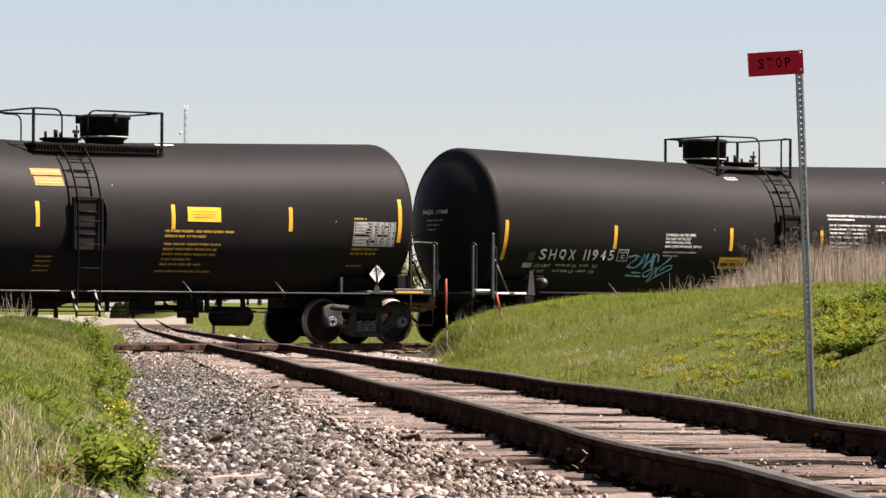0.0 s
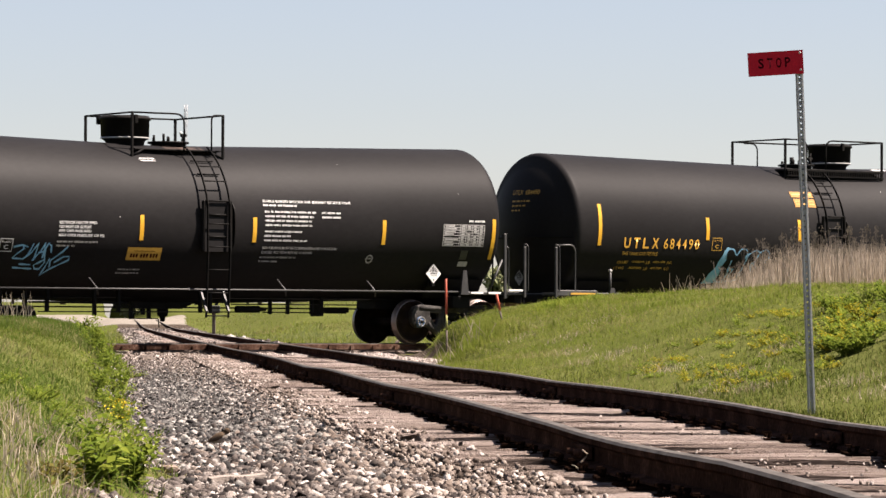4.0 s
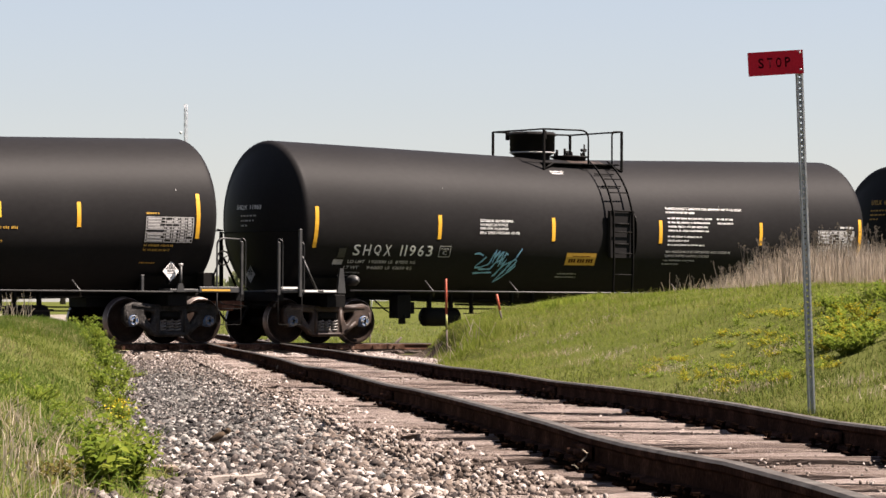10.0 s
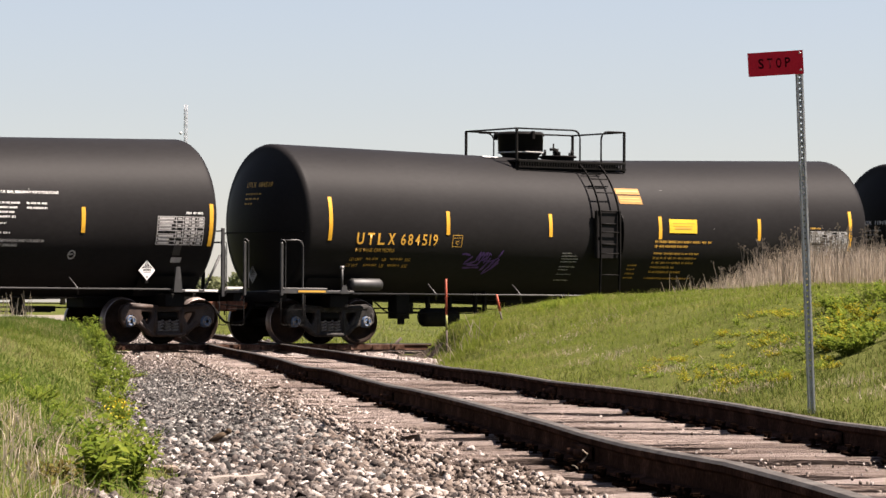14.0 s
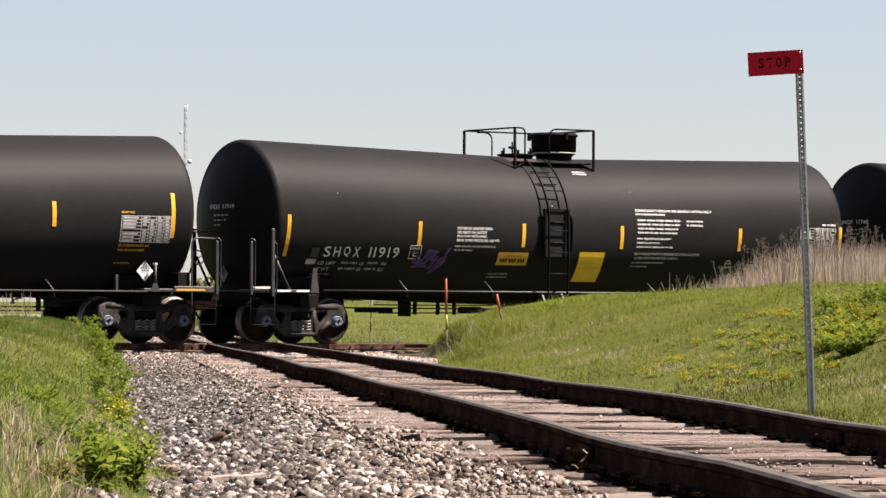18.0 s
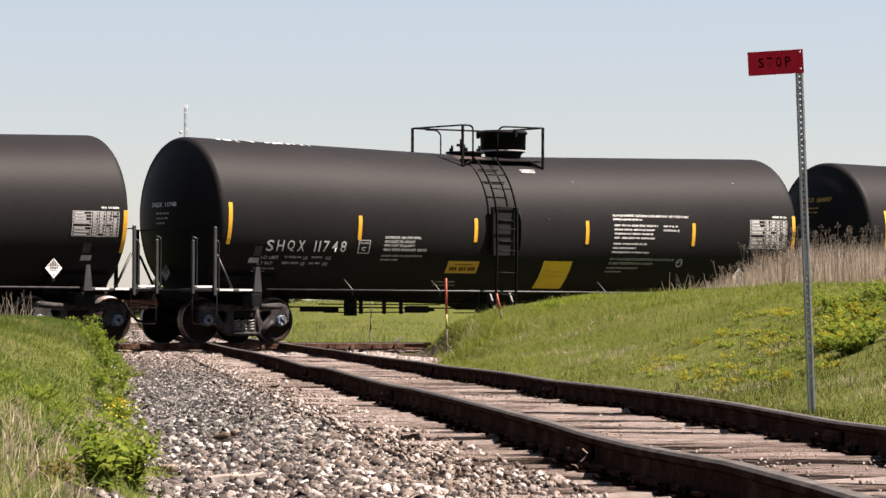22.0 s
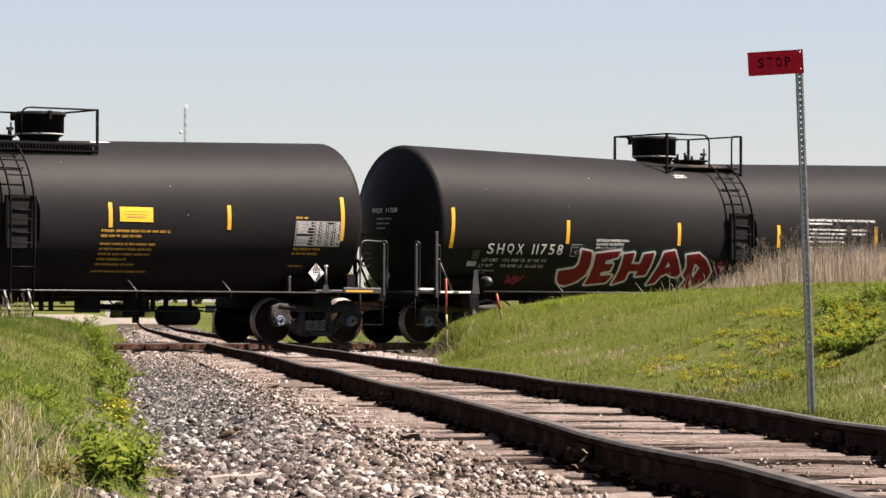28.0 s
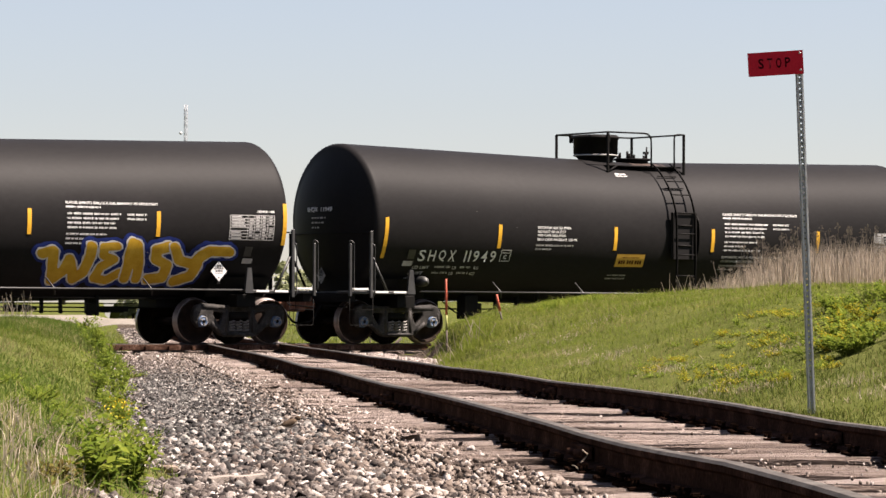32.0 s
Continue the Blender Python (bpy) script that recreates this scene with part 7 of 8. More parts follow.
# ---- weeds ----
def weed(x, y, tall, wide, n, leaf, mat, label, stems=7, flowers=0, seed=1, name="weed", droop=0.2):
    """A leafy plant: bent stems with many small folded leaves, some with flowers."""
    rr = random.Random(seed)
    z = zg(x, y)
    w = tagged(empty(name, pose(x, y, z - 0.02)), label, "plant", "weeds beside the tracks")
    bm = bmesh.new()
    lines = []
    for i in range(stems):
        a, l = rr.uniform(0, 6.283), rr.uniform(0.15, 1.0) * wide
        h = tall * rr.uniform(0.6, 1.0)
        pts = [Vector((math.cos(a) * l * t * 0.9, math.sin(a) * l * t * 0.9, h * (t - droop * t * t))) for t in (0, 0.35, 0.7, 1.0)]
        tube(bm, pts, [0.006, 0.005, 0.004, 0.002], 4, cap=False)
        lines.append(pts)
    tagged(part("stalk", bm, mat, w), kind="stuff")
    V, F = [], []
    FV, FF = [], []
    def leaf_at(p, s, V, F, flat=0.5):
        a, e, t = rr.uniform(0, 6.283), rr.uniform(-0.3, 0.9), rr.uniform(-flat, flat)
        d = Vector((math.cos(a) * math.cos(e), math.sin(a) * math.cos(e), math.sin(e)))
        sd = d.cross(Vector((0, 0, 1))).normalized()
        up = sd.cross(d)
        sd = sd * math.cos(t) + up * math.sin(t)
        k = len(V)
        V.extend((p, p + d * s * 0.45 + sd * s * 0.27 + up * s * 0.06, p + d * s, p + d * s * 0.45 - sd * s * 0.27 + up * s * 0.06))
        F.extend(((k, k + 1, k + 2), (k, k + 2, k + 3)))
    for i in range(n):
        pts = lines[rr.randrange(stems)]
        t = rr.uniform(0.12, 1.0) * 2.999
        j = int(t)
        p = pts[j].lerp(pts[j + 1], t - j) + Vector((rr.gauss(0, 0.02), rr.gauss(0, 0.02), rr.gauss(0, 0.015)))
        leaf_at(p, leaf * rr.uniform(0.5, 1.25), V, F)
    tagged(soup("foliage", [tuple(v) for v in V], F, [mat], w), kind="stuff")
    if flowers:
        for i in range(flowers):
            pts = lines[rr.randrange(stems)]
            for q in range(5):
                leaf_at(pts[3] + Vector((rr.gauss(0, 0.025), rr.gauss(0, 0.025), rr.uniform(-0.02, 0.04))), 0.022, FV, FF)
        tagged(soup("blossom", [tuple(v) for v in FV], FF, ["flower"], w), kind="stuff")
    return w


# weeds at the edge of the ballast: a tall broad-leaved one in front, leafy ones behind, a long strip of bushy ones further off
M["russet"] = leafy("russet_leaves", [(0.07, 0.045, 0.016), (0.11, 0.085, 0.02), (0.14, 0.14, 0.025)], through=0.35)
EDGE = ((13.4, -2.9, 0.22, 0.09, 170, 0.055, 0, "leaf"), (14.6, -2.74, 0.22, 0.1, 190, 0.05, 0, "leaf"), (15.4, -2.8, 0.24, 0.11, 210, 0.048, 0, "leaf"), (16.3, -2.72, 0.24, 0.12, 210, 0.045, 0, "leaf"), (17.2, -2.88, 0.22, 0.12, 220, 0.04, 0, "leaf"),
        (16.0, -3.02, 0.16, 0.12, 200, 0.035, 0, "lush"), (18.0, -2.74, 0.2, 0.12, 200, 0.04, 0, "leaf"), (19.8, -2.74, 0.2, 0.13, 210, 0.036, 3, "leaf"), (21.8, -2.78, 0.22, 0.15, 240, 0.034, 4, "leaf"), (23.2, -2.72, 0.2, 0.14, 220, 0.032, 4, "leaf"),
        (13.7, -2.84, 0.25, 0.075, 150, 0.062, 0, "leaf"), (14.2, -2.92, 0.2, 0.08, 130, 0.05, 0, "leaf"), (14.9, -2.82, 0.17, 0.09, 140, 0.04, 0, "lush"), (15.8, -2.93, 0.16, 0.1, 160, 0.035, 0, "leaf"),
        (13.0, -3.0, 0.1, 0.07, 110, 0.03, 0, "russet"), (12.3, -3.04, 0.1, 0.08, 120, 0.028, 0, "russet"), (14.0, -3.12, 0.09, 0.09, 120, 0.028, 0, "lush"), (17.0, -2.8, 0.13, 0.1, 120, 0.034, 0, "lush"),
        (18.6, -2.62, 0.17, 0.06, 60, 0.042, 0, "leaf"), (25.2, -2.74, 0.16, 0.11, 200, 0.03, 16, "bright"), (24.4, -2.84, 0.2, 0.14, 240, 0.032, 0, "leaf"), (27.0, -2.78, 0.26, 0.17, 300, 0.03, 0, "leaf"), (28.6, -2.9, 0.3, 0.2, 320, 0.03, 0, "leaf"),
        (30.2, -2.72, 0.3, 0.18, 340, 0.03, 0, "leaf"), (32.0, -2.86, 0.36, 0.22, 380, 0.032, 0, "leaf"), (34.0, -2.7, 0.36, 0.2, 360, 0.034, 0, "leaf"), (36.0, -2.86, 0.42, 0.24, 380, 0.036, 0, "leaf"), (38.5, -2.76, 0.4, 0.24, 360, 0.036, 0, "leaf"), (41.0, -2.9, 0.45, 0.28, 360, 0.038, 0, "leaf"),
        (44.5, -2.52, 0.13, 0.26, 220, 0.035, 0, "leaf"), (44.0, -3.0, 0.42, 0.3, 340, 0.04, 0, "leaf"), (47.0, -2.84, 0.38, 0.3, 320, 0.042, 0, "leaf"), (51.0, -2.9, 0.36, 0.3, 300, 0.045, 0, "leaf"), (56.0, -3.0, 0.36, 0.32, 300, 0.05, 0, "leaf"), (60.0, -3.2, 0.36, 0.32, 280, 0.055, 0, "leaf"))
for i_, (v_, q_, t_, w_, n_, l_, f_, m_) in enumerate(EDGE):
    p_ = side(v_, q_)
    weed(p_.x, p_.y, t_, w_, n_, l_, m_, {"russet": "low reddish-brown weed among dry grass", "bright": "small weed with bright yellow flowers", "lush": "low leafy weed at the ballast edge"}.get(m_, "broad-leaved green weed at the ballast edge"), 7, f_, 20 + i_)
rr_ = random.Random(77)
for i_ in range(22):
    # low clover-like plants behind the dry grass
    p_ = side(rr_.uniform(17.0, 22.5), rr_.uniform(-3.45, -2.95))
    weed(p_.x, p_.y, rr_.uniform(0.07, 0.12), 0.13, 170, 0.02, "leaf", "low clover-like plant with small pale leaves", 8, 0, 300 + i_)
o_ = bmesh.new()
tube(o_, [(0, 0, -0.02), (0.05, 0.1, 0.06), (0.13, 0.15, 0.13)], [0.004, 0.004, 0.002], 5)
tagged(part("dry_twig", o_, "bark", at=pose(-1.66, 17.9, -0.18)), "thin dark red twig leaning over the stones", "twig")
# yellow-green spurge on the bank
rr_ = random.Random(4)
for i_ in range(34):
    v_ = rr_.uniform(33.5, 39.5)
    q_ = 3.95 + (v_ - 33.5) * 0.2 + rr_.uniform(-0.25, 0.9)
    p_ = side(v_, q_)
    weed(p_.x, p_.y, rr_.uniform(0.16, 0.32), 0.28, 300, 0.045, "bright" if rr_.random() < 0.2 else "leaf", "yellow-green leafy weed on the grassy bank", 9, 0, 60 + i_)
for i_ in range(110):
    v_ = rr_.uniform(32.5, 41.5)
    q_ = (3.25 + (v_ - 33) * 0.17 + rr_.gauss(0, 0.38)) if i_ < 80 else rr_.uniform(2.6, 3.3)
    p_ = side(v_, q_)
    weed(p_.x, p_.y, rr_.uniform(0.05, 0.13), 0.17, 75, 0.032, "bright" if rr_.random() < 0.6 else "leaf", "small yellowish weed in the grass", 6, 0, 90 + i_)

# ---- dry grass along the ridge ----
v_, q_ = 52 + 22 * rng.random(46000), 8.4 + 6.3 * rng.random(46000)
x_, y_ = SIDE_X + v_ * SX + q_ * SY, v_ * SY - q_ * SX
w_ = zones(x_, y_)[2]
keep_ = in_view(x_, y_, 0.6) & (w_ > 5.5) & (w_ < 12.5)
x_, y_, q_ = x_[keep_], y_[keep_], q_[keep_]
grow_ = smooth01((q_ - 8.6) / 2.0)
keep_ = rng.random(len(x_)) < 0.12 + 0.88 * grow_
x_, y_, q_, grow_ = x_[keep_], y_[keep_], q_[keep_], grow_[keep_]
blades("dry_grass", x_, y_, (0.3 + 0.5 * rng.random(len(x_)) ** 1.2) * (0.45 + 0.95 * grow_), 0.012, "straw", 0.16, "tall pale dry grass along the top of the bank", category="dry grass")
pick_ = rng.random(len(x_)) < 0.035
xs_, ys_, gs_ = x_[pick_], y_[pick_], grow_[pick_]
V_, F_ = [], []
rr_ = random.Random(8)
for a_, b_, g_ in zip(xs_, ys_, gs_):
    h_ = (0.6 + 0.45 * rr_.random()) * (0.5 + 0.75 * g_)
    z_ = zg(a_, b_)
    lx_, ly_ = rr_.gauss(0, 0.09), rr_.gauss(0, 0.09)
    k_ = len(V_)
    V_ += [(a_ - 0.006, b_, z_), (a_ + 0.006, b_, z_), (a_ + lx_ + 0.004, b_ + ly_, z_ + h_), (a_ + lx_ - 0.004, b_ + ly_, z_ + h_)]
    F_ += [(k_, k_ + 1, k_ + 2), (k_, k_ + 2, k_ + 3)]
    for j_ in range(rr_.randrange(5, 12)):
        s_ = 0.018 + 0.02 * rr_.random()
        c_ = (a_ + lx_ + rr_.gauss(0, 0.025), b_ + ly_ + rr_.gauss(0, 0.02), z_ + h_ + rr_.uniform(-0.08, 0.03))
        k_ = len(V_)
        V_ += [(c_[0] - s_ / 2, c_[1], c_[2]), (c_[0] + s_ / 2, c_[1] + 0.01, c_[2] + rr_.uniform(-0.01, 0.01)), (c_[0] + rr_.gauss(0, 0.008), c_[1], c_[2] + s_)]
        F_ += [(k_, k_ + 1, k_ + 2)]
tagged(soup("seed_stalks", V_, F_, ["seed"]), "brown seed heads on tall dry stalks", "dry grass", kind="stuff")
# a few thick pale stalks at the end of the ridge
V_, F_ = [], []
for i_ in range(90):
    p_ = side(63 + 5 * rr_.random(), 6.9 + 2.4 * rr_.random() ** 0.6)
    z_, h_ = zg(p_.x, p_.y), rr_.uniform(0.1, 0.42)
    lx_, ly_ = rr_.gauss(0, 0.12), rr_.gauss(0, 0.1)
    k_ = len(V_)
    V_ += [(p_.x - 0.005, p_.y, z_), (p_.x + 0.005, p_.y, z_), (p_.x + lx_ + 0.003, p_.y + ly_, z_ + h_), (p_.x + lx_ - 0.003, p_.y + ly_, z_ + h_)]
    F_ += [(k_, k_ + 1, k_ + 2), (k_, k_ + 2, k_ + 3)]
for i_ in range(34):
    p_ = side(55 + 4 * rr_.random(), 2.25 + 0.7 * rr_.random())
    z_, h_ = zg(p_.x, p_.y), rr_.uniform(0.12, 0.42)
    lx_, ly_ = rr_.gauss(-0.08, 0.14), rr_.gauss(0, 0.1)
    k_ = len(V_)
    V_ += [(p_.x - 0.006, p_.y, z_), (p_.x + 0.006, p_.y, z_), (p_.x + lx_ + 0.003, p_.y + ly_, z_ + h_), (p_.x + lx_ - 0.003, p_.y + ly_, z_ + h_)]
    F_ += [(k_, k_ + 1, k_ + 2), (k_, k_ + 2, k_ + 3)]
for i_ in range(45):
    p_ = side(57 + 5 * rr_.random(), -5.0 + 1.0 * rr_.random())
    z_, h_ = zg(p_.x, p_.y), rr_.uniform(0.2, 0.5)
    lx_, ly_ = rr_.gauss(0, 0.08), rr_.gauss(0, 0.08)
    k_ = len(V_)
    V_ += [(p_.x - 0.006, p_.y, z_), (p_.x + 0.006, p_.y, z_), (p_.x + lx_ + 0.004, p_.y + ly_, z_ + h_), (p_.x + lx_ - 0.004, p_.y + ly_, z_ + h_)]
    F_ += [(k_, k_ + 1, k_ + 2), (k_, k_ + 2, k_ + 3)]
tagged(soup("dry_stalks", V_, F_, ["straw"]), "bare pale stalks standing in the grass", "dry grass", kind="stuff")
# straw at the left edge and tufts of it on the bank
x_, y_ = turf(1700, 9, 16.5, -4.2, -2.85)
blades("dry_grass", x_, y_, 0.05 + 0.13 * rng.random(len(x_)), 0.0042, "straw", 0.6, "dry straw among the fresh grass", category="dry grass")
v_, q_ = 18.5 + 2.2 * rng.random(420), -2.95 + 0.3 * rng.random(420)
x_, y_ = SIDE_X + v_ * SX + q_ * SY, v_ * SY - q_ * SX
blades("dry_grass", x_, y_, 0.05 + 0.1 * rng.random(len(x_)), 0.005, "straw", 0.9, "bent dry stalks behind the weeds", category="dry grass")
tv_ = np.array([32.3, 33.4, 35.0, 37.5, 41.7, 42.5, 45.0, 48.5, 50.0, 36.4, 30.5, 28.0, 52.0, 55.5])
tq_ = np.array([2.83, 2.7, 3.2, 2.9, 2.75, 3.1, 2.9, 3.2, 3.9, 3.9, 3.4, 3.1, 3.0, 3.4])
j_ = rng.integers(0, len(tv_), 1500)
v_, q_ = tv_[j_] + rng.normal(0, 0.35, 1500), tq_[j_] + rng.normal(0, 0.16, 1500)
x_, y_ = SIDE_X + v_ * SX + q_ * SY, v_ * SY - q_ * SX
keep_ = ~is_gravel(x_, y_)
x_, y_ = x_[keep_], y_[keep_]
blades("dry_grass", x_, y_, 0.03 + 0.08 * rng.random(len(x_)), 0.005, "straw", 0.8, "small tufts of dry straw in the grass of the bank", category="dry grass")


# ---- the distance ----
def lattice_tower():
    t = tagged(empty("radio_mast", pose(-49.18, 700, zg(-49.18, 700))), "tall pale lattice radio mast far behind the train", "mast")
    top = 41.4 - zg(-49.18, 700)
    def half(z):
        return 0.33 if z > top * 0.6 else 0.33 + (top * 0.6 - z) / (top * 0.6) * 1.7
    zs = [top * k / 26 for k in range(27)]
    corner = [(math.cos(a), math.sin(a)) for a in (0.5, 2.594, 4.689)]
    for c in corner:
        bm = bmesh.new()
        tube(bm, [(c[0] * half(z), c[1] * half(z), z) for z in zs], 0.055, 4)
        part("leg", bm, "lattice", t)
    for i, (a, b) in enumerate(zip(zs, zs[1:])):
        bm = bmesh.new()
        for j in range(3):
            p, q = corner[j], corner[(j + 1) % 3]
            tube(bm, [(p[0] * half(a), p[1] * half(a), a), (q[0] * half(b), q[1] * half(b), b)], 0.03, 3)
            tube(bm, [(p[0] * half(b), p[1] * half(b), b), (q[0] * half(b), q[1] * half(b), b)], 0.03, 3)
        part("bracing", bm, "lattice", t)
    for z, x, r in ((33.0, -0.9, 0.3), (27.5, 0.8, 0.45)):
        bm = bmesh.new()
        lathe(bm, [(-0.15, 0.02), (-0.05, r * 0.8), (0.05, r)], "y", 14, (x, -0.4, z))
        part("dish", bm, "bin", t, "small dish antenna")


lattice_tower()


def tree(x, y, tall, wide, seed):
    rr = random.Random(seed)
    t = tagged(empty("tree", pose(x, y, zg(x, y) - 0.2)), "leafy green tree on the far edge of the field", "tree", "far trees")
    bm = bmesh.new()
    tube(bm, [(0, 0, 0), (0.1, 0, tall * 0.3), (0.0, 0.1, tall * 0.7)], [wide * 0.07, wide * 0.05, wide * 0.02], 6)
    for i in range(6):
        a = rr.uniform(0, 6.283)
        z = tall * rr.uniform(0.25, 0.55)
        tube(bm, [(0, 0, z), (math.cos(a) * wide * 0.22, math.sin(a) * wide * 0.22, z + tall * 0.15), (math.cos(a) * wide * 0.38, math.sin(a) * wide * 0.38, z + tall * 0.24)], [wide * 0.03, wide * 0.02, wide * 0.008], 5)
    part("trunk", bm, "bark", t)
    n = 900
    r_ = np.random.default_rng(seed)
    blobs = [(r_.normal(0, wide * 0.2), r_.normal(0, wide * 0.2), tall * r_.uniform(0.35, 0.9), wide * r_.uniform(0.14, 0.25)) for _ in range(9)]
    c = np.array([blobs[i] for i in r_.integers(0, 9, n)])
    d = r_.normal(0, 1, (n, 3))
    d /= np.linalg.norm(d, axis=1)[:, None]
    p = c[:, :3] + d * (c[:, 3] * r_.uniform(0.6, 1.05, n))[:, None]
    s = wide * 0.05
    e1, e2 = r_.normal(0, s, (n, 3)), r_.normal(0, s, (n, 3))
    pts = np.stack([p - e1, p + e2, p + e1, p - e2], 1).reshape(-1, 3)
    soup("crown", pts, np.arange(4 * n).reshape(-1, 4), ["treeleaf"], t)


rr_ = random.Random(31)
x_ = -75.0
while x_ < 95:
    y_ = rr_.uniform(560, 680)
    if not (-56 < x_ < -36):
        tree(x_, y_, rr_.uniform(4.5, 8.0), rr_.uniform(5, 8), int(x_ * 10) + 1000)
    x_ += rr_.uniform(4.0, 9.0)
for x_, y_ in ((-54, 640), (-50, 660), (-43, 640), (-37, 600)):
    tree(x_, y_, 4.5, 5.5, int(x_ * 3) + 700)


# ---- a box on a post beside the far track ----
s_ = tagged(empty("track_marker", pose(-8.1, 130, zg(-8.1, 130))), "grey metal box on a dark post beside the far rails", "marker post")
bm_ = bmesh.new()
box(bm_, -0.06, 0.06, -0.06, 0.06, -0.1, 0.95, 0.01)
part("post", bm_, "bark", s_)
bm_ = bmesh.new()
box(bm_, -0.3, 0.22, -0.12, 0.12, 0.92, 1.2, 0.02)
part("box", bm_, "grey", s_, "grey metal box")


# ---- what moves: the train rolls along its line and gathers speed, its wheels turn ----
ROLL = ((0, -0.06), (0.5, -1.89), (1, -3.74), (1.5, -5.61), (2, -7.5), (2.5, -9.41), (3, -11.33), (3.5, -13.26), (5.5, -21.09), (6, -23.08), (6.5, -25.08),
        (7, -27.1), (7.5, -29.14), (8, -31.18), (8.5, -33.23), (9, -35.32), (9.5, -37.42), (10, -39.52), (10.5, -41.64), (11, -43.78), (11.5, -45.93),
        (12, -48.09), (12.5, -50.26), (13, -52.44), (13.5, -54.64), (14, -56.84), (14.5, -59.05), (16.5, -67.93), (17, -70.2), (17.5, -72.48), (18, -74.76),
        (18.5, -77.04), (19, -79.35), (19.5, -81.67), (20, -84.02), (20.5, -86.38), (21, -88.75), (21.5, -91.11), (22, -93.48), (22.5, -95.86), (23, -98.26),
        (23.5, -100.67), (24, -103.1), (24.5, -105.53), (25, -107.98), (25.5, -110.44), (27.5, -120.25), (28, -122.65), (28.5, -125.04), (29, -127.44),
        (29.5, -129.84), (30, -132.24), (30.5, -134.62), (31, -136.98), (31.5, -139.33), (32, -141.69))

# the bird: time, place, turn to its left, dip of its head; it stands, pecks, then walks off
STEPS = ((0, -1.131, 18.64, 0, 0), (7, -1.134, 18.64, 0, -4), (12, -1.131, 18.64, 0, 0), (19, -1.131, 18.64, 0, 0), (20, -1.139, 18.64, 0, 12),
         (21.5, -1.134, 18.64, 0, 16), (22.5, -1.124, 18.721, 0, 12), (24, -1.128, 18.641, 0, 14), (25, -1.122, 18.641, 0, 10), (25.5, -1.1, 18.804, 4, 2),
         (27.5, -1.11, 18.966, 6, 0), (28.5, -1.109, 19.049, 6, 0), (29.5, -1.109, 19.049, 8, 0), (30, -1.073, 19.304, 14, 2), (30.3, -1.034, 19.924, 18, 0),
         (30.6, -0.991, 20.682, 22, 0), (31, -0.925, 20.986, 24, 2), (31.5, -0.897, 21.4, 20, 4), (32, -0.887, 21.297, 18, 4))


# ---- a red pickup truck that drives along the road beyond the field ----
M["carred"] = material("red_car_paint", [(0.2, 0.012, 0.018), (0.27, 0.018, 0.024)], rough=0.25, scale=3, fine=30, bump=0.0)
M["glass"] = material("dark_car_glass", [(0.02, 0.024, 0.028), (0.03, 0.034, 0.038)], rough=0.08, scale=3, fine=30, bump=0.0)
M["tyre"] = material("tyre_rubber", [(0.012, 0.012, 0.012), (0.03, 0.029, 0.028)], rough=0.85, scale=8, fine=60, bump=0.2)
M["chrome"] = material("bright_wheel_rim", [(0.4, 0.4, 0.4), (0.55, 0.55, 0.55)], rough=0.3, metal=0.7, scale=8, fine=60, bump=0.0)


def slab(name, outline, half, mat, parent, label=""):
    """A side outline (along, up) drawn out to both sides, slightly narrower at the top."""
    bm = bmesh.new()
    top = max(z for x, z in outline)
    sides = [[bm.verts.new((x, s * half * (1 - 0.14 * max(0, z - 1.05) / max(0.1, top - 0.4)), z)) for x, z in outline] for s in (-1, 1)]
    n = len(outline)
    for i in range(n):
        bm.faces.new((sides[0][i], sides[0][(i + 1) % n], sides[1][(i + 1) % n], sides[1][i]))
    bm.faces.new(sides[0]), bm.faces.new(sides[1])
    bmesh.ops.recalc_face_normals(bm, faces=bm.faces)
    return part(name, bm, mat, parent, label)


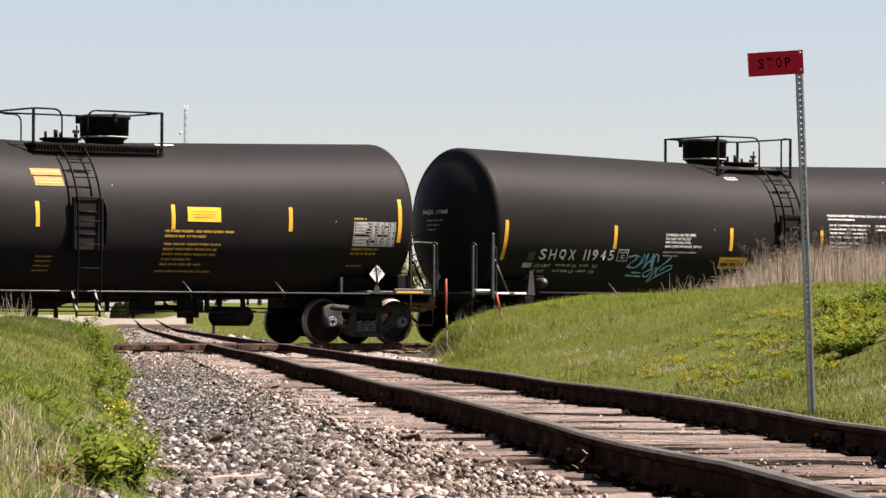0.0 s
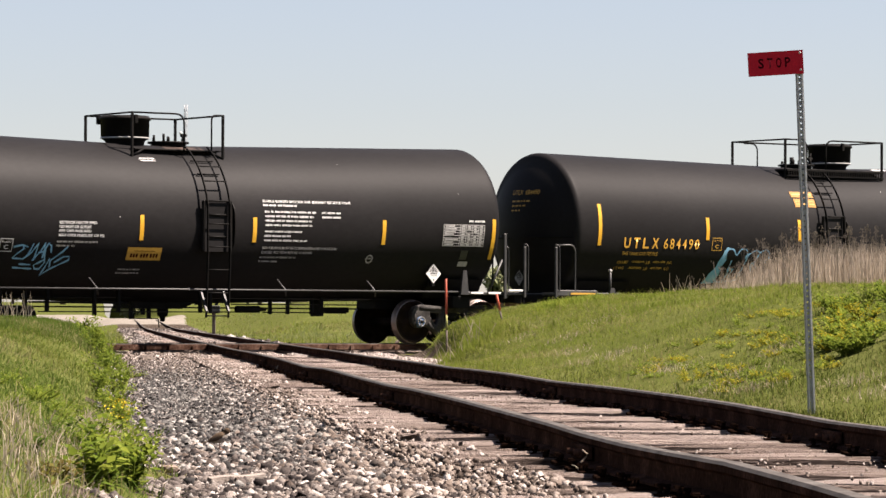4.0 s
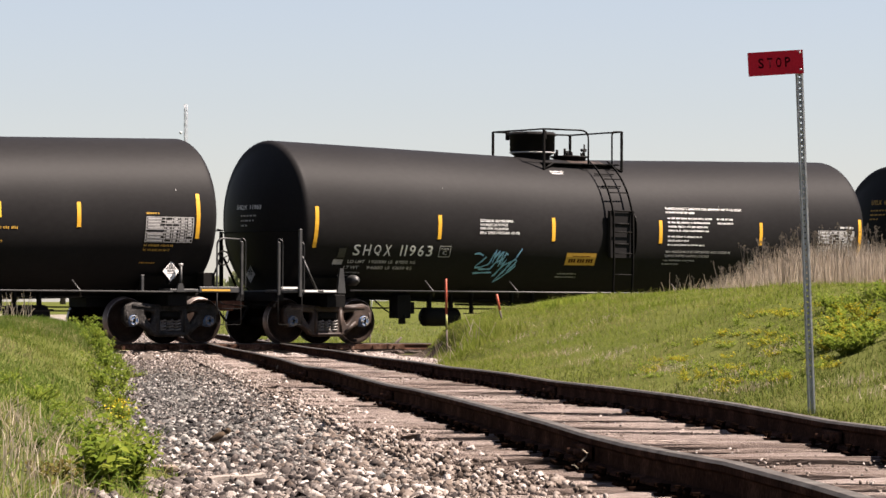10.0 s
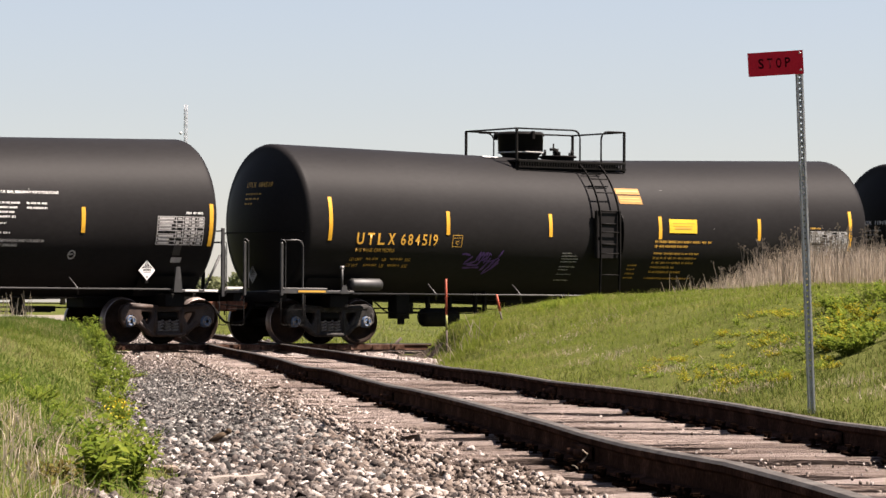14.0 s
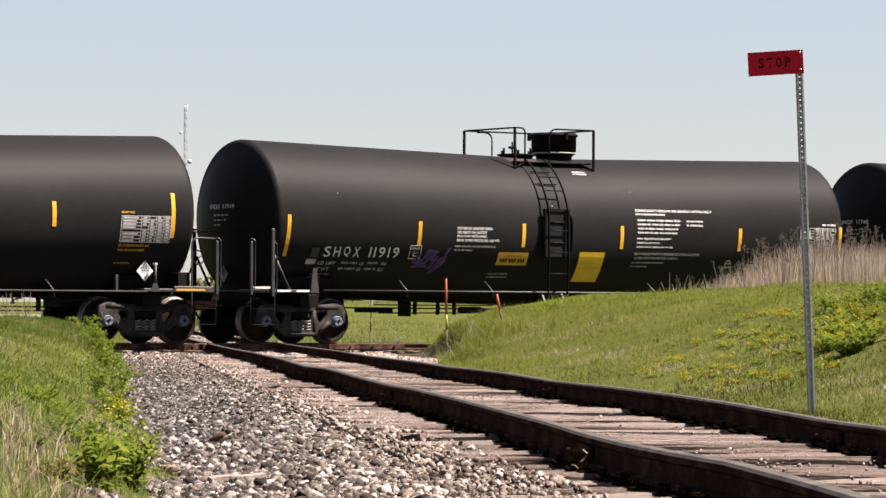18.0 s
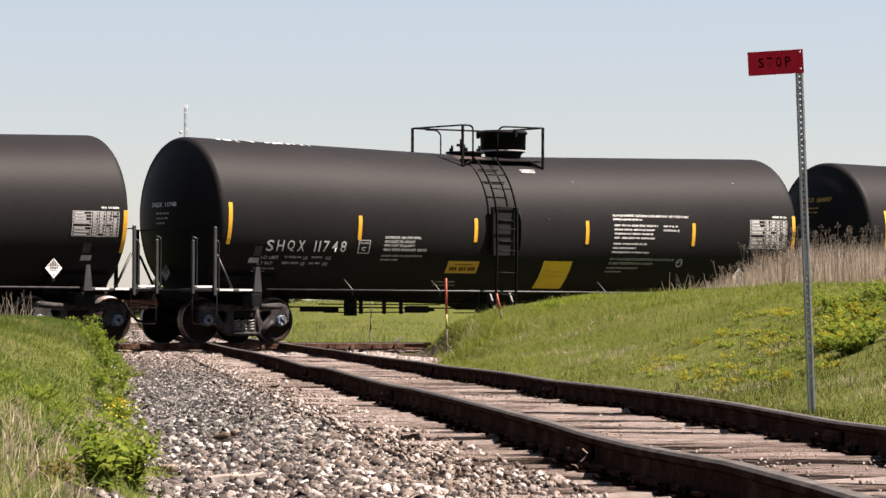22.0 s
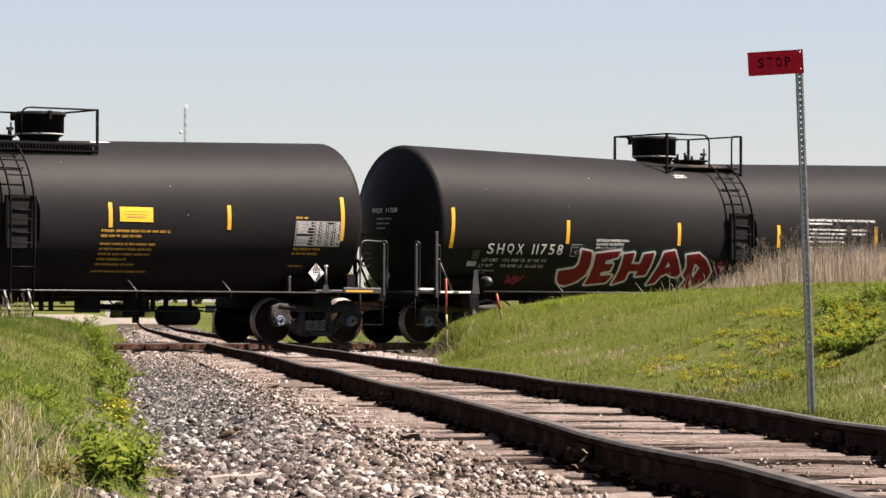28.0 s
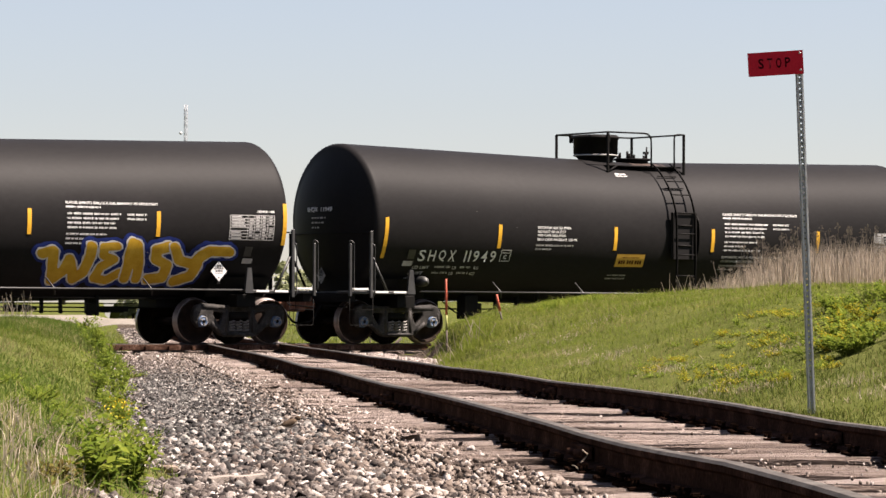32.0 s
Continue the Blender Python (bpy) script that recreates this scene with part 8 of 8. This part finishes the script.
def pickup():
    """Front at negative x, the rear axle at the origin, wheels down to z = 0."""
    p = tagged(empty("pickup_truck"), "red pickup truck driving on the far road", "pickup truck")
    arch = lambda c: [(c + 0.47 * math.cos(radians(a)), 0.42 + 0.47 * math.sin(radians(a))) for a in range(0, 181, 30)]
    body = [(1.05, 0.55)] + [(1.12, 1.2), (-1.0, 1.22), (-1.0, 1.16), (-2.7, 1.14), (-4.05, 1.02), (-4.15, 0.55)] + arch(-3.2)[::-1] + arch(0)[::-1]
    slab("body", body, 0.95, "carred", p)
    cab = slab("cab", [(-0.98, 1.15), (-1.08, 1.8), (-2.1, 1.82), (-2.85, 1.14)], 0.86, "carred", p)
    slab("side_window", [(-1.16, 1.24), (-1.22, 1.7), (-2.04, 1.72), (-2.5, 1.24)], 0.875, "glass", cab, "dark side glass")
    slab("bumper", [(1.1, 0.5), (1.2, 0.5), (1.2, 0.7), (1.1, 0.7)], 0.9, "chrome", p, "bright rear bumper")
    slab("bumper", [(-4.22, 0.45), (-4.12, 0.45), (-4.12, 0.68), (-4.22, 0.68)], 0.9, "chrome", p, "bright front bumper")
    slab("sill", [(-0.55, 0.36), (-0.55, 0.5), (-2.65, 0.5), (-2.65, 0.36)], 0.88, "chrome", p, "bright side step")
    for x in (0, -3.2):
        for s in (-1, 1):
            bm = bmesh.new()
            lathe(bm, [(-0.12, 0.24), (-0.12, 0.37), (-0.09, 0.4), (0.09, 0.4), (0.12, 0.37), (0.12, 0.24)], "y", 20, (x, s * 0.82, 0.4))
            w = part("wheel", bm, "tyre", p)
            bm = bmesh.new()
            lathe(bm, [(-0.11, 0.03), (-0.1, 0.12), (-0.12, 0.25), (0.12, 0.25), (0.1, 0.12), (0.11, 0.03)], "y", 16, (x, s * 0.82, 0.4))
            part("rim", bm, "chrome", w, "bright wheel rim")
    return p


truck = pickup()


def rolled(t):
    return float(np.interp(t, [r[0] for r in ROLL], [r[1] for r in ROLL]))


def motions():
    for i, (car, kind, u) in enumerate(CARS):
        # the first car draws its coupling tight in the first seconds
        slack = lambda t: -0.17 * min(1.0, (t / 2.4) ** 1.3) if i == 0 else 0.0
        walk(car, [(t, Matrix.Translation(main(u + s + slack(t), 0)) @ pose(0, 0, 0, 0, 0, TRAIN_TURN)) for t, s in ROLL])
    walk(truck, [(t, pose(-27.4 - 18.3 * (t - 20.3), 345, 0.68)) for t in (0, 20.3, 32)])
    walk(bird, [(t, pose(x, y, -0.172, 0, dip, turn)) for t, x, y, turn, dip in STEPS])
    ticks = [i * 0.1 for i in range(321)]
    turns = [(t, math.degrees(rolled(t) / 0.457)) for t in ticks]
    for wset, u in wheelsets:
        walk(wset, [(t, pose(u, 0, 0.457, 0, a, 0)) for t, a in turns])


motions()
